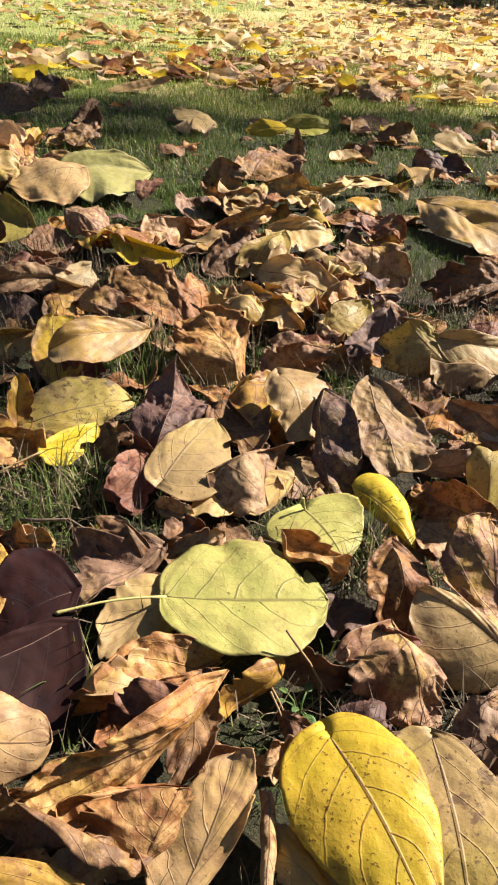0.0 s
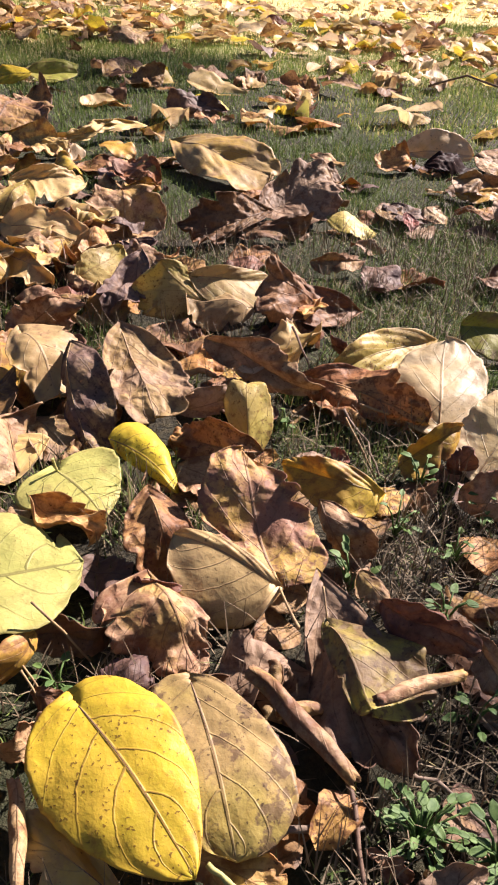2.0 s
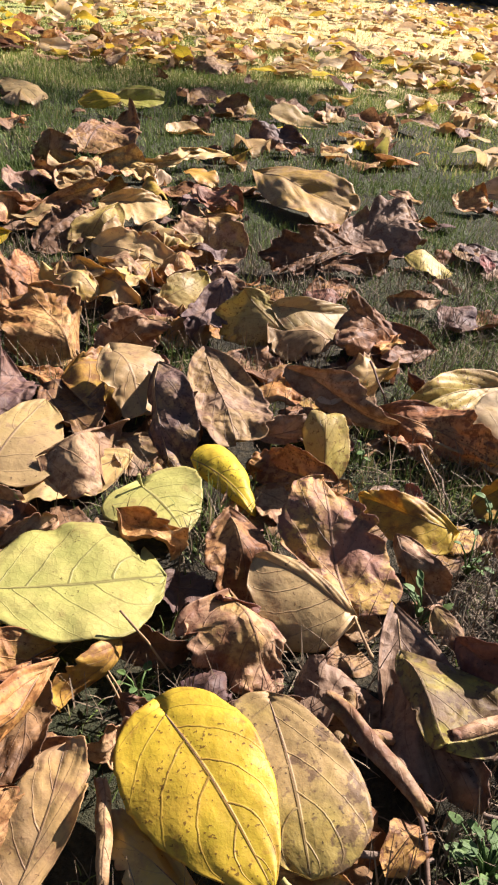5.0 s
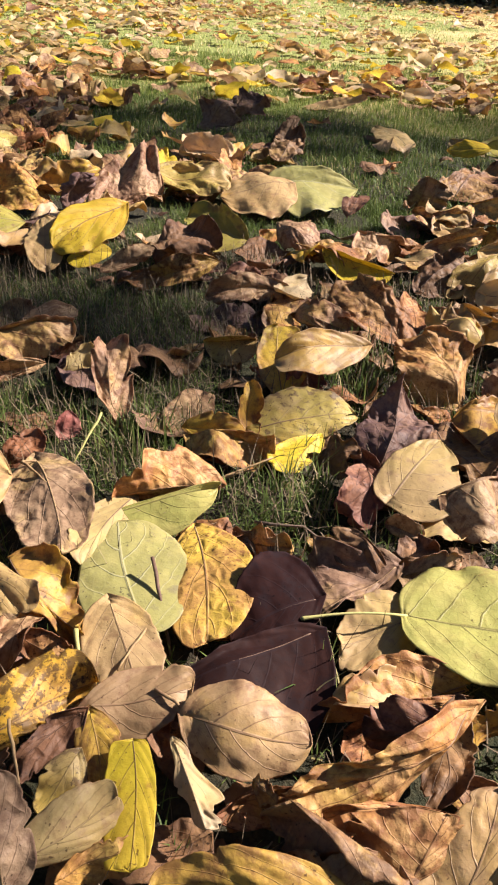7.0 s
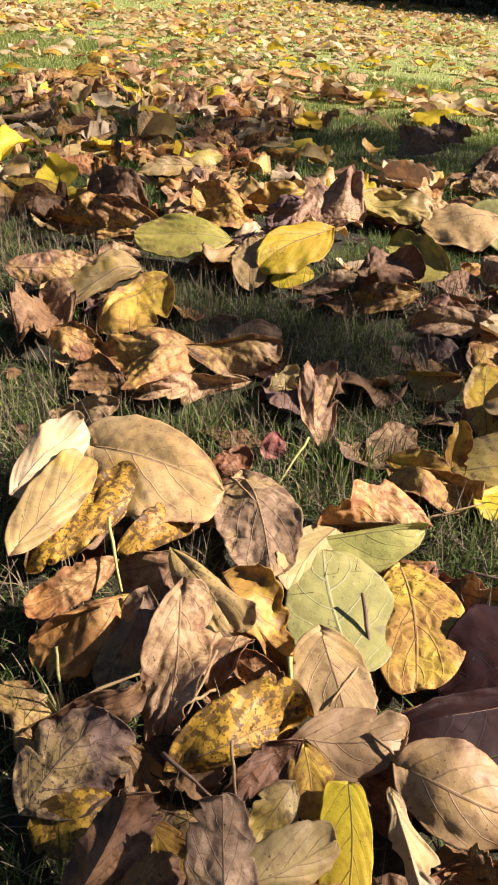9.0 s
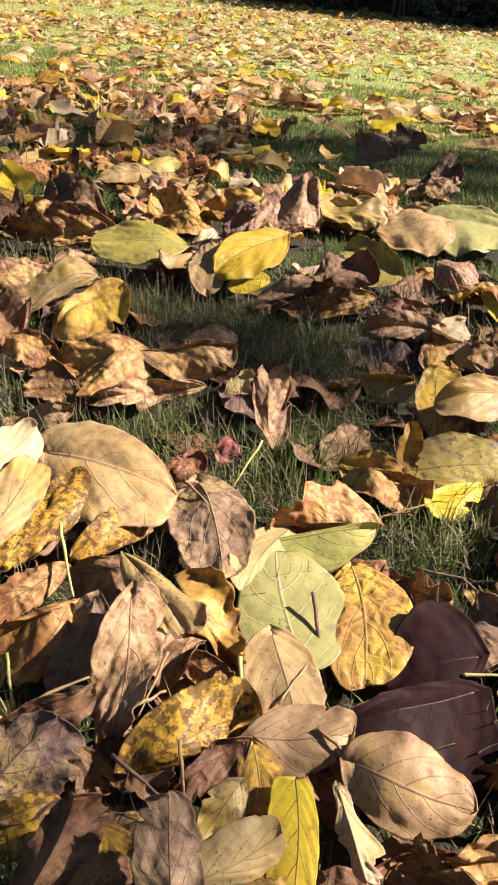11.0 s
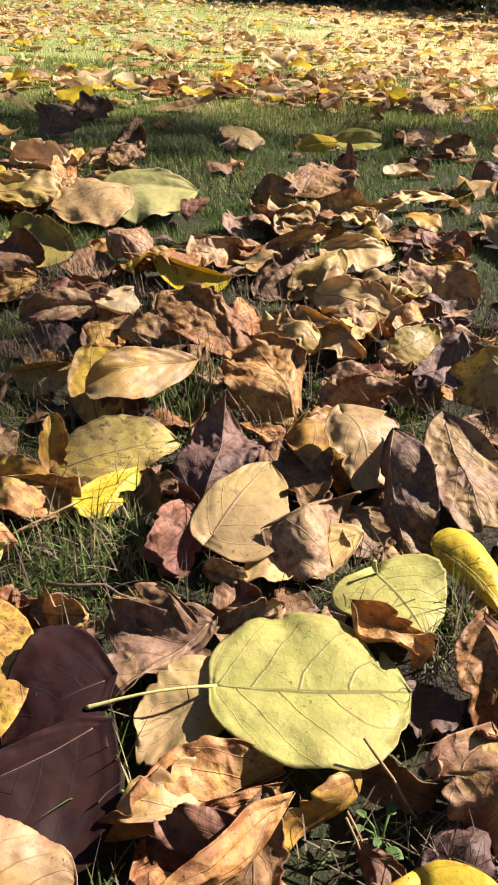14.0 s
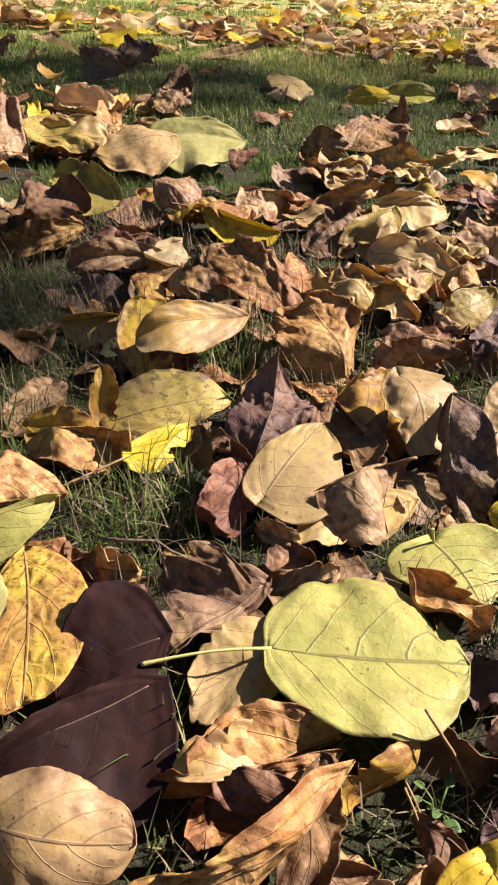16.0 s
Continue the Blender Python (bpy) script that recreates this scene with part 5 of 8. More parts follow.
leaf("orange", "heart", (-0.349, 0.493, 0.044), (-0.382, 0.442, 0.030), (-0.372, 0.473, 0.046), (-0.354, 0.454, 0.030), -0.20, (0.9, 0.6), 0.05, 0.083, None, 168)
leaf("tan", "heart", (-0.246, 0.515, 0.042), (-0.242, 0.453, 0.020), (-0.259, 0.473, 0.030), (-0.232, 0.491, 0.032), 0.30, (1.0, 1.0), 0.04, 0.083, None, 169)
leaf("russet", "heart", (-0.235, 0.466, 0.036), (-0.200, 0.468, 0.026), (-0.217, 0.473, 0.040), (-0.220, 0.457, 0.022), 0.20, (1.0, 0.8), 0.03, 0.098, None, 170)
leaf("blackened yellow", "heart", (-0.230, 0.386, 0.032), (-0.176, 0.443, 0.042), (-0.216, 0.431, 0.058), (-0.194, 0.414, 0.032), -0.25, (0.5, 0.5), 0.06, 0.068, None, 171)
leaf("pale tan", "heart", (-0.193, 0.505, 0.042), (-0.155, 0.453, 0.032), (-0.197, 0.466, 0.032), (-0.153, 0.491, 0.036), 0.05, (0.4, 0.4), 0.03, 0.030, None, 172)
leaf("pale tan", "heart", (-0.175, 0.429, 0.038), (-0.123, 0.459, 0.036), (-0.150, 0.462, 0.044), (-0.148, 0.421, 0.024), -0.10, (0.4, 0.5), 0.04, 0.035, None, 173)
leaf("mottled yellow", "heart", (-0.172, 0.423, 0.040), (-0.154, 0.393, 0.026), (-0.172, 0.402, 0.032), (-0.149, 0.413, 0.036), -0.10, (0.5, 0.5), 0.04, 0.053, None, 174)
leaf("blotched straw", "heart", (-0.170, 0.400, 0.034), (-0.178, 0.369, 0.022), (-0.184, 0.387, 0.032), (-0.162, 0.382, 0.024), -0.10, (0.4, 0.4), 0.04, 0.048, None, 175)
leaf("brown", "heart", (-0.176, 0.420, 0.042), (-0.202, 0.384, 0.028), (-0.194, 0.407, 0.042), (-0.182, 0.394, 0.028), 0.20, (0.8, 0.6), 0.04, 0.083, None, 176)
leaf("yellow", "oblong", (-0.142, 0.411, 0.042), (-0.120, 0.349, 0.032), (-0.143, 0.373, 0.036), (-0.118, 0.380, 0.040), -0.10, (0.4, 0.1), 0.04, 0.012, None, 177)
leaf("grey brown", "heart", (-0.170, 0.321, 0.040), (-0.187, 0.350, 0.080), (-0.195, 0.327, 0.060), (-0.165, 0.345, 0.060), 0.10, (0.4, 0.4), 0.03, 0.053, None, 178)
leaf("straw", "heart", (-0.171, 0.336, 0.040), (-0.138, 0.377, 0.044), (-0.160, 0.368, 0.050), (-0.142, 0.355, 0.034), -0.20, (0.3, 0.3), 0.05, 0.025, None, 179)
leaf("orange", "heart", (-0.150, 0.339, 0.030), (-0.123, 0.365, 0.030), (-0.141, 0.357, 0.036), (-0.133, 0.348, 0.020), 0.10, (0.5, 0.5), 0.05, 0.068, None, 180)
leaf("cream", "lobed", (-0.119, 0.414, 0.044), (-0.092, 0.381, 0.028), (-0.113, 0.397, 0.032), (-0.088, 0.400, 0.030), 0.30, (0.8, 0.5), 0.04, 0.050, None, 181)
leaf("blackened yellow", "heart", (-0.256, 0.349, 0.032), (-0.282, 0.320, 0.026), (-0.274, 0.340, 0.036), (-0.258, 0.321, 0.020), -0.10, (0.4, 0.4), 0.04, 0.053, None, 182)
leaf("purple tan", "heart", (-0.288, 0.330, 0.032), (-0.273, 0.382, 0.052), (-0.306, 0.358, 0.044), (-0.252, 0.360, 0.032), 0.10, (0.5, 0.5), 0.04, 0.068, None, 183)
leaf("brown", "oval", (-0.311, 0.357, 0.044), (-0.267, 0.410, 0.050), (-0.291, 0.384, 0.056), (-0.281, 0.373, 0.036), -0.20, (0.6, 0.5), 0.05, 0.083, None, 184)
leaf("brown", "heart", (-0.238, 0.299, 0.030), (-0.233, 0.341, 0.064), (-0.250, 0.325, 0.042), (-0.216, 0.339, 0.044), 0.20, (0.6, 0.6), 0.04, 0.083, None, 185)
leaf("brown", "heart", (-0.217, 0.308, 0.032), (-0.205, 0.333, 0.044), (-0.218, 0.322, 0.042), (-0.199, 0.326, 0.032), 0.20, (0.6, 0.6), 0.04, 0.083, None, 186)
leaf("mottled yellow", "heart", (-0.226, 0.349, 0.030), (-0.197, 0.337, 0.022), (-0.217, 0.337, 0.024), (-0.204, 0.350, 0.030), 0.10, (0.5, 0.5), 0.03, 0.053, None, 187)
leaf("brown", "heart", (-0.254, 0.392, 0.026), (-0.207, 0.386, 0.020), (-0.233, 0.375, 0.020), (-0.221, 0.401, 0.030), 0.30, (0.8, 0.8), 0.04, 0.098, None, 188)
leaf("brown", "heart", (-0.272, 0.387, 0.026), (-0.239, 0.368, 0.020), (-0.259, 0.368, 0.022), (-0.245, 0.384, 0.026), 0.30, (0.8, 0.8), 0.04, 0.098, None, 189)
leaf("russet", "lobed", (-0.134, 0.432, 0.026), (-0.117, 0.425, 0.016), (-0.129, 0.421, 0.018), (-0.120, 0.441, 0.024), 0.30, (1.1, 1.1), 0.04, 0.098, None, 190)
leaf("russet", "oval", (-0.083, 0.396, 0.012), (-0.040, 0.428, 0.016), (-0.066, 0.414, 0.024), (-0.060, 0.403, 0.008), -0.30, (1.1, 0.9), 0.05, 0.098, None, 191)
leaf("orange", "oval", (-0.133, 0.486, 0.018), (-0.090, 0.513, 0.022), (-0.114, 0.505, 0.024), (-0.112, 0.496, 0.016), -0.20, (0.6, 0.6), 0.03, 0.068, None, 192)
leaf("tan", "lobed", (-0.139, 0.634, 0.014), (-0.095, 0.625, 0.012), (-0.117, 0.626, 0.032), (-0.116, 0.613, 0.010), 0.30, (1.1, 1.1), 0.04, 0.100, None, 193)
leaf("orange", "heart", (-0.172, 0.682, 0.020), (-0.249, 0.642, 0.018), (-0.218, 0.686, 0.042), (-0.214, 0.672, 0.008), -0.30, (1.0, 0.9), 0.05, 0.098, None, 194)
leaf("tan", "heart", (-0.297, 0.778, 0.010), (-0.334, 0.845, 0.054), (-0.337, 0.806, 0.036), (-0.302, 0.834, 0.036), 0.30, (0.9, 0.8), 0.04, 0.068, None, 195)
leaf("straw", "lobed", (-0.383, 0.842, 0.010), (-0.367, 0.876, 0.034), (-0.384, 0.856, 0.028), (-0.358, 0.860, 0.016), 0.30, (0.8, 0.8), 0.03, 0.083, None, 196)
leaf("orange", "heart", (-0.473, 0.846, 0.032), (-0.557, 0.770, 0.028), (-0.545, 0.827, 0.062), (-0.499, 0.758, 0.018), -0.30, (0.6, 0.9), 0.05, 0.083, None, 197)
leaf("tan", "oval", (-0.487, 0.840, 0.042), (-0.401, 0.905, 0.036), (-0.436, 0.876, 0.050), (-0.410, 0.847, 0.016), -0.30, (0.8, 0.8), 0.06, 0.083, None, 198)
leaf("tan", "oval", (-0.406, 0.840, 0.020), (-0.504, 0.758, 0.014), (-0.456, 0.798, 0.034), (-0.448, 0.785, 0.009), -0.30, (0.9, 0.9), 0.05, 0.098, None, 199)
leaf("brown", "heart", (-0.514, 0.764, 0.010), (-0.554, 0.776, 0.040), (-0.559, 0.738, 0.016), (-0.522, 0.770, 0.032), 0.20, (1.0, 1.0), 0.04, 0.100, None, 200)
leaf("russet", "heart", (-0.640, 0.804, 0.030), (-0.577, 0.819, 0.024), (-0.617, 0.822, 0.044), (-0.604, 0.794, 0.016), -0.20, (1.0, 1.0), 0.05, 0.098, None, 201)
leaf("grey brown", "oval", (-0.552, 0.685, 0.010), (-0.493, 0.724, 0.020), (-0.526, 0.706, 0.028), (-0.512, 0.689, 0.008), -0.20, (0.6, 0.8), 0.05, 0.083, None, 202)
leaf("mottled yellow", "heart", (-0.598, 0.976, 0.052), (-0.628, 0.873, 0.020), (-0.630, 0.942, 0.050), (-0.566, 0.901, 0.020), 0.10, (0.7, 0.7), 0.04, 0.060, None, 203)
leaf("straw", "oval", (-0.661, 1.025, 0.042), (-0.729, 0.898, 0.022), (-0.746, 1.007, 0.048), (-0.688, 0.950, 0.020), -0.20, (0.5, 0.5), 0.05, 0.053, None, 204)
leaf("tan", "heart", (-0.792, 0.928, 0.044), (-0.696, 1.008, 0.032), (-0.759, 0.977, 0.060), (-0.739, 0.946, 0.022), -0.20, (0.6, 0.6), 0.05, 0.053, None, 205)
leaf("brown", "heart", (-0.680, 0.893, 0.040), (-0.664, 0.776, 0.014), (-0.724, 0.874, 0.044), (-0.644, 0.822, 0.022), 0.20, (0.9, 0.9), 0.04, 0.098, None, 206)
leaf("tan", "heart", (-0.738, 1.027, 0.026), (-0.711, 1.079, 0.050), (-0.740, 1.052, 0.050), (-0.683, 1.051, 0.030), 0.10, (0.5, 0.5), 0.04, 0.068, None, 207)
leaf("olive green", "oval", (-0.613, 1.205, 0.044), (-0.746, 1.145, 0.042), (-0.696, 1.198, 0.070), (-0.666, 1.130, 0.028), -0.20, (0.2, 0.2), 0.05, 0.015, None, 208)
leaf("yellow", "heart", (-0.475, 1.247, 0.072), (-0.531, 1.132, 0.040), (-0.531, 1.200, 0.080), (-0.470, 1.157, 0.040), -0.15, (0.2, 0.3), 0.04, 0.020, None, 209)
leaf("yellow", "oval", (-0.508, 1.128, 0.026), (-0.460, 1.169, 0.030), (-0.488, 1.155, 0.042), (-0.478, 1.129, 0.020), -0.10, (0.2, 0.2), 0.04, 0.020, None, 210)
leaf("straw", "heart", (-0.533, 1.109, 0.020), (-0.568, 1.185, 0.064), (-0.572, 1.129, 0.042), (-0.521, 1.157, 0.044), -0.20, (0.4, 0.4), 0.03, 0.038, None, 211)
leaf("purple brown", "heart", (-0.595, 1.326, 0.040), (-0.579, 1.339, 0.090), (-0.600, 1.313, 0.065), (-0.566, 1.360, 0.065), 0.60, (2.0, 1.5), 0.06, 0.098, None, 212)
leaf("tan", "heart", (-0.565, 1.364, 0.036), (-0.486, 1.460, 0.030), (-0.562, 1.488, 0.084), (-0.520, 1.408, 0.024), -0.20, (0.6, 0.6), 0.04, 0.098, None, 213)
leaf("mottled yellow", "heart", (-0.667, 1.389, 0.042), (-0.590, 1.453, 0.070), (-0.654, 1.415, 0.080), (-0.599, 1.418, 0.040), -0.10, (0.5, 0.5), 0.04, 0.083, None, 214)
leaf("orange", "heart", (-0.661, 1.373, 0.030), (-0.752, 1.332, 0.064), (-0.723, 1.379, 0.080), (-0.704, 1.325, 0.024), -0.20, (0.8, 0.8), 0.04, 0.100, None, 215)
leaf("russet", "heart", (-0.751, 1.208, 0.040), (-0.920, 1.154, 0.036), (-0.828, 1.166, 0.084), (-0.821, 1.150, 0.020), -0.30, (0.9, 0.9), 0.06, 0.100, None, 216)
leaf("tan", "heart", (-0.836, 1.172, 0.030), (-0.749, 1.201, 0.022), (-0.798, 1.205, 0.056), (-0.784, 1.165, 0.016), -0.20, (0.6, 0.6), 0.05, 0.098, None, 217)
leaf("straw", "oval", (-0.914, 1.630, 0.036), (-0.989, 1.539, 0.032), (-0.954, 1.596, 0.054), (-0.945, 1.569, 0.022), -0.10, (0.2, 0.2), 0.05, 0.038, None, 218)
leaf("spotted yellow", "oval", (-0.936, 1.657, 0.042), (-0.888, 1.715, 0.044), (-0.924, 1.709, 0.054), (-0.904, 1.674, 0.030), -0.10, (0.2, 0.2), 0.05, 0.020, None, 219)
leaf("cream", "heart", (-0.562, 1.855, 0.054), (-0.472, 1.827, 0.020), (-0.527, 1.791, 0.030), (-0.483, 1.874, 0.054), 0.20, (0.5, 0.5), 0.04, 0.060, None, 220)
leaf("spotted yellow", "heart", (-0.518, 1.539, 0.054), (-0.396, 1.579, 0.030), (-0.461, 1.595, 0.062), (-0.445, 1.524, 0.022), -0.20, (0.5, 0.5), 0.05, 0.060, None, 221)
leaf("russet", "oval", (-0.308, 1.183, 0.032), (-0.418, 1.101, 0.022), (-0.362, 1.134, 0.046), (-0.351, 1.116, 0.014), -0.40, (1.2, 1.1), 0.05, 0.100, None, 222)
leaf("brown", "heart", (-0.395, 1.195, 0.020), (-0.348, 1.266, 0.060), (-0.399, 1.244, 0.056), (-0.332, 1.233, 0.030), 0.10, (0.8, 0.8), 0.04, 0.100, None, 223)
leaf("tan", "oval", (-0.452, 1.118, 0.020), (-0.407, 1.171, 0.050), (-0.444, 1.138, 0.036), (-0.404, 1.157, 0.030), -0.30, (0.8, 0.8), 0.04, 0.068, None, 224)
leaf("red", "oval", (-0.329, 0.720, 0.012), (-0.330, 0.739, 0.032), (-0.337, 0.725, 0.022), (-0.316, 0.733, 0.018), 0.20, (0.5, 0.5), 0.03, 0.053, None, 225)
leaf("russet", "heart", (-0.354, 0.669, 0.012), (-0.341, 0.697, 0.036), (-0.361, 0.678, 0.028), (-0.332, 0.682, 0.020), 0.20, (0.8, 0.8), 0.03, 0.083, None, 226)
leaf("mottled yellow", "heart", (-0.022, 0.361, 0.034), (-0.109, 0.344, 0.026), (-0.073, 0.368, 0.044), (-0.061, 0.328, 0.010), -0.50, (0.4, 0.4), 0.05, 0.030, None, 227)
leaf("russet", "oval", (-0.091, 0.397, 0.016), (-0.047, 0.422, 0.024), (-0.071, 0.413, 0.026), (-0.061, 0.404, 0.010), -0.20, (1.1, 0.8), 0.04, 0.060, None, 228)
leaf("orange", "heart", (0.013, 0.384, 0.030), (0.025, 0.412, 0.044), (-0.019, 0.401, 0.036), (0.034, 0.405, 0.034), -0.20, (0.6, 0.9), 0.05, 0.050, None, 229)
leaf("brown", "heart", (-0.974, 1.219, 0.014), (-0.826, 1.320, 0.018), (-0.887, 1.207, 0.024), (-0.955, 1.304, 0.055), 0.20, (1.2, 0.8), -0.00, 0.105, None, 1385)
leaf("straw", "heart", (-0.771, 1.532, 0.008), (-0.643, 1.590, 0.038), (-0.699, 1.502, 0.016), (-0.751, 1.604, 0.030), 0.20, (0.4, 0.5), -0.05, 0.055, None, 1624)
leaf("orange", "heart", (-0.773, 1.433, 0.020), (-0.715, 1.478, 0.020), (-0.731, 1.423, 0.023), (-0.773, 1.476, 0.029), 0.20, (1.0, 0.2), 0.06, 0.055, None, 930)
leaf("tan", "heart", (-0.638, 1.566, 0.024), (-0.511, 1.534, 0.010), (-0.603, 1.515, 0.006), (-0.581, 1.594, 0.027), -0.20, (0.6, 0.6), 0.01, 0.055, None, 820)
leaf("brown", "heart", (-0.654, 1.668, 0.012), (-0.615, 1.797, 0.016), (-0.596, 1.701, 0.021), (-0.684, 1.728, 0.027), 0.20, (0.9, 0.8), -0.08, 0.055, None, 367)
leaf("tan", "heart", (-0.332, 1.711, 0.024), (-0.431, 1.641, 0.004), (-0.405, 1.734, 0.034), (-0.331, 1.637, 0.006), -0.20, (0.4, 0.6), -0.08, 0.055, None, 1190)
leaf("brown", "oval", (0.536, 1.498, 0.017), (0.586, 1.435, 0.017), (0.532, 1.458, 0.014), (0.576, 1.492, 0.029), 0.20, (0.2, 0.7), 0.03, 0.094, None, 1036)
leaf("tan", "heart", (0.898, 1.554, 0.026), (1.013, 1.477, 0.010), (0.910, 1.484, 0.009), (0.969, 1.569, 0.027), -0.20, (0.3, 0.2), 0.00, 0.055, None, 2201)
leaf("yellow", "oval", (0.924, 1.465, 0.016), (1.015, 1.478, 0.016), (0.959, 1.451, 0.012), (0.954, 1.488, 0.026), -0.20, (0.0, 0.1), -0.07, 0.025, None, 372)
leaf("orange", "heart", (0.683, 1.530, 0.019), (0.751, 1.534, 0.019), (0.709, 1.504, 0.019), (0.706, 1.559, 0.039), 0.20, (0.7, 0.9), 0.06, 0.105, None, 1939)
leaf("straw", "oval", (0.077, 2.228, 0.009), (-0.009, 2.321, 0.009), (0.072, 2.285, 0.025), (0.020, 2.238, 0.013), -0.20, (0.3, 0.1), -0.06, 0.025, None, 2262)
leaf("olive green", "oval", (0.082, 2.257, 0.004), (0.190, 2.324, 0.031), (0.149, 2.241, 0.008), (0.093, 2.321, 0.033), -0.20, (0.4, 0.1), -0.07, 0.025, None, 1303)
leaf("straw", "oval", (0.445, 2.201, 0.024), (0.585, 2.168, 0.004), (0.484, 2.147, 0.008), (0.507, 2.231, 0.037), -0.20, (0.4, 0.3), -0.07, 0.025, None, 2070)
leaf("orange", "lobed", (0.378, 2.225, 0.017), (0.334, 2.183, 0.017), (0.348, 2.225, 0.027), (0.377, 2.195, 0.012), 0.20, (0.6, 0.1), 0.04, 0.055, None, 410)
leaf("brown", "lobed", (-0.409, 2.118, 0.020), (-0.395, 2.250, 0.030), (-0.376, 2.163, 0.020), (-0.432, 2.168, 0.029), -0.20, (0.2, 0.4), 0.04, 0.105, None, 1466)
leaf("tan", "heart", (-0.424, 1.912, 0.005), (-0.332, 1.935, 0.005), (-0.383, 1.890, 0.018), (-0.398, 1.951, 0.028), 0.20, (0.6, 0.5), -0.08, 0.055, None, 1922)
leaf("mottled yellow", "heart", (-0.489, 1.886, 0.012), (-0.462, 2.012, 0.012), (-0.453, 1.926, 0.013), (-0.506, 1.937, 0.024), 0.20, (0.1, 0.9), -0.08, 0.055, None, 993)
leaf("purple brown", "heart", (-0.615, 2.460, 0.004), (-0.557, 2.573, 0.026), (-0.550, 2.479, 0.008), (-0.639, 2.522, 0.028), -0.20, (0.4, 0.1), -0.08, 0.085, None, 1488)
leaf("brown", "heart", (-0.362, 1.891, 0.022), (-0.348, 2.021, 0.048), (-0.326, 1.935, 0.037), (-0.388, 1.941, 0.040), 0.20, (0.6, 0.8), 0.07, 0.105, None, 621)
leaf("straw", "heart", (-0.112, 2.205, 0.015), (-0.201, 2.303, 0.033), (-0.110, 2.270, 0.025), (-0.178, 2.211, 0.018), -0.20, (0.4, 0.3), 0.04, 0.025, None, 1857)
leaf("brown", "oval", (-0.187, 1.912, 0.018), (-0.128, 1.956, 0.018), (-0.151, 1.907, 0.010), (-0.181, 1.948, 0.024), -0.20, (0.3, 0.1), 0.00, 0.055, None, 467)
leaf("straw", "heart", (-0.427, 2.656, 0.004), (-0.261, 2.676, 0.040), (-0.362, 2.635, 0.009), (-0.372, 2.692, 0.030), -0.20, (0.3, 0.1), -0.03, 0.025, None, 1116)
leaf("tan", "heart", (0.321, 2.861, 0.017), (0.450, 2.889, 0.039), (0.381, 2.822, 0.010), (0.354, 2.920, 0.042), -0.20, (0.2, 0.5), 0.06, 0.055, None, 1065)
leaf("brown", "heart", (0.303, 2.174, 0.018), (0.387, 2.232, 0.018), (0.354, 2.165, 0.009), (0.313, 2.225, 0.031), -0.20, (0.2, 0.5), -0.03, 0.105, None, 1984)
leaf("straw", "oval", (0.184, 1.989, 0.008), (0.265, 2.038, 0.008), (0.227, 1.984, 0.013), (0.200, 2.029, 0.022), 0.20, (0.1, 0.0), -0.07, 0.025, None, 1551)
scroll("tan", (0.195, 0.457, 0.043), (0.232, 0.385, 0.042), 0.0058, 1)
scroll("tan", (0.255, 0.421, 0.052), (0.313, 0.434, 0.046), 0.0042, 2)
scroll("tan", (0.209, 0.442, 0.024), (0.235, 0.442, 0.022), 0.0046, 3)
scroll("tan", (0.070, 0.420, 0.034), (0.072, 0.368, 0.030), 0.0042, 4)
scroll("tan", (0.214, 0.473, 0.030), (0.212, 0.458, 0.024), 0.0042, 5)

# crumpled leaves and broken pieces heaped on the larger ones
heap_rng = random.Random(21)
for hx, hy, sx, sy, n, high in HEAPS:
    for _ in range(n):
        x, y, way = heap_rng.gauss(hx, sx), heap_rng.gauss(hy, sy), heap_rng.uniform(0, 2 * math.pi)
        length = heap_rng.uniform(0.045, 0.090)
        wide = length * heap_rng.uniform(0.26, 0.42)
        run, aside = Vector((math.cos(way), math.sin(way), 0)) * length, Vector((-math.sin(way), math.cos(way), 0)) * wide
        i, j = int((x + 2.7) / 0.006), int(y / 0.006)
        z = min(high, 0.4 * float(highest[i - 3:i + 4, j - 3:j + 4].max())) + 0.006
        tilt = [heap_rng.uniform(-0.004, 0.020) for _ in range(4)]
        foot = Vector((x, y, z))
        spots = [foot - run * 0.5, foot + run * 0.5, foot - aside, foot + aside]
        for spot, lift in zip(spots, tilt):
            spot.z = max(0.006, spot.z + lift)
        shade = heap_rng.choices(("tan", "straw", "orange", "brown", "cream", "russet", "purple brown", "mottled yellow", "pale tan"), (6, 5, 4, 3, 3, 3, 2, 2, 3))[0]
        made = leaf if hy < 1.15 else loose_piece
        made(shade, heap_rng.choice(("heart", "oval", "lobed")), *spots, heap_rng.uniform(-0.5, 0.5), (heap_rng.uniform(0.4, 1.5), heap_rng.uniform(0.4, 1.5)), heap_rng.uniform(-0.08, 0.12), heap_rng.uniform(0.06, 0.11), None, heap_rng.randrange(300, 2300))

# half-hidden leaves, pressed under those above
scrap("russet", "heart", (-0.121, 0.604, 0.009), (-0.184, 0.631, 0.009), 0.059, (-0.40, -0.05), -0.58, 0.069, 6, -0.27)
scrap("brown", "lobed", (0.035, 0.666, 0.010), (0.060, 0.591, 0.010), 0.052, (0.65, -0.22), -0.41, 0.069, 8, -0.20)
scrap("brown", "oval", (0.100, 0.723, 0.020), (0.102, 0.795, 0.020), 0.037, (0.26, 0.01), 0.31, 0.069, 9, -0.13)
scrap("grey brown", "lobed", (0.177, 0.562, 0.011), (0.255, 0.534, 0.011), 0.057, (-0.55, -0.15), -0.67, 0.069, 10, 0.15)
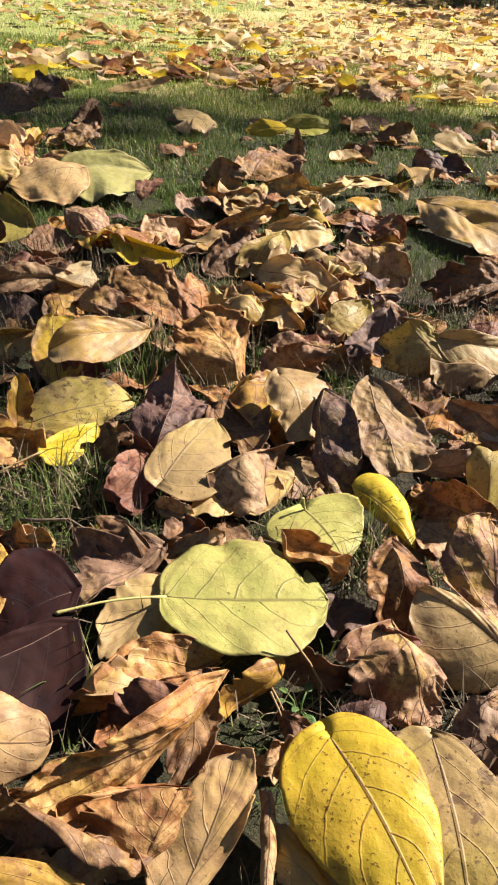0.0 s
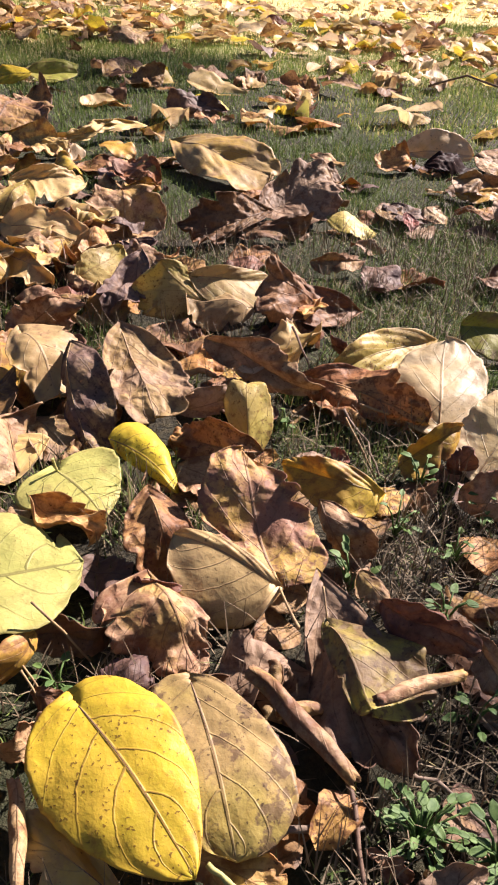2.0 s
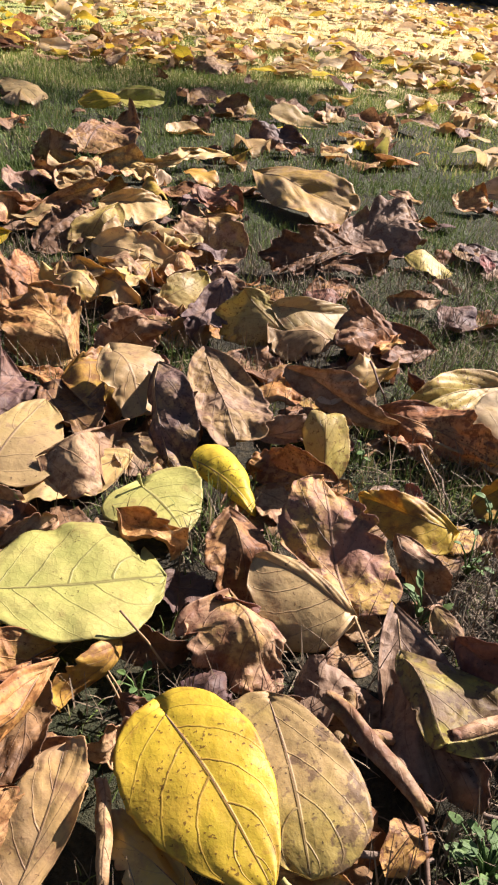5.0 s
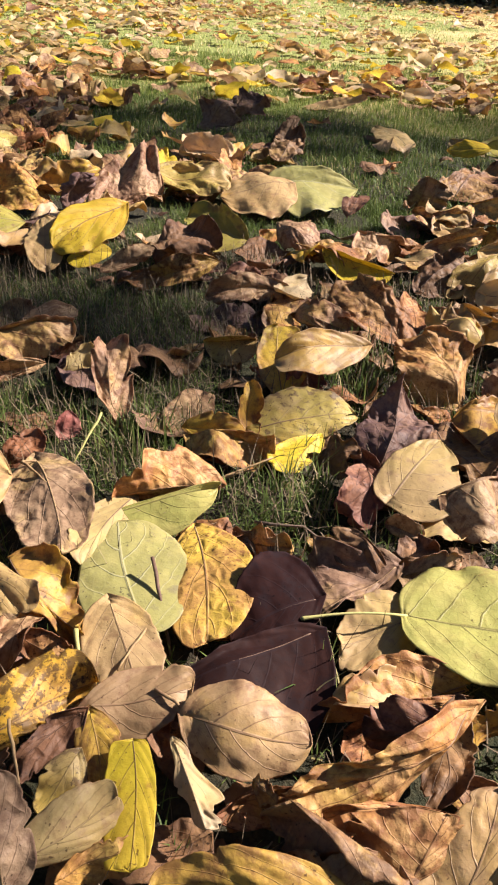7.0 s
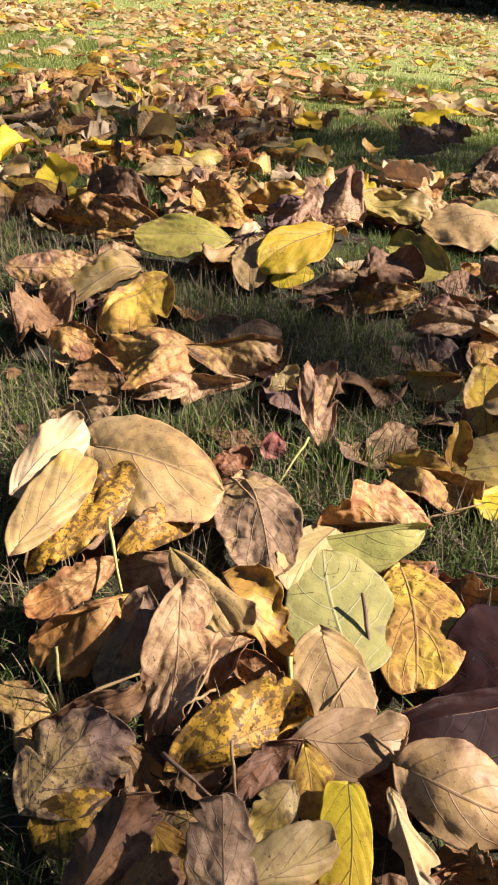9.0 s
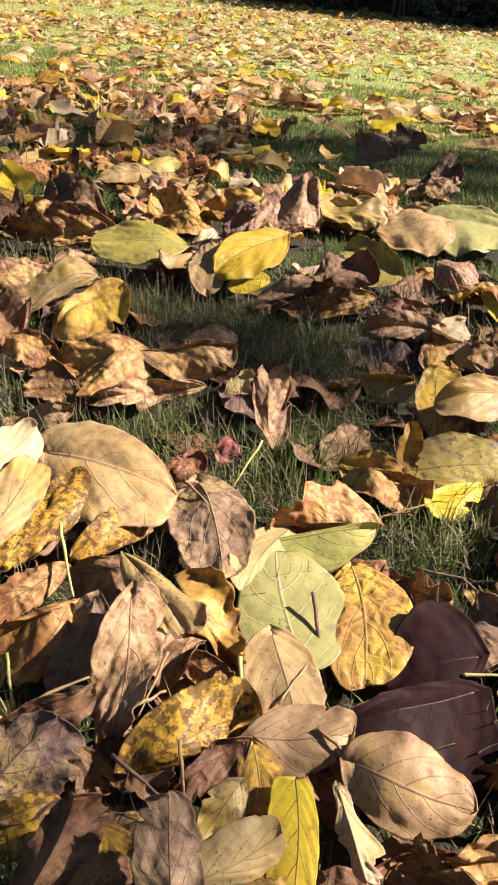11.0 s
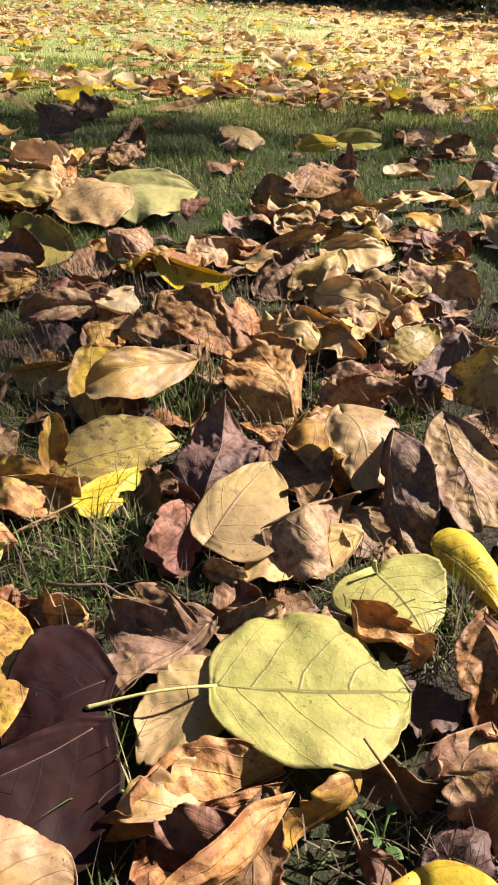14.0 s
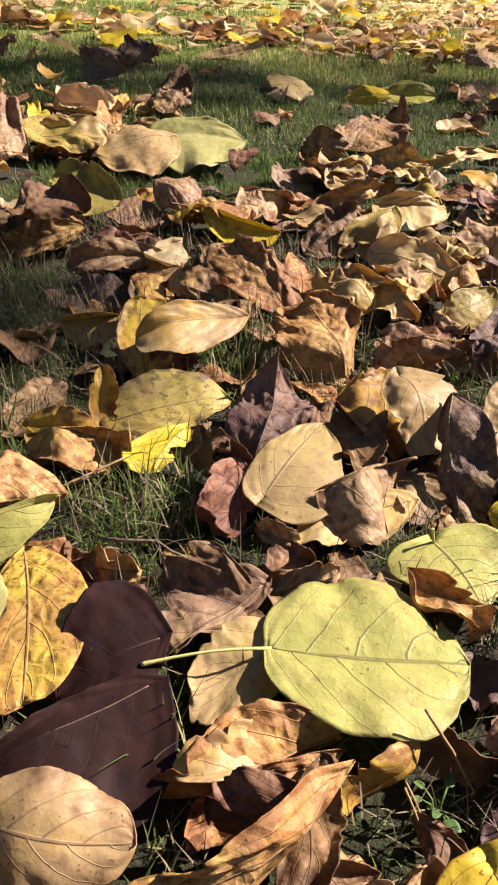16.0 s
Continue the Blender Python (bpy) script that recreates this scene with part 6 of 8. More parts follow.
scrap("purple brown", "oval", (0.143, 0.496, 0.020), (0.109, 0.464, 0.020), 0.032, (0.30, 0.37), 0.40, 0.069, 12, 0.01)
scrap("russet", "heart", (0.338, 0.784, 0.019), (0.366, 0.727, 0.019), 0.034, (-0.21, -0.45), 0.43, 0.069, 13, 0.02)
scrap("grey brown", "oval", (0.044, 0.811, 0.016), (0.057, 0.763, 0.016), 0.027, (0.68, 0.10), 0.41, 0.069, 14, -0.16)
scrap("purple brown", "oval", (0.001, 0.759, 0.011), (0.043, 0.791, 0.011), 0.041, (-0.53, -0.05), -0.63, 0.069, 16, 0.15)
scrap("orange", "lobed", (0.041, 0.871, 0.011), (-0.028, 0.888, 0.011), 0.040, (0.42, 0.41), -0.49, 0.069, 17, 0.06)
scrap("tan", "oval", (0.110, 0.773, 0.013), (0.156, 0.794, 0.013), 0.041, (-0.26, 0.39), -0.68, 0.069, 18, 0.37)
scrap("brown", "oval", (0.081, 0.896, 0.009), (0.085, 0.973, 0.009), 0.067, (0.24, 0.79), -0.41, 0.069, 19, 0.09)
scrap("russet", "lobed", (0.102, 0.870, 0.013), (0.143, 0.908, 0.013), 0.040, (-0.40, 0.49), -0.55, 0.069, 20, -0.11)
scrap("red brown", "oval", (0.118, 0.922, 0.014), (0.086, 0.859, 0.014), 0.039, (1.00, -0.19), -0.02, 0.069, 21, 0.28)
scrap("red brown", "heart", (0.212, 0.853, 0.013), (0.147, 0.870, 0.013), 0.056, (0.46, 0.50), -0.07, 0.069, 22, -0.04)
scrap("brown", "lobed", (0.132, 0.730, 0.017), (0.105, 0.681, 0.017), 0.042, (0.05, -0.38), -0.02, 0.069, 23, -0.29)
scrap("brown", "oval", (-0.095, 0.782, 0.017), (-0.111, 0.841, 0.017), 0.044, (-0.18, 0.41), 0.33, 0.069, 24, 0.34)
scrap("orange", "heart", (-0.125, 0.793, 0.019), (-0.094, 0.833, 0.019), 0.027, (0.62, 0.48), -0.23, 0.069, 25, 0.21)
scrap("russet", "lobed", (-0.169, 0.759, 0.018), (-0.217, 0.717, 0.018), 0.048, (-0.28, 0.69), 0.27, 0.069, 26, -0.17)
scrap("russet", "heart", (-0.105, 0.876, 0.014), (-0.055, 0.910, 0.014), 0.034, (-0.45, 0.94), -0.13, 0.069, 27, -0.10)
scrap("grey brown", "heart", (-0.239, 0.757, 0.014), (-0.282, 0.788, 0.014), 0.037, (0.80, 0.18), -0.08, 0.069, 28, 0.24)
scrap("russet", "heart", (-0.140, 0.886, 0.010), (-0.194, 0.917, 0.010), 0.033, (-0.37, 0.31), -0.41, 0.069, 29, -0.11)
scrap("tan", "heart", (-0.232, 0.844, 0.011), (-0.236, 0.766, 0.011), 0.044, (0.54, 0.85), -0.44, 0.069, 30, -0.14)
scrap("grey brown", "heart", (-0.189, 1.018, 0.014), (-0.186, 1.083, 0.014), 0.053, (0.72, 0.56), -0.30, 0.069, 31, 0.22)
scrap("tan", "heart", (-0.271, 0.953, 0.012), (-0.296, 0.894, 0.012), 0.034, (-0.55, 0.45), -0.18, 0.069, 32, 0.17)
scrap("tan", "oval", (-0.111, 1.024, 0.012), (-0.045, 0.970, 0.012), 0.043, (0.15, -0.12), -0.58, 0.069, 33, -0.22)
scrap("brown", "lobed", (-0.110, 1.017, 0.019), (-0.061, 1.062, 0.019), 0.051, (0.14, 0.03), 0.01, 0.069, 34, -0.24)
scrap("brown", "heart", (-0.210, 0.865, 0.014), (-0.161, 0.925, 0.014), 0.048, (-0.53, 0.36), -0.49, 0.069, 35, -0.23)
scrap("red brown", "heart", (-0.305, 1.200, 0.015), (-0.347, 1.224, 0.015), 0.028, (0.12, 0.03), 0.07, 0.069, 36, -0.11)
scrap("brown", "heart", (-0.282, 1.175, 0.013), (-0.222, 1.217, 0.013), 0.048, (0.38, -0.21), -0.03, 0.069, 37, 0.06)
scrap("purple brown", "oval", (-0.245, 1.099, 0.021), (-0.215, 1.159, 0.021), 0.041, (0.30, 0.40), 0.39, 0.069, 38, -0.23)
scrap("tan", "heart", (-0.193, 1.055, 0.023), (-0.176, 1.129, 0.023), 0.054, (-0.00, -0.52), 0.23, 0.069, 39, -0.11)
scrap("brown", "heart", (-0.212, 1.095, 0.009), (-0.222, 1.048, 0.009), 0.024, (0.99, 0.44), -0.69, 0.069, 40, 0.12)
scrap("orange", "heart", (-0.199, 1.070, 0.026), (-0.173, 1.017, 0.026), 0.043, (0.26, -0.35), -0.00, 0.069, 41, -0.04)
scrap("brown", "heart", (-0.112, 0.992, 0.023), (-0.075, 1.039, 0.023), 0.050, (-0.20, 0.71), -0.33, 0.069, 42, 0.03)
scrap("russet", "heart", (-0.023, 0.832, 0.015), (-0.066, 0.853, 0.015), 0.025, (0.32, 0.51), 0.23, 0.069, 43, -0.01)
scrap("red brown", "heart", (-0.039, 1.119, 0.010), (-0.122, 1.105, 0.010), 0.044, (0.79, 0.51), -0.45, 0.069, 44, -0.04)
scrap("tan", "lobed", (-0.107, 1.108, 0.016), (-0.152, 1.075, 0.016), 0.036, (0.34, -0.13), -0.42, 0.069, 45, 0.22)
scrap("tan", "lobed", (-0.094, 1.072, 0.019), (-0.141, 1.058, 0.019), 0.039, (-0.34, 0.29), 0.28, 0.069, 46, -0.28)
scrap("brown", "lobed", (-0.096, 1.139, 0.023), (-0.016, 1.122, 0.023), 0.046, (0.24, -0.06), 0.30, 0.069, 47, 0.20)
scrap("tan", "oval", (0.025, 1.071, 0.017), (-0.011, 1.101, 0.017), 0.029, (-0.19, 0.87), 0.44, 0.069, 48, -0.27)
scrap("russet", "oval", (-0.116, 1.079, 0.026), (-0.078, 1.145, 0.026), 0.054, (0.69, -0.24), -0.58, 0.069, 49, -0.26)
scrap("brown", "heart", (-0.191, 1.143, 0.019), (-0.244, 1.176, 0.019), 0.041, (-0.52, -0.27), 0.27, 0.069, 50, -0.22)
scrap("grey brown", "lobed", (0.014, 1.106, 0.018), (0.058, 1.061, 0.018), 0.042, (-0.04, -0.53), 0.01, 0.069, 51, 0.15)
scrap("tan", "heart", (0.022, 1.036, 0.014), (-0.045, 1.011, 0.014), 0.041, (-0.01, -0.39), -0.35, 0.069, 52, 0.10)
scrap("tan", "heart", (0.039, 1.087, 0.015), (-0.004, 1.154, 0.015), 0.059, (0.75, 0.49), -0.49, 0.069, 53, -0.33)
scrap("tan", "heart", (0.067, 0.997, 0.019), (0.122, 0.954, 0.019), 0.051, (-0.58, 0.15), -0.12, 0.069, 54, 0.21)
scrap("orange", "lobed", (0.129, 0.966, 0.009), (0.194, 1.006, 0.009), 0.058, (-0.45, 0.64), -0.55, 0.069, 55, 0.24)
scrap("brown", "heart", (0.105, 0.994, 0.015), (0.137, 1.051, 0.015), 0.053, (0.97, 0.80), -0.03, 0.069, 56, -0.10)
scrap("tan", "lobed", (0.124, 1.057, 0.026), (0.154, 1.020, 0.026), 0.031, (0.53, -0.30), -0.08, 0.069, 57, 0.28)
scrap("brown", "heart", (0.174, 1.092, 0.016), (0.140, 1.029, 0.016), 0.048, (-0.28, 0.01), -0.54, 0.069, 58, 0.30)
scrap("purple brown", "oval", (0.202, 1.107, 0.017), (0.189, 1.025, 0.017), 0.043, (0.23, -0.12), 0.09, 0.069, 59, 0.01)
scrap("brown", "heart", (0.129, 1.192, 0.011), (0.191, 1.138, 0.011), 0.044, (0.02, -0.10), -0.57, 0.069, 60, 0.24)
scrap("brown", "heart", (0.232, 1.120, 0.014), (0.260, 1.069, 0.014), 0.031, (0.89, -0.33), 0.03, 0.069, 61, -0.20)
scrap("brown", "lobed", (0.074, 1.278, 0.013), (0.130, 1.291, 0.013), 0.035, (0.49, -0.30), -0.42, 0.069, 62, -0.18)
scrap("russet", "heart", (0.203, 1.130, 0.020), (0.256, 1.112, 0.020), 0.030, (0.45, 0.72), 0.39, 0.069, 63, -0.25)
scrap("grey brown", "lobed", (0.128, 1.202, 0.013), (0.074, 1.189, 0.013), 0.036, (0.45, -0.20), -0.23, 0.069, 64, 0.30)
scrap("tan", "oval", (0.237, 1.088, 0.019), (0.174, 1.098, 0.019), 0.045, (0.31, -0.20), -0.24, 0.069, 65, -0.36)
scrap("brown", "heart", (0.255, 1.028, 0.014), (0.322, 0.995, 0.014), 0.052, (0.39, -0.32), 0.18, 0.069, 66, -0.17)
scrap("red brown", "heart", (0.304, 1.041, 0.014), (0.367, 0.991, 0.014), 0.046, (-0.27, 0.27), -0.37, 0.069, 67, -0.04)
scrap("red brown", "oval", (0.316, 0.996, 0.018), (0.290, 1.053, 0.018), 0.042, (0.59, -0.48), -0.27, 0.069, 68, -0.06)
scrap("brown", "heart", (0.218, 0.940, 0.012), (0.227, 0.858, 0.012), 0.070, (-0.58, -0.18), -0.09, 0.069, 69, 0.06)
scrap("brown", "oval", (0.345, 0.932, 0.011), (0.308, 0.869, 0.011), 0.046, (0.80, 0.06), -0.51, 0.069, 70, 0.22)
scrap("russet", "heart", (0.265, 0.893, 0.012), (0.279, 0.824, 0.012), 0.044, (-0.02, 0.82), -0.29, 0.069, 71, 0.09)
scrap("purple brown", "heart", (0.371, 0.929, 0.024), (0.326, 0.894, 0.024), 0.045, (0.89, 0.53), 0.35, 0.069, 72, -0.01)
scrap("purple brown", "lobed", (0.381, 1.002, 0.015), (0.337, 0.935, 0.015), 0.060, (-0.50, -0.08), -0.38, 0.069, 73, 0.27)
scrap("red brown", "lobed", (0.283, 0.750, 0.016), (0.229, 0.800, 0.016), 0.060, (-0.33, -0.17), 0.22, 0.069, 74, -0.00)
scrap("orange", "lobed", (0.248, 0.829, 0.018), (0.176, 0.870, 0.018), 0.073, (-0.36, -0.32), -0.48, 0.069, 75, -0.01)
scrap("tan", "lobed", (0.166, 0.668, 0.019), (0.243, 0.684, 0.019), 0.045, (-0.15, -0.35), 0.26, 0.069, 76, -0.05)
scrap("purple brown", "lobed", (0.411, 0.788, 0.009), (0.335, 0.779, 0.009), 0.055, (0.60, -0.53), -0.74, 0.069, 77, 0.06)
scrap("red brown", "heart", (0.383, 0.859, 0.018), (0.417, 0.799, 0.018), 0.057, (0.72, 0.58), -0.23, 0.069, 78, -0.62)
scrap("brown", "lobed", (0.584, 0.756, 0.009), (0.578, 0.701, 0.009), 0.043, (0.57, -0.24), -0.72, 0.069, 79, -0.22)
scrap("red brown", "heart", (0.592, 0.838, 0.009), (0.622, 0.772, 0.009), 0.047, (-0.25, 0.39), -0.64, 0.069, 80, -0.13)
scrap("orange", "oval", (0.496, 0.606, 0.011), (0.430, 0.607, 0.011), 0.048, (0.93, -0.15), -0.33, 0.069, 82, 0.15)
scrap("brown", "heart", (-0.191, 0.445, 0.009), (-0.251, 0.453, 0.009), 0.034, (0.11, 0.61), -0.63, 0.069, 84, -0.09)
scrap("tan", "lobed", (-0.191, 0.348, 0.023), (-0.254, 0.369, 0.023), 0.054, (0.95, 0.90), 0.43, 0.069, 86, 0.12)
scrap("tan", "lobed", (-0.296, 0.384, 0.014), (-0.363, 0.384, 0.014), 0.046, (-0.33, 0.13), -0.17, 0.069, 88, 0.20)
scrap("russet", "heart", (-0.180, 0.325, 0.012), (-0.247, 0.283, 0.012), 0.052, (0.17, 0.68), -0.38, 0.069, 90, -0.54)
scrap("brown", "heart", (-0.095, 0.386, 0.012), (-0.134, 0.354, 0.012), 0.036, (-0.30, 0.18), -0.28, 0.069, 92, 0.04)
scrap("brown", "lobed", (-0.370, 0.442, 0.013), (-0.327, 0.462, 0.013), 0.031, (-0.13, 0.35), -0.38, 0.069, 94, -0.21)
scrap("grey brown", "heart", (-0.390, 0.558, 0.020), (-0.430, 0.508, 0.020), 0.047, (0.91, 0.99), 0.45, 0.069, 96, 0.26)
scrap("brown", "lobed", (-0.338, 0.747, 0.008), (-0.419, 0.741, 0.008), 0.045, (-0.17, 0.67), -0.55, 0.069, 98, 0.10)
scrap("purple brown", "oval", (-0.351, 0.813, 0.014), (-0.378, 0.893, 0.014), 0.059, (-0.13, -0.48), 0.00, 0.069, 100, 0.14)
scrap("brown", "heart", (-0.330, 0.898, 0.021), (-0.247, 0.903, 0.021), 0.062, (0.16, -0.34), 0.30, 0.069, 101, -0.13)
scrap("brown", "oval", (-0.354, 0.852, 0.024), (-0.301, 0.875, 0.024), 0.050, (-0.44, 0.15), 0.48, 0.069, 102, 0.05)
scrap("red brown", "heart", (-0.576, 0.867, 0.018), (-0.537, 0.907, 0.018), 0.044, (0.38, -0.55), 0.04, 0.069, 104, -0.23)
scrap("brown", "lobed", (-0.451, 0.932, 0.017), (-0.430, 0.884, 0.017), 0.028, (0.92, 0.02), 0.28, 0.069, 105, -0.04)
scrap("red brown", "oval", (-0.414, 0.879, 0.009), (-0.416, 0.933, 0.009), 0.040, (0.18, -0.25), -0.70, 0.069, 106, 0.06)
scrap("brown", "heart", (-0.447, 0.873, 0.018), (-0.442, 0.938, 0.018), 0.041, (0.70, -0.23), -0.31, 0.069, 107, -0.03)
scrap("brown", "oval", (-0.636, 0.858, 0.011), (-0.686, 0.900, 0.011), 0.058, (-0.30, 0.68), -0.28, 0.069, 108, 0.04)
scrap("tan", "lobed", (-0.685, 0.832, 0.013), (-0.753, 0.849, 0.013), 0.047, (-0.38, 0.84), -0.51, 0.069, 109, 0.30)
scrap("orange", "oval", (-0.583, 0.781, 0.014), (-0.569, 0.842, 0.014), 0.044, (-0.46, -0.34), -0.13, 0.069, 110, -0.09)
scrap("tan", "lobed", (-0.680, 0.961, 0.015), (-0.668, 1.036, 0.015), 0.043, (-0.08, -0.03), 0.12, 0.069, 111, -0.27)
scrap("russet", "heart", (-0.602, 0.985, 0.015), (-0.541, 0.994, 0.015), 0.054, (0.08, -0.38), -0.57, 0.069, 112, -0.25)
scrap("russet", "oval", (-0.605, 0.945, 0.013), (-0.661, 0.918, 0.013), 0.041, (0.31, 0.42), -0.00, 0.069, 113, -0.25)
scrap("tan", "oval", (-0.524, 0.969, 0.010), (-0.462, 0.937, 0.010), 0.048, (0.87, 0.90), -0.30, 0.069, 114, 0.36)
scrap("tan", "heart", (-0.432, 0.971, 0.024), (-0.479, 0.930, 0.024), 0.048, (0.37, 0.24), 0.42, 0.069, 115, -0.08)
scrap("russet", "oval", (-0.768, 1.046, 0.008), (-0.703, 1.083, 0.008), 0.049, (-0.57, 0.50), -0.68, 0.069, 116, 0.00)
scrap("brown", "heart", (-0.717, 1.007, 0.009), (-0.731, 0.925, 0.009), 0.068, (-0.43, 0.93), -0.67, 0.069, 117, -0.08)
scrap("tan", "heart", (-0.804, 0.956, 0.011), (-0.780, 0.907, 0.011), 0.028, (-0.15, -0.14), -0.55, 0.069, 118, 0.07)
scrap("russet", "oval", (-0.929, 1.295, 0.009), (-0.878, 1.338, 0.009), 0.037, (0.66, 0.41), -0.59, 0.069, 119, -0.01)
scrap("russet", "lobed", (-0.930, 1.285, 0.020), (-0.860, 1.248, 0.020), 0.062, (0.54, -0.51), 0.11, 0.069, 120, -0.22)
scrap("russet", "heart", (-0.780, 1.108, 0.011), (-0.797, 1.053, 0.011), 0.037, (-0.52, -0.55), -0.31, 0.069, 121, 0.12)
scrap("russet", "oval", (-0.813, 1.116, 0.013), (-0.809, 1.066, 0.013), 0.027, (0.64, 0.18), -0.39, 0.069, 122, 0.00)
scrap("brown", "heart", (-0.645, 1.176, 0.019), (-0.562, 1.195, 0.019), 0.058, (0.50, 0.16), 0.08, 0.069, 123, -0.07)
scrap("russet", "heart", (-0.613, 1.175, 0.020), (-0.675, 1.191, 0.020), 0.037, (-0.44, 0.59), 0.15, 0.069, 124, 0.05)
scrap("russet", "heart", (-0.605, 1.141, 0.018), (-0.644, 1.200, 0.018), 0.044, (-0.41, 0.13), -0.54, 0.069, 125, -0.09)
scrap("grey brown", "heart", (-0.600, 1.336, 0.013), (-0.632, 1.381, 0.013), 0.033, (-0.40, 0.34), -0.13, 0.069, 126, -0.02)
scrap("tan", "oval", (-0.503, 1.254, 0.015), (-0.573, 1.243, 0.015), 0.050, (-0.36, -0.18), -0.20, 0.069, 127, 0.59)
scrap("russet", "heart", (-0.618, 1.472, 0.011), (-0.591, 1.432, 0.011), 0.042, (0.53, 0.71), -0.74, 0.069, 128, 0.16)
scrap("brown", "oval", (-0.786, 1.544, 0.013), (-0.782, 1.594, 0.013), 0.040, (-0.06, 0.80), -0.03, 0.069, 129, -0.18)
scrap("tan", "heart", (-0.659, 1.631, 0.014), (-0.650, 1.677, 0.014), 0.033, (0.16, -0.03), -0.15, 0.069, 130, -0.06)
scrap("purple brown", "heart", (-0.704, 1.520, 0.014), (-0.648, 1.569, 0.014), 0.058, (-0.11, -0.37), -0.26, 0.069, 131, -0.03)
scrap("orange", "heart", (-0.528, 1.554, 0.015), (-0.473, 1.537, 0.015), 0.037, (0.51, 0.58), 0.32, 0.069, 132, -0.27)
scrap("brown", "heart", (-0.688, 1.732, 0.020), (-0.732, 1.679, 0.020), 0.056, (-0.27, -0.30), 0.30, 0.069, 133, 0.43)
scrap("grey brown", "heart", (-0.624, 1.701, 0.010), (-0.636, 1.655, 0.010), 0.040, (0.32, 0.24), -0.78, 0.069, 134, -0.21)
scrap("purple brown", "lobed", (-0.378, 1.129, 0.015), (-0.441, 1.139, 0.015), 0.056, (0.12, -0.10), 0.10, 0.069, 135, 0.08)
scrap("orange", "oval", (-0.339, 1.165, 0.010), (-0.384, 1.236, 0.010), 0.067, (0.64, 0.07), -0.54, 0.069, 136, -0.01)
scrap("orange", "lobed", (-0.387, 1.308, 0.019), (-0.439, 1.244, 0.019), 0.070, (0.43, -0.47), 0.47, 0.069, 137, 0.18)
scrap("orange", "lobed", (-0.262, 1.398, 0.016), (-0.278, 1.341, 0.016), 0.053, (0.88, 0.61), 0.03, 0.069, 138, 0.05)
scrap("brown", "oval", (-0.239, 1.300, 0.012), (-0.312, 1.280, 0.012), 0.062, (-0.15, 0.59), -0.27, 0.069, 139, -0.27)
scrap("red brown", "lobed", (-0.144, 1.190, 0.011), (-0.097, 1.244, 0.011), 0.038, (-0.46, 0.78), -0.21, 0.069, 140, -0.46)
scrap("orange", "lobed", (-0.222, 1.141, 0.024), (-0.208, 1.097, 0.024), 0.026, (-0.17, -0.54), 0.26, 0.069, 141, 0.02)
scrap("red brown", "heart", (-0.303, 1.168, 0.014), (-0.234, 1.161, 0.014), 0.051, (0.46, 0.41), -0.16, 0.069, 142, 0.42)
scrap("brown", "heart", (-0.281, 1.241, 0.011), (-0.208, 1.260, 0.011), 0.056, (0.86, 0.21), -0.45, 0.069, 143, -0.21)
scrap("russet", "lobed", (-0.238, 1.018, 0.009), (-0.236, 0.942, 0.009), 0.064, (0.92, 0.99), -0.76, 0.069, 144, -0.08)
scrap("purple brown", "heart", (-0.215, 1.035, 0.008), (-0.298, 1.020, 0.008), 0.062, (0.48, 0.61), -0.58, 0.069, 145, -0.26)
scrap("brown", "oval", (-0.165, 1.122, 0.021), (-0.133, 1.046, 0.021), 0.062, (0.23, 0.83), -0.36, 0.069, 146, 0.12)
scrap("brown", "lobed", (-0.125, 1.157, 0.010), (-0.162, 1.203, 0.010), 0.047, (0.28, 0.43), -0.49, 0.069, 147, 0.04)
scrap("brown", "heart", (-0.359, 1.749, 0.014), (-0.287, 1.737, 0.014), 0.047, (0.47, 0.27), -0.07, 0.069, 148, 0.31)
scrap("grey brown", "heart", (-0.089, 1.497, 0.012), (-0.052, 1.569, 0.012), 0.065, (0.50, 0.62), -0.66, 0.069, 149, 0.24)
scrap("red brown", "heart", (-0.106, 1.457, 0.010), (-0.058, 1.421, 0.010), 0.033, (0.48, -0.52), -0.36, 0.069, 150, 0.02)
scrap("brown", "heart", (-0.150, 1.394, 0.010), (-0.197, 1.336, 0.010), 0.064, (-0.10, 0.34), -0.65, 0.069, 151, 0.20)
scrap("purple brown", "lobed", (-0.208, 1.435, 0.012), (-0.141, 1.441, 0.012), 0.035, (0.17, -0.23), -0.49, 0.069, 152, -0.20)
scrap("brown", "lobed", (-0.250, 1.225, 0.013), (-0.309, 1.180, 0.013), 0.051, (0.19, 0.90), -0.39, 0.069, 153, 0.06)
scrap("brown", "oval", (-0.265, 1.172, 0.018), (-0.221, 1.120, 0.018), 0.043, (0.40, -0.55), -0.69, 0.069, 154, 0.16)
scrap("grey brown", "heart", (-0.073, 1.291, 0.012), (-0.050, 1.341, 0.012), 0.042, (-0.15, -0.37), -0.31, 0.069, 155, -0.08)
scrap("grey brown", "lobed", (0.082, 1.229, 0.023), (0.033, 1.295, 0.023), 0.069, (-0.19, 0.85), 0.47, 0.069, 156, 0.01)
scrap("grey brown", "oval", (-0.086, 1.793, 0.014), (-0.035, 1.757, 0.014), 0.033, (-0.48, 0.40), -0.19, 0.069, 157, -0.11)
scrap("tan", "oval", (-0.031, 1.782, 0.011), (-0.010, 1.709, 0.011), 0.052, (-0.14, -0.54), -0.30, 0.069, 158, 0.16)
scrap("brown", "heart", (0.104, 2.109, 0.011), (0.152, 2.118, 0.011), 0.026, (0.89, 0.69), -0.63, 0.069, 159, 0.05)
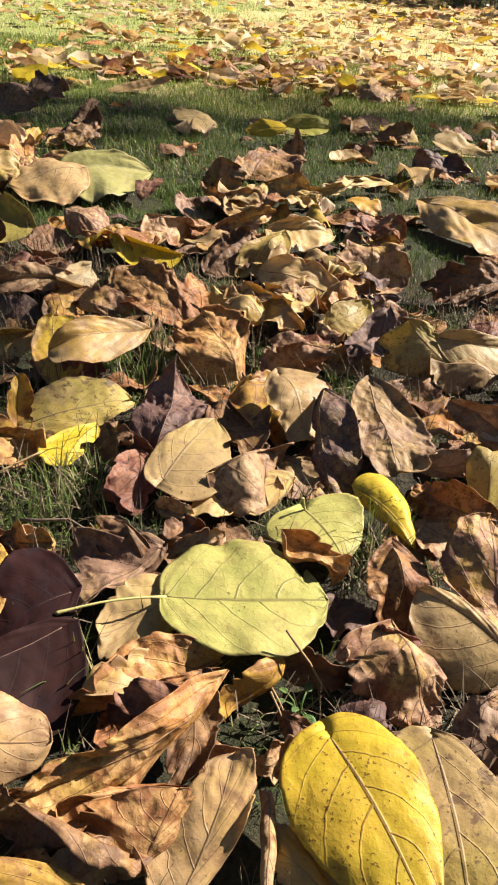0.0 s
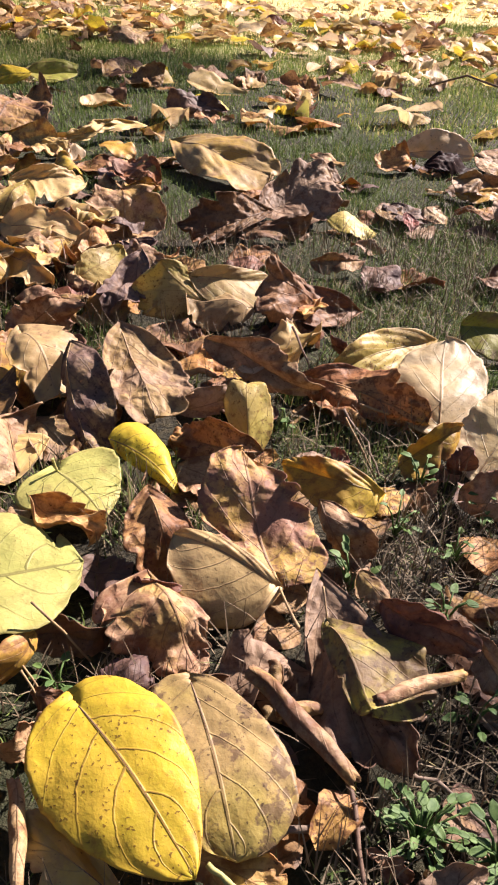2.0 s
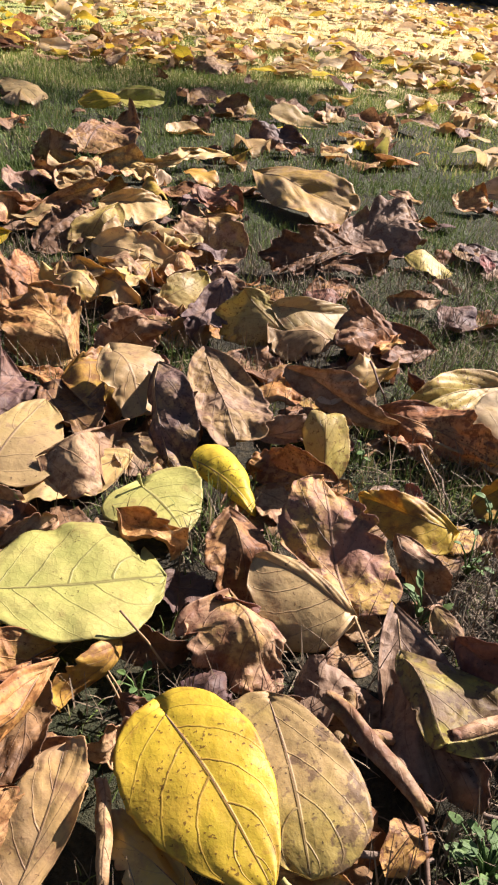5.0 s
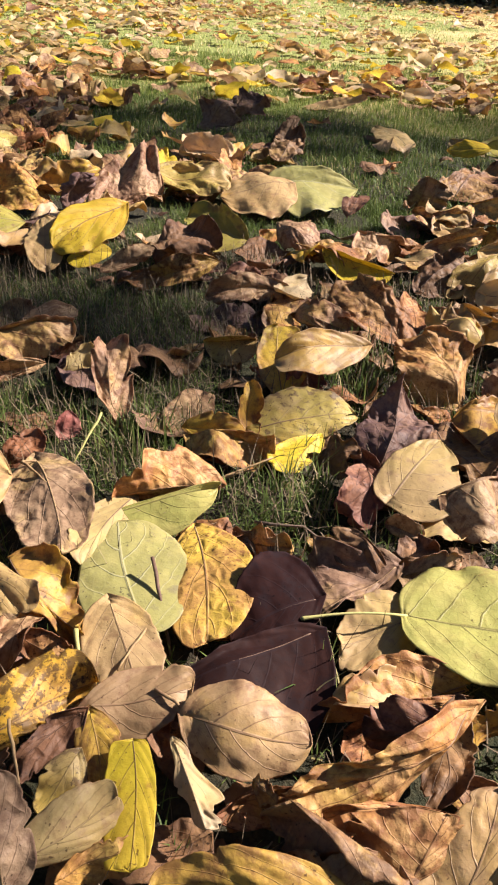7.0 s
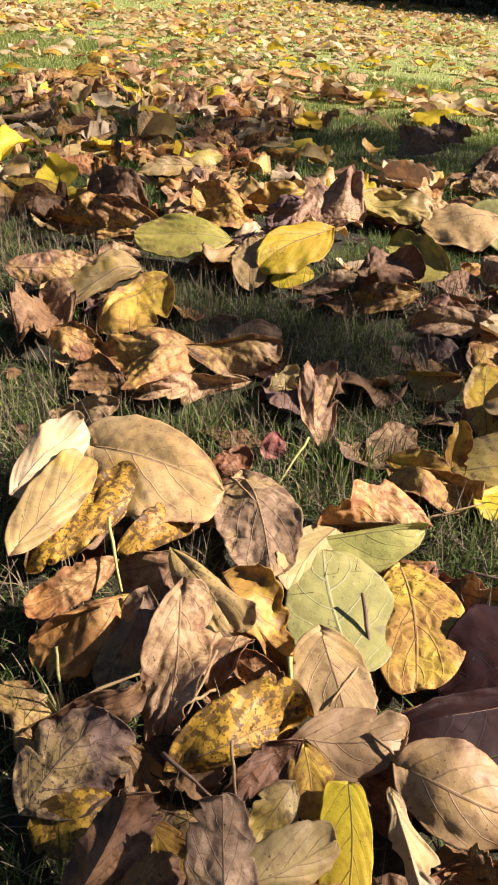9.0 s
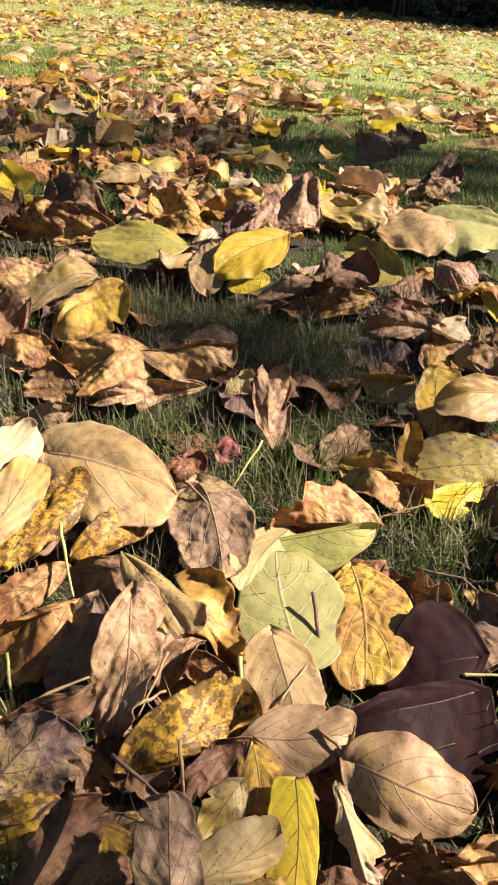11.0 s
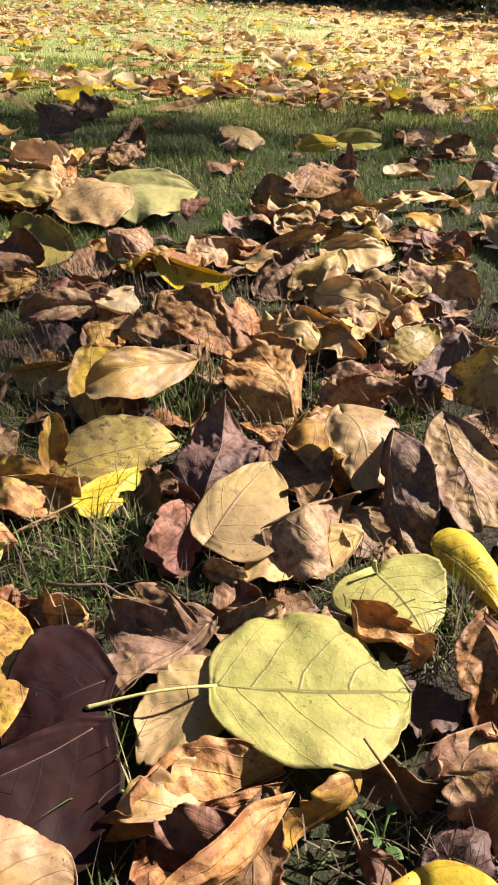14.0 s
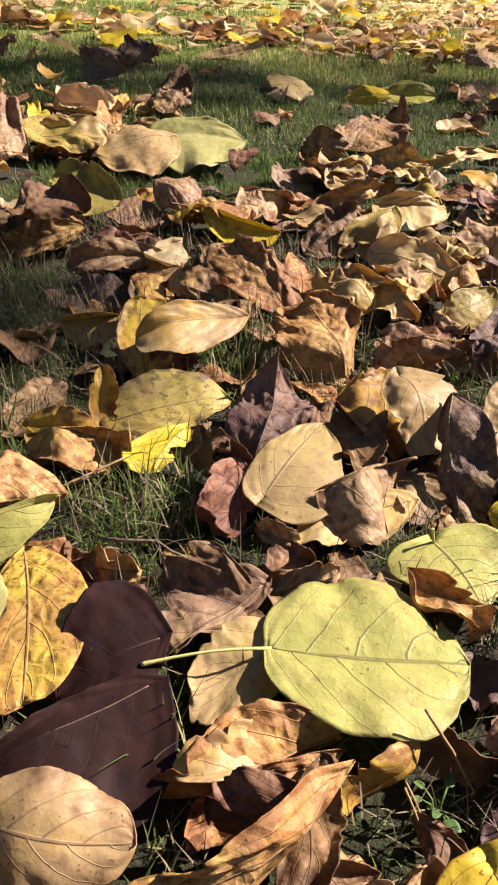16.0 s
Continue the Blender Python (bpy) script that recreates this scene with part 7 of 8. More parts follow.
scrap("tan", "oval", (0.056, 1.961, 0.020), (0.054, 2.016, 0.020), 0.033, (0.11, -0.27), 0.43, 0.069, 160, 0.14)
scrap("brown", "heart", (0.246, 1.804, 0.011), (0.266, 1.749, 0.011), 0.052, (-0.02, -0.52), -0.50, 0.069, 161, 0.45)
scrap("brown", "lobed", (0.131, 1.704, 0.016), (0.193, 1.695, 0.016), 0.045, (0.72, 0.24), 0.12, 0.069, 162, 0.13)
scrap("purple brown", "heart", (0.112, 1.657, 0.013), (0.167, 1.624, 0.013), 0.052, (-0.39, -0.13), -0.13, 0.069, 163, 0.00)
scrap("purple brown", "lobed", (-0.049, 1.587, 0.017), (-0.023, 1.509, 0.017), 0.062, (0.27, -0.14), 0.01, 0.069, 164, -0.02)
scrap("grey brown", "heart", (0.017, 1.548, 0.018), (-0.063, 1.559, 0.018), 0.050, (0.54, -0.14), -0.22, 0.069, 165, -0.33)
scrap("purple brown", "heart", (0.027, 1.579, 0.019), (-0.028, 1.530, 0.019), 0.056, (-0.01, -0.04), -0.10, 0.069, 166, -0.08)
scrap("orange", "heart", (0.033, 1.530, 0.011), (0.094, 1.496, 0.011), 0.059, (0.92, 0.09), -0.76, 0.069, 167, 0.42)
scrap("brown", "lobed", (-0.006, 1.417, 0.013), (-0.038, 1.355, 0.013), 0.056, (-0.53, -0.14), -0.32, 0.069, 168, -0.03)
scrap("tan", "heart", (0.180, 1.400, 0.008), (0.211, 1.452, 0.008), 0.042, (-0.50, 0.44), -0.69, 0.069, 169, -0.00)
scrap("brown", "heart", (0.067, 1.423, 0.012), (0.022, 1.392, 0.012), 0.038, (0.63, 0.50), -0.57, 0.069, 170, 0.27)
scrap("tan", "heart", (0.035, 1.367, 0.014), (0.021, 1.437, 0.014), 0.050, (0.67, 0.62), -0.32, 0.069, 171, 0.24)
scrap("tan", "heart", (0.000, 1.333, 0.017), (-0.054, 1.317, 0.017), 0.036, (-0.40, -0.44), -0.32, 0.069, 172, -0.21)
scrap("russet", "oval", (0.010, 1.316, 0.015), (-0.035, 1.310, 0.015), 0.030, (-0.42, 0.12), -0.35, 0.069, 173, -0.03)
scrap("purple brown", "oval", (0.196, 1.450, 0.018), (0.207, 1.500, 0.018), 0.041, (0.64, 0.69), -0.09, 0.069, 174, 0.01)
scrap("orange", "heart", (0.270, 1.435, 0.017), (0.204, 1.422, 0.017), 0.041, (0.19, 0.67), -0.07, 0.069, 175, -0.02)
scrap("tan", "heart", (0.268, 1.562, 0.014), (0.342, 1.549, 0.014), 0.062, (0.56, -0.03), 0.08, 0.069, 176, -0.05)
scrap("russet", "heart", (0.147, 1.512, 0.013), (0.211, 1.535, 0.013), 0.054, (0.31, -0.47), -0.08, 0.069, 177, -0.00)
scrap("brown", "heart", (0.411, 1.462, 0.013), (0.459, 1.416, 0.013), 0.041, (-0.51, 0.78), -0.67, 0.069, 178, 0.33)
scrap("russet", "lobed", (0.402, 1.398, 0.014), (0.417, 1.345, 0.014), 0.042, (-0.13, -0.35), 0.12, 0.069, 179, 0.10)
scrap("russet", "heart", (0.228, 1.295, 0.015), (0.143, 1.291, 0.015), 0.070, (0.74, 0.56), 0.09, 0.069, 180, -0.02)
scrap("tan", "heart", (0.369, 1.259, 0.016), (0.309, 1.286, 0.016), 0.050, (-0.55, 0.36), 0.09, 0.069, 181, 0.07)
scrap("russet", "heart", (0.474, 1.503, 0.012), (0.411, 1.516, 0.012), 0.049, (-0.30, -0.50), -0.37, 0.069, 182, -0.32)
scrap("brown", "heart", (0.378, 1.657, 0.015), (0.320, 1.637, 0.015), 0.049, (0.73, -0.02), -0.15, 0.069, 183, -0.11)
scrap("brown", "lobed", (0.544, 1.337, 0.016), (0.512, 1.291, 0.016), 0.044, (0.44, -0.58), 0.37, 0.069, 184, 0.25)
scrap("orange", "heart", (0.609, 1.446, 0.012), (0.559, 1.485, 0.012), 0.037, (-0.30, -0.27), -0.46, 0.069, 185, 0.33)
scrap("purple brown", "heart", (0.637, 1.424, 0.013), (0.587, 1.428, 0.013), 0.034, (-0.54, 0.07), -0.62, 0.069, 186, 0.03)
scrap("tan", "lobed", (0.619, 1.552, 0.015), (0.568, 1.587, 0.015), 0.036, (0.03, -0.27), 0.19, 0.069, 187, -0.17)
scrap("tan", "lobed", (0.544, 1.147, 0.012), (0.505, 1.171, 0.012), 0.028, (0.04, -0.35), -0.60, 0.069, 188, -0.23)
scrap("red brown", "lobed", (0.356, 1.101, 0.014), (0.295, 1.072, 0.014), 0.056, (-0.23, -0.15), -0.19, 0.069, 189, -0.03)
scrap("russet", "heart", (0.382, 1.132, 0.013), (0.322, 1.108, 0.013), 0.049, (0.67, -0.45), -0.17, 0.069, 190, -0.15)
scrap("russet", "oval", (0.214, 1.151, 0.015), (0.141, 1.190, 0.015), 0.057, (0.33, 0.76), -0.42, 0.069, 191, 0.05)
scrap("russet", "heart", (0.276, 1.114, 0.013), (0.231, 1.065, 0.013), 0.053, (0.73, 0.03), -0.32, 0.069, 192, 0.09)
scrap("brown", "heart", (0.901, 1.754, 0.017), (0.880, 1.684, 0.017), 0.052, (0.51, 0.55), 0.09, 0.069, 193, -0.20)
scrap("orange", "heart", (0.843, 1.536, 0.016), (0.794, 1.551, 0.016), 0.043, (-0.35, 0.73), 0.09, 0.069, 194, 0.06)
scrap("tan", "heart", (0.872, 1.306, 0.014), (0.918, 1.298, 0.014), 0.039, (-0.58, 0.25), 0.20, 0.069, 195, 0.15)
scrap("russet", "oval", (0.885, 1.299, 0.017), (0.818, 1.336, 0.017), 0.059, (0.23, 0.61), -0.30, 0.069, 196, 0.30)
scrap("tan", "oval", (0.846, 1.366, 0.020), (0.877, 1.306, 0.020), 0.041, (0.97, 0.32), -0.01, 0.069, 197, 0.32)
scrap("brown", "oval", (0.752, 1.399, 0.018), (0.812, 1.376, 0.018), 0.032, (0.42, 0.32), 0.45, 0.069, 198, 0.11)
scrap("brown", "heart", (0.932, 1.524, 0.012), (0.907, 1.480, 0.012), 0.028, (0.05, -0.33), -0.75, 0.069, 199, -0.25)
scrap("russet", "oval", (0.968, 1.546, 0.017), (1.041, 1.572, 0.017), 0.052, (0.51, 0.62), 0.29, 0.069, 200, -0.10)
scrap("tan", "heart", (1.016, 1.524, 0.016), (1.026, 1.465, 0.016), 0.037, (-0.02, -0.31), -0.04, 0.069, 201, -0.01)
scrap("tan", "heart", (0.909, 1.323, 0.026), (0.855, 1.304, 0.026), 0.048, (0.77, 0.48), 0.09, 0.069, 202, -0.01)
scrap("purple brown", "lobed", (0.864, 1.294, 0.018), (0.842, 1.245, 0.018), 0.028, (-0.21, -0.35), 0.46, 0.069, 203, 0.39)
scrap("grey brown", "oval", (0.861, 1.264, 0.023), (0.884, 1.306, 0.023), 0.027, (0.59, -0.50), -0.40, 0.069, 204, -0.11)
scrap("russet", "lobed", (0.789, 1.257, 0.018), (0.724, 1.303, 0.018), 0.057, (0.36, 0.75), 0.37, 0.069, 205, 0.05)
scrap("brown", "heart", (0.801, 1.194, 0.011), (0.811, 1.142, 0.011), 0.044, (-0.33, 0.96), -0.30, 0.069, 206, -0.16)
scrap("brown", "heart", (0.595, 1.260, 0.017), (0.625, 1.327, 0.017), 0.045, (0.22, 0.51), 0.06, 0.069, 207, 0.02)
scrap("russet", "lobed", (0.583, 1.289, 0.013), (0.546, 1.249, 0.013), 0.032, (0.18, -0.29), -0.18, 0.069, 208, -0.07)
scrap("purple brown", "heart", (0.643, 1.249, 0.015), (0.622, 1.327, 0.015), 0.070, (-0.38, 0.10), -0.34, 0.069, 209, 0.07)
scrap("russet", "heart", (0.751, 1.112, 0.014), (0.807, 1.135, 0.014), 0.052, (0.33, 0.52), 0.10, 0.069, 210, -0.02)
scrap("purple brown", "lobed", (0.735, 1.572, 0.014), (0.788, 1.532, 0.014), 0.041, (-0.27, 0.02), -0.03, 0.069, 211, -0.01)
scrap("purple brown", "oval", (0.505, 1.073, 0.017), (0.491, 1.002, 0.017), 0.054, (-0.03, -0.48), -0.14, 0.069, 212, 0.02)
scrap("russet", "oval", (0.510, 1.072, 0.007), (0.583, 1.031, 0.007), 0.075, (-0.45, -0.05), -0.72, 0.069, 213, 0.00)
scrap("orange", "lobed", (0.681, 0.982, 0.011), (0.746, 1.022, 0.011), 0.058, (0.80, 0.98), -0.33, 0.069, 214, 0.20)
scrap("brown", "heart", (0.647, 1.008, 0.016), (0.678, 1.065, 0.016), 0.053, (-0.53, 0.58), -0.13, 0.069, 215, -0.07)
scrap("russet", "lobed", (0.412, 2.030, 0.014), (0.442, 1.970, 0.014), 0.057, (-0.00, 0.97), 0.09, 0.069, 216, -0.02)
scrap("orange", "lobed", (0.449, 1.867, 0.020), (0.394, 1.828, 0.020), 0.038, (-0.43, 0.09), 0.41, 0.069, 217, -0.17)
scrap("russet", "oval", (-0.399, 2.162, 0.015), (-0.429, 2.211, 0.015), 0.040, (-0.19, 0.73), 0.15, 0.069, 218, -0.30)
scrap("brown", "heart", (-0.394, 1.967, 0.013), (-0.466, 1.997, 0.013), 0.058, (-0.27, 0.58), -0.16, 0.069, 219, 0.01)
scrap("purple brown", "heart", (-0.397, 1.970, 0.016), (-0.435, 2.028, 0.016), 0.051, (0.41, -0.17), -0.51, 0.069, 220, -0.05)
scrap("brown", "heart", (-0.458, 1.946, 0.012), (-0.506, 1.929, 0.012), 0.029, (0.95, -0.26), -0.05, 0.069, 221, -0.03)
scrap("tan", "oval", (-0.598, 2.073, 0.013), (-0.648, 2.059, 0.013), 0.027, (-0.20, 0.41), -0.20, 0.069, 222, -0.16)
scrap("red brown", "oval", (-0.589, 2.009, 0.012), (-0.521, 1.998, 0.012), 0.039, (0.05, 0.93), -0.42, 0.069, 223, 0.17)
scrap("tan", "oval", (-0.489, 1.751, 0.009), (-0.540, 1.695, 0.009), 0.056, (0.54, 0.79), -0.44, 0.069, 224, -0.35)
scrap("brown", "heart", (-0.469, 1.574, 0.015), (-0.524, 1.571, 0.015), 0.044, (0.15, 0.61), -0.22, 0.069, 225, 0.18)
scrap("russet", "heart", (-0.388, 2.037, 0.019), (-0.338, 2.027, 0.019), 0.040, (0.13, -0.60), 0.42, 0.069, 226, 0.02)
scrap("tan", "heart", (-0.502, 1.864, 0.015), (-0.513, 1.943, 0.015), 0.051, (0.92, -0.03), 0.04, 0.069, 227, -0.08)
scrap("russet", "lobed", (-0.482, 1.945, 0.019), (-0.529, 1.881, 0.019), 0.069, (0.51, -0.54), -0.36, 0.069, 228, -0.02)
scrap("russet", "heart", (-0.156, 1.966, 0.016), (-0.107, 1.993, 0.016), 0.033, (0.76, 0.50), 0.37, 0.069, 229, -0.10)
scrap("orange", "heart", (-0.139, 2.002, 0.016), (-0.126, 1.957, 0.016), 0.032, (0.05, 0.93), -0.62, 0.069, 230, -0.18)
scrap("brown", "heart", (0.228, 1.786, 0.013), (0.184, 1.800, 0.013), 0.029, (0.58, -0.31), -0.28, 0.069, 231, -0.14)
scrap("brown", "heart", (0.276, 2.065, 0.008), (0.216, 2.088, 0.008), 0.038, (0.95, 0.96), -0.68, 0.069, 232, -0.34)
scrap("russet", "heart", (0.238, 1.968, 0.013), (0.286, 1.986, 0.013), 0.031, (0.45, 0.24), -0.35, 0.069, 233, -0.07)

for colour, (verts, faces, uvs) in scraps.items():
    tagged(mesh_object("leaf_heap", verts, faces, LEAF[colour], None, "", uvs), f"broken {colour} leaves lying under and between the larger leaves", "fallen leaves", "", "stuff")


# ---- twigs, loose stalks and weeds ----
def twig(name, label, points, thick, material, seed):
    rnd = random.Random(seed)
    wander = 0.5 if name == "twig" else 0.12
    a = [Vector(p) for p in points]
    line = []
    for k in range(len(a) - 1):
        for s in (0, 0.33, 0.67):
            line.append(a[k].lerp(a[k + 1], s) + Vector((rnd.gauss(0, thick * wander), rnd.gauss(0, thick * wander), 0)))
    line.append(a[-1])
    radii = [thick * (0.5 - 0.22 * k / len(line)) * rnd.uniform(0.85, 1.15) for k in range(len(line))]
    verts, faces = tube(line, radii, 7)
    tagged(mesh_object(name, verts, faces, material), label, "twig" if name == "twig" else "leaf stalk")


twig("twig", "grey dry twig lying on the soil", [(0.185, 0.380, 0.012), (0.212, 0.384, 0.014), (0.240, 0.378, 0.010)], 0.0045, TWIG, 1)
twig("twig", "thin dark twig lying over the worn soil", [(0.233, 0.420, 0.022), (0.236, 0.385, 0.020), (0.226, 0.325, 0.008)], 0.0032, DARK_STALK, 2)
twig("twig", "thin brown twig in the grass", [(0.350, 0.742, 0.022), (0.356, 0.700, 0.016), (0.354, 0.660, 0.010)], 0.0026, TWIG, 3)
twig("twig", "dark forked twig over a heap of leaves", [(1.02, 2.10, 0.05), (1.09, 2.06, 0.085), (1.15, 1.96, 0.075), (1.17, 1.86, 0.03)], 0.006, DARK_STALK, 4)
twig("twig", "crooked brown twig on the soil", [(0.262, 0.418, 0.012), (0.283, 0.392, 0.016), (0.303, 0.366, 0.010)], 0.0038, TWIG, 5)
twig("twig", "short brown twig on the soil", [(0.290, 0.380, 0.010), (0.310, 0.366, 0.014), (0.328, 0.350, 0.010)], 0.0034, TWIG, 6)
twig("twig", "dry twig half buried in grass", [(0.335, 0.425, 0.010), (0.345, 0.395, 0.022), (0.350, 0.360, 0.012)], 0.003, TWIG, 7)
twig("twig", "dry bent twig in the thatch", [(-0.13, 0.650, 0.012), (-0.09, 0.652, 0.018), (-0.05, 0.640, 0.010)], 0.003, TWIG, 8)
twig("leaf_stalk", "dark upright leaf stalk beside a pale green leaf", [(-0.183, 0.559, 0.039), (-0.167, 0.531, 0.024), (-0.151, 0.503, 0.008)], 0.0030, DARK_STALK, 11)
twig("leaf_stalk", "short pale stalk of a pale green leaf", [(-0.164, 0.494, 0.038), (-0.167, 0.477, 0.039), (-0.170, 0.459, 0.036)], 0.0022, STALK, 12)
twig("leaf_stalk", "yellow upright leaf stalk leaning over leaves", [(-0.364, 0.516, 0.065), (-0.345, 0.494, 0.056), (-0.325, 0.473, 0.046)], 0.0028, GREEN_STALK, 13)
twig("leaf_stalk", "brown upright leaf stalk among crumpled leaves", [(-0.203, 0.392, 0.062), (-0.195, 0.381, 0.049), (-0.187, 0.369, 0.036)], 0.0022, STALK, 14)
twig("leaf_stalk", "short yellow leaf stalk standing among leaves", [(-0.203, 0.474, 0.046), (-0.196, 0.461, 0.040), (-0.189, 0.448, 0.034)], 0.0034, GREEN_STALK, 15)
twig("leaf_stalk", "brown leaf stalk lying over a tan leaf", [(-0.142, 0.447, 0.042), (-0.129, 0.443, 0.041), (-0.116, 0.438, 0.034)], 0.0024, STALK, 16)
twig("leaf_stalk", "yellow leaf stalk standing in the grass", [(-0.339, 0.420, 0.036), (-0.331, 0.410, 0.025), (-0.322, 0.401, 0.014)], 0.0024, GREEN_STALK, 17)
twig("leaf_stalk", "dark purple stalk lying over crumpled leaves", [(-0.237, 0.378, 0.046), (-0.219, 0.374, 0.045), (-0.201, 0.371, 0.040)], 0.0026, DARK_STALK, 18)
twig("leaf_stalk", "long pale stalk lying over brown leaves", [(-0.293, 0.382, 0.052), (-0.283, 0.397, 0.055), (-0.273, 0.413, 0.054)], 0.0026, STALK, 19)
twig("leaf_stalk", "pale leaf stalk across a dark gap", [(-0.244, 0.414, 0.044), (-0.238, 0.423, 0.043), (-0.233, 0.433, 0.042)], 0.0026, STALK, 20)
twig("leaf_stalk", "thin brown leaf stalk leaning in a gap", [(-0.246, 0.459, 0.044), (-0.245, 0.439, 0.035), (-0.245, 0.418, 0.026)], 0.0022, STALK, 21)
twig("leaf_stalk", "long straw-coloured stalk leaning in the grass", [(-0.294, 0.733, 0.040), (-0.297, 0.707, 0.028), (-0.300, 0.681, 0.016)], 0.0024, GREEN_STALK, 22)
twig("leaf_stalk", "bent pale leaf stalk lying at a leaf edge", [(-0.177, 0.696, 0.014), (-0.154, 0.713, 0.020), (-0.132, 0.730, 0.026)], 0.0026, STALK, 23)
twig("leaf_stalk", "pale leaf stalk lying over a grey brown leaf", [(-0.329, 0.646, 0.034), (-0.312, 0.635, 0.035), (-0.295, 0.623, 0.036)], 0.0024, STALK, 24)
twig("leaf_stalk", "thin brown leaf stalk leaning from a pale leaf", [(0.080, 0.523, 0.048), (0.096, 0.516, 0.028), (0.111, 0.508, 0.008)], 0.0018, STALK, 25)
twig("leaf_stalk", "thin leaf stalk standing in a dark gap", [(0.072, 0.493, 0.026), (0.080, 0.481, 0.017), (0.088, 0.470, 0.008)], 0.0014, STALK, 26)
twig("leaf_stalk", "thin leaf stalk leaning in a dark gap", [(0.073, 0.498, 0.024), (0.082, 0.485, 0.015), (0.091, 0.473, 0.006)], 0.0014, STALK, 27)
twig("leaf_stalk", "thick yellow stalk under a yellow leaf", [(0.156, 0.367, 0.026), (0.164, 0.359, 0.024), (0.172, 0.351, 0.022)], 0.0036, GREEN_STALK, 28)
twig("leaf_stalk", "thin dark stalk rising from dark leaves", [(0.336, 0.874, 0.040), (0.339, 0.843, 0.030), (0.341, 0.812, 0.020)], 0.0026, DARK_STALK, 29)
twig("leaf_stalk", "pale leaf stalk lying over a dark leaf", [(0.365, 0.744, 0.026), (0.378, 0.739, 0.023), (0.390, 0.734, 0.020)], 0.0030, STALK, 30)
twig("leaf_stalk", "thin dry stem leaning in the grass", [(0.342, 0.719, 0.030), (0.348, 0.691, 0.018), (0.353, 0.662, 0.006)], 0.0018, STALK, 31)
twig("leaf_stalk", "thin yellow stem leaning over leaves", [(0.530, 0.792, 0.040), (0.537, 0.780, 0.030), (0.544, 0.767, 0.020)], 0.0018, STALK, 32)
twig("leaf_stalk", "crooked dry stem over brown leaves", [(0.529, 0.762, 0.044), (0.524, 0.760, 0.032), (0.520, 0.757, 0.020)], 0.0024, STALK, 33)
twig("leaf_stalk", "thin dark stalk lying over yellow leaves", [(0.117, 1.035, 0.050), (0.116, 1.063, 0.051), (0.114, 1.092, 0.052)], 0.0018, DARK_STALK, 34)
twig("leaf_stalk", "dark leaf stalk over the leaf litter", [(-0.062, 0.752, 0.016), (-0.042, 0.734, 0.017), (-0.022, 0.717, 0.018)], 0.0022, DARK_STALK, 35)
twig("leaf_stalk", "pale stalk lying over the grass", [(-0.179, 0.698, 0.012), (-0.162, 0.710, 0.014), (-0.145, 0.723, 0.016)], 0.0022, STALK, 36)


def weed(x, y, spread, count, seed):
    """A low broad-leaved weed: short stems, each with an oval leaf."""
    rnd = random.Random(seed)
    thing = new("weed")
    thing.location = (x, y, 0)
    tagged(thing, "low green broad-leaved weed growing in worn soil", "weed", "weeds")
    for k in range(int(count * 1.5)):
        w = rnd.uniform(0, 2 * math.pi)
        far = spread * rnd.uniform(0.25, 1.0)
        top = Vector((math.cos(w) * far, math.sin(w) * far, rnd.uniform(0.008, 0.030)))
        line = [Vector((0, 0, 0)), top * 0.5 + Vector((0, 0, 0.006)), top]
        verts, faces = tube(line, [0.0009, 0.0007, 0.0005], 5)
        mesh_object("stem", verts, faces, WEED, thing)
        size = rnd.uniform(0.005, 0.0100)
        run = Vector((math.cos(w), math.sin(w), rnd.uniform(-0.3, 0.5))).normalized() * size
        pts, uv = leaf_points("oval", size, size * 0.62, rnd.uniform(0, 0.6), rnd.uniform(0, 0.6), rnd.uniform(-0.4, 0.3), 0.01, seed * 50 + k, 8, 6)
        verts, faces, uvs = blade_mesh(place(pts, top, top + run, 0), uv, 0.0003)
        mesh_object("leaf", verts, faces, WEED, thing, "", uvs)


for k, (x, y, r, n) in enumerate(((0.266, 0.369, 0.022, 30), (0.302, 0.350, 0.016, 18), (0.326, 0.429, 0.016, 6), (0.290, 0.547, 0.016, 7), (0.387, 0.650, 0.018, 7), (0.421, 0.606, 0.018, 8), (0.375, 0.560, 0.018, 7), (0.295, 0.737, 0.010, 3), (0.091, 0.493, 0.012, 5), (0.345, 0.598, 0.016, 6), (0.345, 0.508, 0.016, 6), (0.352, 0.435, 0.012, 5), (0.330, 0.640, 0.014, 5))):
    weed(x, y, r, n, 300 + k)


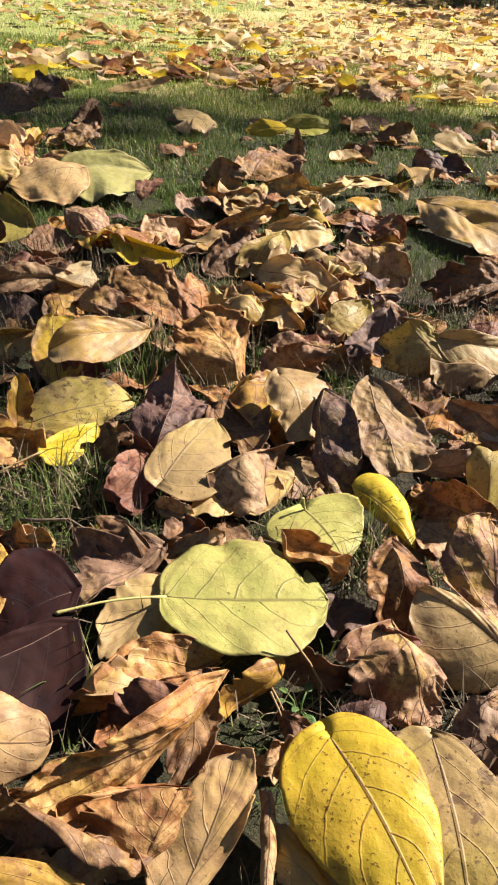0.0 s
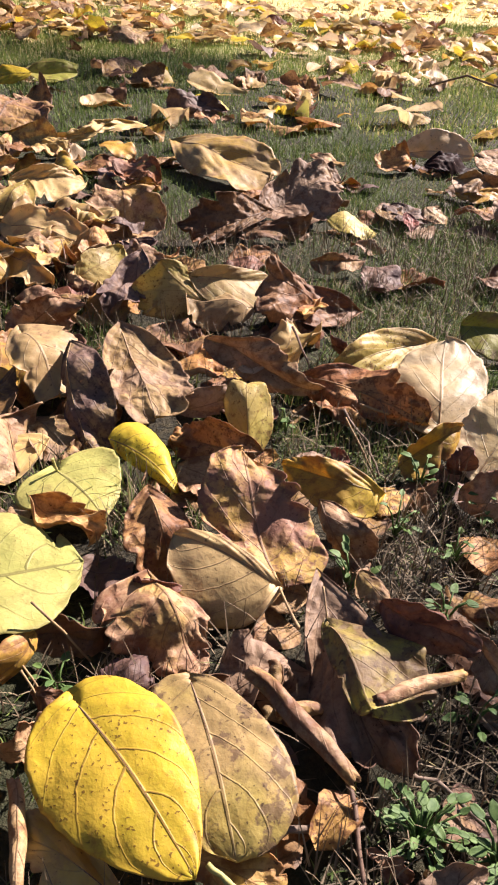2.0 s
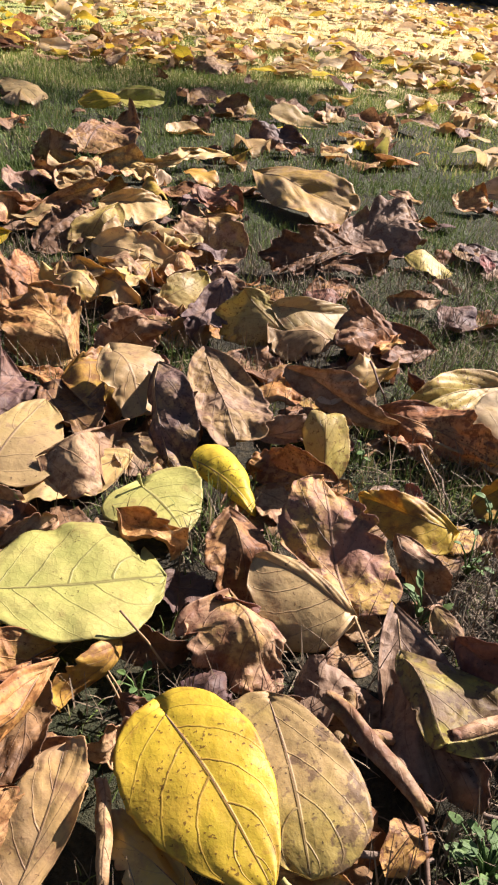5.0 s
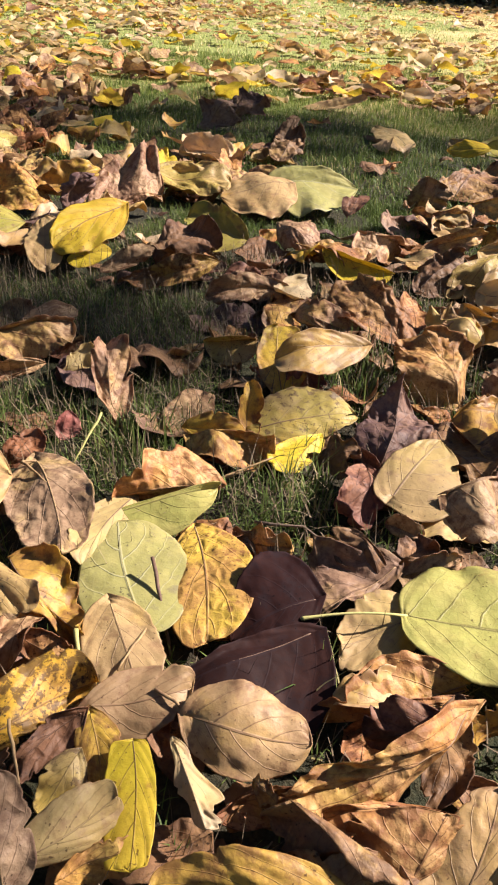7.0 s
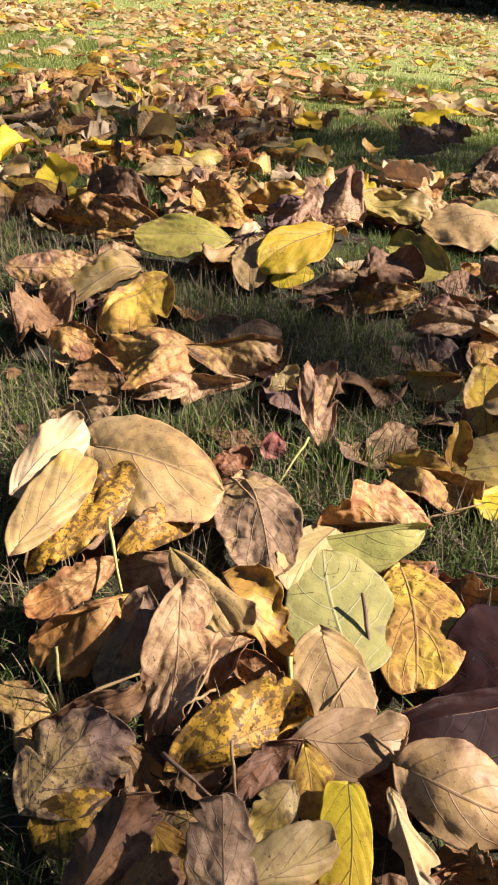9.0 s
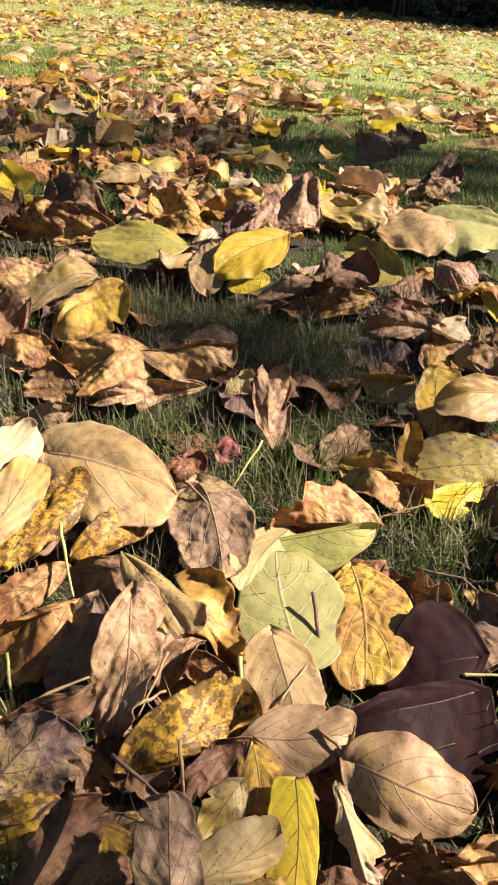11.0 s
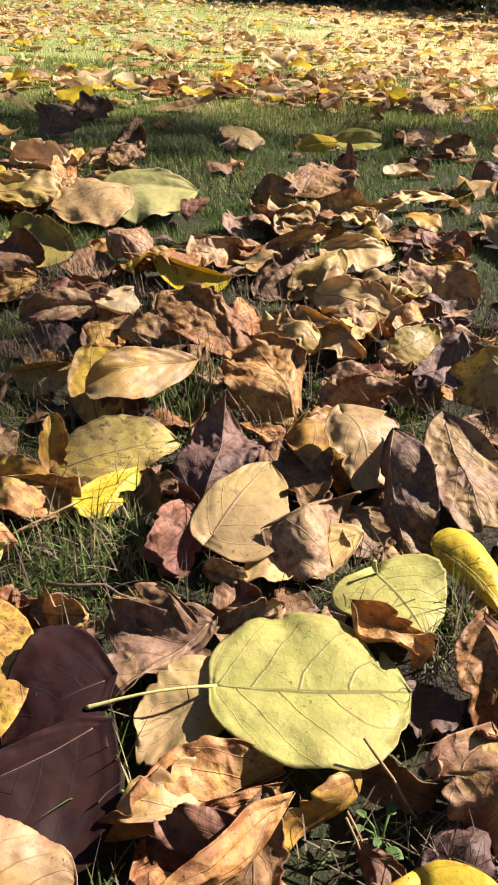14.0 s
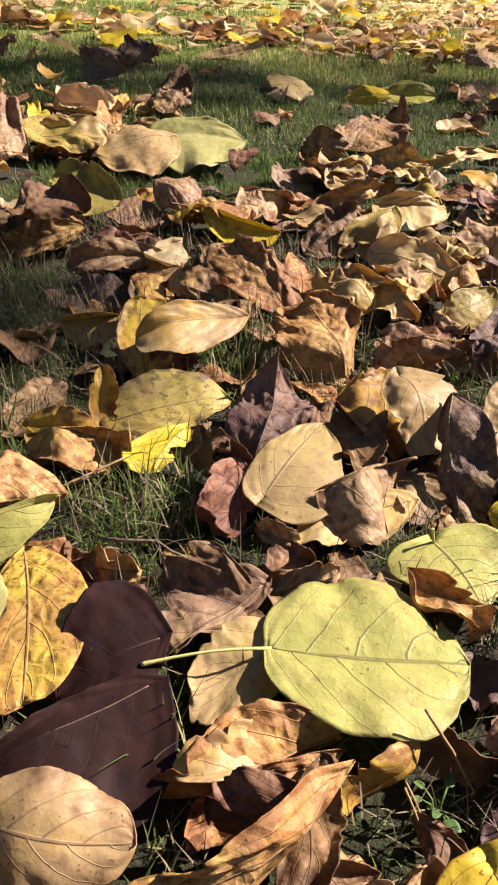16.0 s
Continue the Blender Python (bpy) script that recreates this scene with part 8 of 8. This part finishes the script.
# ---- leaf carpet beyond the near leaves ----
def carpet(name, label, spots, colours, seed, size=(0.06, 0.115), nu=7, nv=6, lift=0.02, rise=0.3):
    """Many fallen leaves joined, one mesh for each colour."""
    rnd = random.Random(seed)
    bins = {c: ([], [], []) for c, _ in colours}
    names, weights = [c for c, _ in colours], [w for _, w in colours]
    for k, (x, y) in enumerate(spots):
        c = rnd.choices(names, weights)[0]
        length = rnd.uniform(*size)
        wide = length * rnd.uniform(0.55, 0.95)
        shape = rnd.choice(("heart", "heart", "round", "oval", "lobed"))
        pts, uv = leaf_points(shape, length, wide, rnd.uniform(-0.7, 1.1), rnd.uniform(-0.7, 1.1), rnd.uniform(-0.6, 0.4), rnd.uniform(0.03, 0.12), seed * 1000 + k, nu, nv)
        way = rnd.uniform(0, 2 * math.pi)
        up = rnd.gauss(0, rise)
        run = Vector((math.cos(way) * math.cos(up), math.sin(way) * math.cos(up), math.sin(up))) * length
        z = lift + max(0.0, -run.z) + rnd.uniform(0, 0.012)
        pts = place(pts, (x, y, z), Vector((x, y, z)) + run, rnd.gauss(0, rise))
        pts = pressed(pts) if y < 2.6 else pts
        cover(pts)
        verts, faces, uvs = bins[c]
        at, cols = len(verts), pts.shape[1]
        verts.extend(pts.reshape(-1, 3).tolist())
        uvs.extend(uv.reshape(-1, 2).tolist())
        for i in range(pts.shape[0] - 1):
            for j in range(cols - 1):
                a = at + i * cols + j
                faces.append((a, a + cols, a + cols + 1, a + 1))
    for c, (verts, faces, uvs) in bins.items():
        if verts:
            tagged(mesh_object(name, verts, faces, LEAF[c], None, "", uvs), label.format(c), "fallen leaves", "", "stuff")


MIX = [("tan", 8), ("brown", 6), ("straw", 6), ("orange", 4), ("mottled yellow", 2.5), ("yellow", 2.5), ("cream", 3), ("russet", 3), ("purple brown", 1.5), ("olive green", 0.7), ("red brown", 1)]
# pale leaf colours weighted up, so strong sunlight is part of the mix
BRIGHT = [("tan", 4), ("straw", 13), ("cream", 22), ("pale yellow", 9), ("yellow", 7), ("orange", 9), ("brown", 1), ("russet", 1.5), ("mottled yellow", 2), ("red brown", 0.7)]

# small broken and half-hidden leaves under the near ones
rnd = random.Random(3)
under = []
for bx, by, tx, ty in made_leaves:
    s = rnd.uniform(-0.2, 1.2)
    if by < 0.75 and rnd.random() < 0.7:
        continue
    under.append((bx + (tx - bx) * s + rnd.gauss(0, 0.012), by + (ty - by) * s + rnd.gauss(0, 0.012)))
for _ in range(70):
    under.append((rnd.uniform(0.17, 0.48), rnd.uniform(0.25, 0.66)))
# litter leans to dark colours, which deepen the shade in the gaps
carpet("leaf_litter", "broken {} leaves half hidden under the others", under, [("brown", 8), ("tan", 1), ("russet", 3), ("purple brown", 4), ("red brown", 2), ("grey brown", 3)], 41, (0.022, 0.05), 9, 6, 0.0, 0.12)

# the band at middle distance: loose heaps with grass between
gx, gy = wedge(*scatter(4200, -3.6, 2.8, 1.2, 3.4))
gx, gy = thinned(gx, gy, 1.5, 57, -0.45, 0.5)
near_side = (gy < 1.7) & (gx > -0.75) & (gx < 0.8)
gx, gy = gx[~near_side], gy[~near_side]
clear = np.zeros(len(gx), dtype=bool)
for cx, cy, rx, ry in ((-0.2, 2.45, 0.42, 0.42), (0.3, 1.75, 0.22, 0.28), (0.55, 2.6, 0.35, 0.3), (-1.15, 1.62, 0.25, 0.22), (-0.7, 2.4, 0.2, 0.2), (0.75, 1.6, 0.3, 0.25), (-0.1, 1.7, 0.5, 0.2)):
    clear |= ((gx - cx) / rx) ** 2 + ((gy - cy) / ry) ** 2 < 1
clear &= rng.uniform(0, 1, len(gx)) < 0.93
gx, gy = gx[~clear], gy[~clear]
for hx, hy, sx, sy, n in ((-1.35, 1.9, 0.40, 0.22, 150), (-0.85, 1.75, 0.22, 0.14, 70), (-1.5, 2.35, 0.35, 0.15, 90), (1.0, 2.3, 0.22, 0.16, 45), (1.6, 2.75, 0.3, 0.2, 30), (-1.25, 1.35, 0.2, 0.12, 40)):
    gx = np.concatenate([gx, rng.normal(hx, sx, n)])
    gy = np.concatenate([gy, rng.normal(hy, sy, n)])
open_side = gx > 0.75
few = rng.uniform(0, 1, len(gx)) < 0.5
carpet("leaf_carpet", "{} fallen leaves scattered in loose heaps on grass", list(zip(gx[~open_side], gy[~open_side])), MIX, 43, (0.05, 0.11), 11, 7, 0.010, 0.22)
carpet("leaf_carpet", "{} fallen leaves scattered on the open lawn", list(zip(gx[open_side & few], gy[open_side & few])), BRIGHT + [("brown", 8), ("tan", 8)], 44, (0.05, 0.10), 11, 7, 0.010, 0.2)
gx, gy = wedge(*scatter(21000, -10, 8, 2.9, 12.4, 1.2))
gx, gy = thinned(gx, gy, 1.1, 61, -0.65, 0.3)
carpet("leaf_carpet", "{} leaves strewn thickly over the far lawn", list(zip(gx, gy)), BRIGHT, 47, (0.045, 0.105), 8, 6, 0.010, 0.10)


# the lawn round about, beside and behind the walk
gx, gy = scatter(2600, -5.5, 5.0, -3.0, 4.2)
outer = (np.abs(gx + 0.1) > 0.75 + 0.80 * np.maximum(gy, 0)) | (gy < 0.05)
carpet("leaf_carpet", "{} fallen leaves on the lawn beside the walk", list(zip(gx[outer], gy[outer])), MIX, 53, (0.05, 0.10), 5, 4, 0.008, 0.2)


# ---- hedge ----
def foliage(centre, radius, count, size, crust=0.5, rng=rng):
    """Small pointed leaves filling an uneven round mass: vertices, four to a leaf."""
    d = rng.normal(0, 1, (count, 3))
    d /= np.linalg.norm(d, axis=1, keepdims=True)
    c = np.array(centre, float)
    lump = 0.85 + 0.3 * value_noise(d[:, 0] * 2.3 + c[0] * 3 + d[:, 2], d[:, 1] * 2.3 + c[1] * 3 - d[:, 2], 7)
    p = c + d * np.array(radius) * (lump * (1 - crust * rng.uniform(0, 1, count) ** 2))[:, None]
    p[:, 2] = np.maximum(p[:, 2], 0.02 + 0.03 * rng.uniform(0, 1, count))
    a = rng.normal(0, 1, (count, 3)) * np.array([1, 1, 0.7])
    a /= np.linalg.norm(a, axis=1, keepdims=True)
    b = np.cross(a, rng.normal(0, 1, (count, 3)))
    b /= np.linalg.norm(b, axis=1, keepdims=True)
    s = (size * rng.uniform(0.6, 1.3, count))[:, None]
    return np.stack([p, p + a * s * 0.5 + b * s * 0.28, p + a * s, p + a * s * 0.5 - b * s * 0.28], 1).reshape(-1, 3)


def leaf_cloud(name, masses, material, parent):
    verts = np.concatenate(masses)
    faces = np.arange(len(verts)).reshape(-1, 4).tolist()
    return mesh_object(name, verts, faces, material, parent, "", None, False)


def shrub(x, y, wide, high, seed, pale=False, count=900, size=0.05):
    rnd = random.Random(seed)
    thing = new("shrub")
    thing.location = (x, y, 0)
    tagged(thing, "pale sparse evergreen shrub at the lawn edge" if pale else "dense dark evergreen shrub in the hedge behind the lawn", "shrub", "hedge shrubs")
    for _ in range(6):
        w = rnd.uniform(0, 2 * math.pi)
        foot = Vector((math.cos(w) * 0.15, math.sin(w) * 0.15, -0.02))
        top = Vector((math.cos(w) * wide * 0.4, math.sin(w) * wide * 0.3, high * rnd.uniform(0.6, 0.9)))
        pts = [foot.lerp(top, s) + Vector((rnd.gauss(0, 0.03), rnd.gauss(0, 0.03), 0)) for s in (0, 0.25, 0.5, 0.75, 1)]
        verts, faces = tube(pts, [0.022, 0.018, 0.014, 0.010, 0.005], 5)
        mesh_object("stem", verts, faces, BARK, thing)
    masses = []
    for k in range(9):
        c = (rnd.uniform(-0.42, 0.42) * wide, rnd.uniform(-0.3, 0.3) * wide, high * (0.08 + 0.09 * k))
        masses.append(foliage(c, (wide * 0.42, wide * 0.36, high * 0.22), count, size))
    leaf_cloud("foliage", masses, SHRUB_PALE if pale else SHRUB, thing)


EDGE_A, EDGE_B = Vector((-9.2, 12.95)), Vector((1.7, 8.15))
for k in range(13):
    p = EDGE_A.lerp(EDGE_B, k / 12)
    shrub(p.x + 0.15, p.y + 1.15, 1.3, 1.5, 100 + k, k > 8)
for k in range(10):
    p = EDGE_A.lerp(EDGE_B, (k + 0.5) / 10)
    shrub(p.x + 0.4, p.y + 2.2, 1.7, 2.0, 140 + k, False, 1000, 0.08)
shrub(1.75, 8.35, 0.5, 0.8, 171, True, 260)


def hedge_backdrop():
    """Near-black foliage added behind the hedge to keep bright sky out of its gaps."""
    masses = []
    for k in range(26):
        p = EDGE_A.lerp(EDGE_B, -0.5 + 1.6 * k / 25)
        for z in (0.6, 1.5, 2.4):
            masses.append(foliage((p.x + 1.2, p.y + 4.6, z), (1.0, 1.2, 0.9), 340, 0.30, 0.8))
    tagged(leaf_cloud("woodland", masses, HEDGE_BACKING, None), "near-black foliage added behind the hedge to close its gaps", "woods", "", "stuff")


hedge_backdrop()


# ---- an unseen tree, added to shade the lawn from beside the walk ----
def tree(x, y, high, boughs, seed):
    rnd = random.Random(seed)
    thing = new("tree")
    thing.location = (x, y, 0)
    tagged(thing, "unseen broad-leaved tree added to shade the lawn", "tree")
    pts = [Vector((rnd.gauss(0, 0.04) * k, rnd.gauss(0, 0.04) * k, -0.05 + high * 0.8 * k / 6)) for k in range(7)]
    verts, faces = tube(pts, [0.20, 0.16, 0.14, 0.12, 0.10, 0.07, 0.04], 10)
    mesh_object("trunk", verts, faces, BARK, thing)
    masses = []
    for (dx, dy, z, r, leaves) in boughs:
        root = pts[3].lerp(pts[6], rnd.random())
        end = Vector((dx, dy, z))
        bend = [root.lerp(end, s) + Vector((0, 0, 0.25 * math.sin(math.pi * s))) for s in (0, 0.25, 0.5, 0.75, 1)]
        v, f = tube(bend, [0.011, 0.009, 0.007, 0.005, 0.003], 6)
        mesh_object("limb", v, f, BARK, thing)
        masses.append(foliage(end, (r, r, r * 0.5), leaves, 0.10, 0.9, np.random.default_rng(seed * 100 + len(masses))))
    leaf_cloud("crown", masses, CANOPY, thing)


TREE_AT = Vector((10.4, 8.3, 0))


def bough(gx, gy, high, r, leaves):
    """A bough whose shade falls on the lawn round (gx, gy)."""
    p = Vector((gx, gy, 0)) + SUN_FROM * (high / SUN_FROM.z) - TREE_AT
    return (p.x, p.y, high, r, leaves)


tree(TREE_AT.x, TREE_AT.y, 9.0, [
    bough(-2.6, 1.55, 7.6, 0.5, 230), bough(-2.0, 1.8, 7.8, 0.42, 190), bough(-1.4, 2.0, 8.0, 0.40, 190), bough(-0.85, 2.2, 7.7, 0.42, 160), bough(-0.3, 2.4, 7.9, 0.44, 160),
    bough(0.3, 2.55, 8.2, 0.38, 130), bough(-1.2, 1.3, 7.6, 0.3, 60),
    bough(0.38, 0.42, 7.4, 0.13, 18), bough(-0.42, 0.98, 8.0, 0.25, 80), bough(-0.30, 0.38, 7.4, 0.15, 8),
], 9)


# ---- what stands past the lawn's far corner ----
def trunk_post(x, y, r, high, seed):
    rnd = random.Random(seed)
    thing = new("wooden_post")
    thing.location = (x, y, 0)
    tagged(thing, "weathered brown round wooden post at the lawn's far corner", "post")
    pts = [Vector((rnd.gauss(0, 0.004), rnd.gauss(0, 0.004), -0.05 + high * k / 8)) for k in range(9)]
    verts, faces = tube(pts, [r * (1.25 if k == 0 else 1.05 if k == 1 else 1 - 0.01 * k) for k in range(9)], 14)
    mesh_object("post", verts, faces, BARK, thing)


trunk_post(2.14, 7.35, 0.075, 1.3, 77)


def box_bm(bm, size, at, bevel=0.004):
    made = bmesh.ops.create_cube(bm, size=1.0, matrix=Matrix.Translation(at) @ Matrix.Diagonal((*size, 1)))
    edges = list({e for v in made["verts"] for e in v.link_edges})
    bmesh.ops.bevel(bm, geom=edges, offset=bevel, segments=2, affect="EDGES")


def part(name, bm, material, parent, label=""):
    me = bpy.data.meshes.new(name)
    bm.to_mesh(me)
    bm.free()
    me.materials.append(material)
    ob = new(name, me)
    ob.parent = parent
    if label:
        tagged(ob, label)
    return ob


fence = new("lattice_panel")
fence.location = (2.29, 7.15, 0)
tagged(fence, "white painted wooden lattice panel at the lawn's corner", "fence")
for sx in (-0.075, 0.075):
    bm = bmesh.new()
    box_bm(bm, (0.035, 0.035, 1.1), (sx, 0, 0.54))
    part("post", bm, WHITE_PAINT, fence)
for k in range(11):
    bm = bmesh.new()
    box_bm(bm, (0.145, 0.012, 0.03), (0, 0.012, 0.05 + k * 0.095), 0.002)
    part("slat", bm, WHITE_PAINT, fence)
for k in range(2):
    bm = bmesh.new()
    box_bm(bm, (0.03, 0.012, 1.04), (-0.025 + k * 0.05, -0.002, 0.54), 0.002)
    part("slat", bm, WHITE_PAINT, fence)

bm = bmesh.new()
box_bm(bm, (14, 7, 0.06), (9.35, 10.9, -0.018), 0.01)
me = bpy.data.meshes.new("road")
bm.to_mesh(me)
bm.free()
me.materials.append(ROAD)
tagged(new("road", me), "grey asphalt drive beyond the lawn", "road", "", "structure")


def car(x, y):
    thing = new("car")
    thing.location = (x, y, 0.012)
    tagged(thing, "silver grey car parked on the drive beyond the lawn", "car")
    outline = [(0.0, 0.30), (0.05, 0.62), (0.35, 0.78), (1.15, 0.92), (1.75, 1.36), (3.0, 1.42), (3.7, 1.02), (4.15, 0.92), (4.25, 0.45), (4.15, 0.24), (0.12, 0.22)]
    bm = bmesh.new()
    rings = []
    for yy, tuck in ((0.0, 0.05), (0.06, 0.0), (1.66, 0.0), (1.72, 0.05)):
        rings.append([bm.verts.new((px + (tuck if px < 2 else -tuck), yy + (0.16 if pz > 1.1 and yy < 0.8 else -0.16 if pz > 1.1 else 0), pz - (tuck if pz > 0.5 else 0))) for px, pz in outline])
    for a, b in zip(rings, rings[1:]):
        for k in range(len(outline)):
            bm.faces.new((a[k], a[(k + 1) % len(outline)], b[(k + 1) % len(outline)], b[k]))
    bm.faces.new(rings[0][::-1])
    bm.faces.new(rings[-1])
    bmesh.ops.recalc_face_normals(bm, faces=bm.faces)
    part("body", bm, CAR_PAINT, thing)
    for wx in (0.78, 3.35):
        for wy in (0.08, 1.64):
            bm = bmesh.new()
            bmesh.ops.create_cone(bm, cap_ends=True, segments=28, radius1=0.31, radius2=0.31, depth=0.2, matrix=Matrix.Translation((wx, wy, 0.305)) @ Matrix.Rotation(math.pi / 2, 4, "X"))
            bmesh.ops.bevel(bm, geom=[e for e in bm.edges if len(e.link_faces) == 2 and e.calc_face_angle(0) > 1], offset=0.03, segments=2, affect="EDGES")
            wheel = part("wheel", bm, RUBBER, thing)
            bm = bmesh.new()
            side = -0.105 if wy < 0.8 else 0.105
            bmesh.ops.create_cone(bm, cap_ends=True, segments=24, radius1=0.20, radius2=0.17, depth=0.03, matrix=Matrix.Translation((wx, wy + side, 0.305)) @ Matrix.Rotation(math.pi / 2, 4, "X"))
            part("rim", bm, CAR_PAINT, wheel)
    bm = bmesh.new()
    box_bm(bm, (0.10, 1.60, 0.30), (0.0, 0.86, 0.27), 0.03)
    part("bumper", bm, RUBBER, thing)
    bm = bmesh.new()
    box_bm(bm, (3.9, 0.03, 0.10), (2.1, 0.0, 0.25), 0.01)
    part("sill", bm, RUBBER, thing)
    for wx, wide in ((1.95, 0.75), (2.8, 0.75)):
        bm = bmesh.new()
        box_bm(bm, (wide, 0.02, 0.30), (wx, 0.10, 1.10), 0.008)
        part("window", bm, DARK_GLASS, thing)


car(2.62, 7.75)


# ---- grass ----
def bare(x, y, share):
    """Thins the worn patch of soil beside the rolled leaves."""
    worn = ((x - 0.31) / 0.13) ** 2 + ((y - 0.45) / 0.20) ** 2 < 1.0
    drop = worn & (rng.uniform(0, 1, len(x)) < share)
    return x[~drop], y[~drop]


gx, gy = bare(*wedge(*scatter(430000, -2.0, 1.7, 0.12, 1.7)), 0.85)
gx, gy = open_spots(*thinned(gx, gy, 7.0, 31, -1.0, 0.05))
blades("grass", "short green lawn grass between the fallen leaves", gx, gy, 0.019, 0.0010, 1.45, GRASS, None, 0.5, 2)
gx, gy = wedge(*scatter(420000, -3.8, 3.0, 1.6, 3.8))
gx, gy = open_spots(*thinned(gx, gy, 3.0, 35, -1.2, 0.0), 0.15)
# where sun falls, blades take the copy with sunlight in its colour
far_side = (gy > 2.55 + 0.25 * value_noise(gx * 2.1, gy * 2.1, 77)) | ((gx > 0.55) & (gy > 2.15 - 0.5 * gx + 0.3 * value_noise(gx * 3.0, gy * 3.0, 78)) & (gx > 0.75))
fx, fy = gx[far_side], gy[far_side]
blades("grass", "lawn grass in lighter sunlit colours between leaves", fx, fy, 0.022, 0.0022, 1.35, LIT_GRASS, None, 0.5, 2)
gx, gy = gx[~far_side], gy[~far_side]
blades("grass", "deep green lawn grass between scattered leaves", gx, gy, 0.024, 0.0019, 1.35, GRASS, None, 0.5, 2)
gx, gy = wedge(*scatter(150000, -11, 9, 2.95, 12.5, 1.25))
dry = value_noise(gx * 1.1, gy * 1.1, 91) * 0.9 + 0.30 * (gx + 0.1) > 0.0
blades("grass", "dry yellow-green lawn grass, sunlit in colour, towards the hedge", gx[dry], gy[dry], 0.019, 0.0060, 0.85, FAR_GRASS, None, 0.5, 2)
blades("grass", "green lawn grass in sunlit colours under thick leaves", gx[~dry], gy[~dry], 0.022, 0.0052, 0.85, SUNNY_GRASS, None, 0.5, 2)
gx, gy = open_spots(*wedge(*scatter(44000, -1.2, 1.0, 0.12, 1.3)))
blades("dead_grass", "pale dead grass stems matted on the soil", gx, gy, 0.038, 0.0009, 1.35, THATCH, rng.uniform(0.002, 0.010, len(gx)), 0.15, 2)
gx, gy = scatter(6000, 0.12, 0.52, 0.22, 0.66)
gx, gy = open_spots(gx, gy)
blades("dead_grass", "grey dead stems in the worn patch", gx, gy, 0.034, 0.0009, 1.45, THATCH, rng.uniform(0.001, 0.008, len(gx)), 0.1, 2)
for tx, ty, r, n, tall in ((-0.08, 0.95, 0.05, 700, 0.045), (-0.050, 0.50, 0.012, 90, 0.05), (-0.115, 0.695, 0.05, 200, 0.04), (-0.056, 0.508, 0.010, 70, 0.05), (0.15, 0.665, 0.03, 260, 0.04), (-0.28, 0.75, 0.035, 300, 0.05), (-0.44, 0.71, 0.05, 450, 0.04), (-0.34, 0.40, 0.04, 200, 0.045), (-0.265, 0.31, 0.03, 150, 0.045), (-0.1, 0.75, 0.03, 200, 0.045), (0.40, 0.78, 0.06, 500, 0.035)):
    gx, gy = rng.normal(tx, r * 0.7, n // 2), rng.normal(ty, r * 0.7, n // 2)
    gx, gy = open_spots(gx, gy, 0.2)
    blades("grass_tuft", "taller bright green tuft of grass between leaves", gx, gy, tall * 0.85, 0.0017, 0.6, TUFT_GRASS)

gx, gy = scatter(110000, -5.5, 5.0, -3.0, 4.2)
outer = (np.abs(gx + 0.1) > 0.65 + 0.78 * np.maximum(gy, 0)) | (gy < 0.08)
blades("grass", "short lawn grass beside the walk", gx[outer], gy[outer], 0.024, 0.0045, 0.8, LIT_GRASS, None, 0.5, 1)
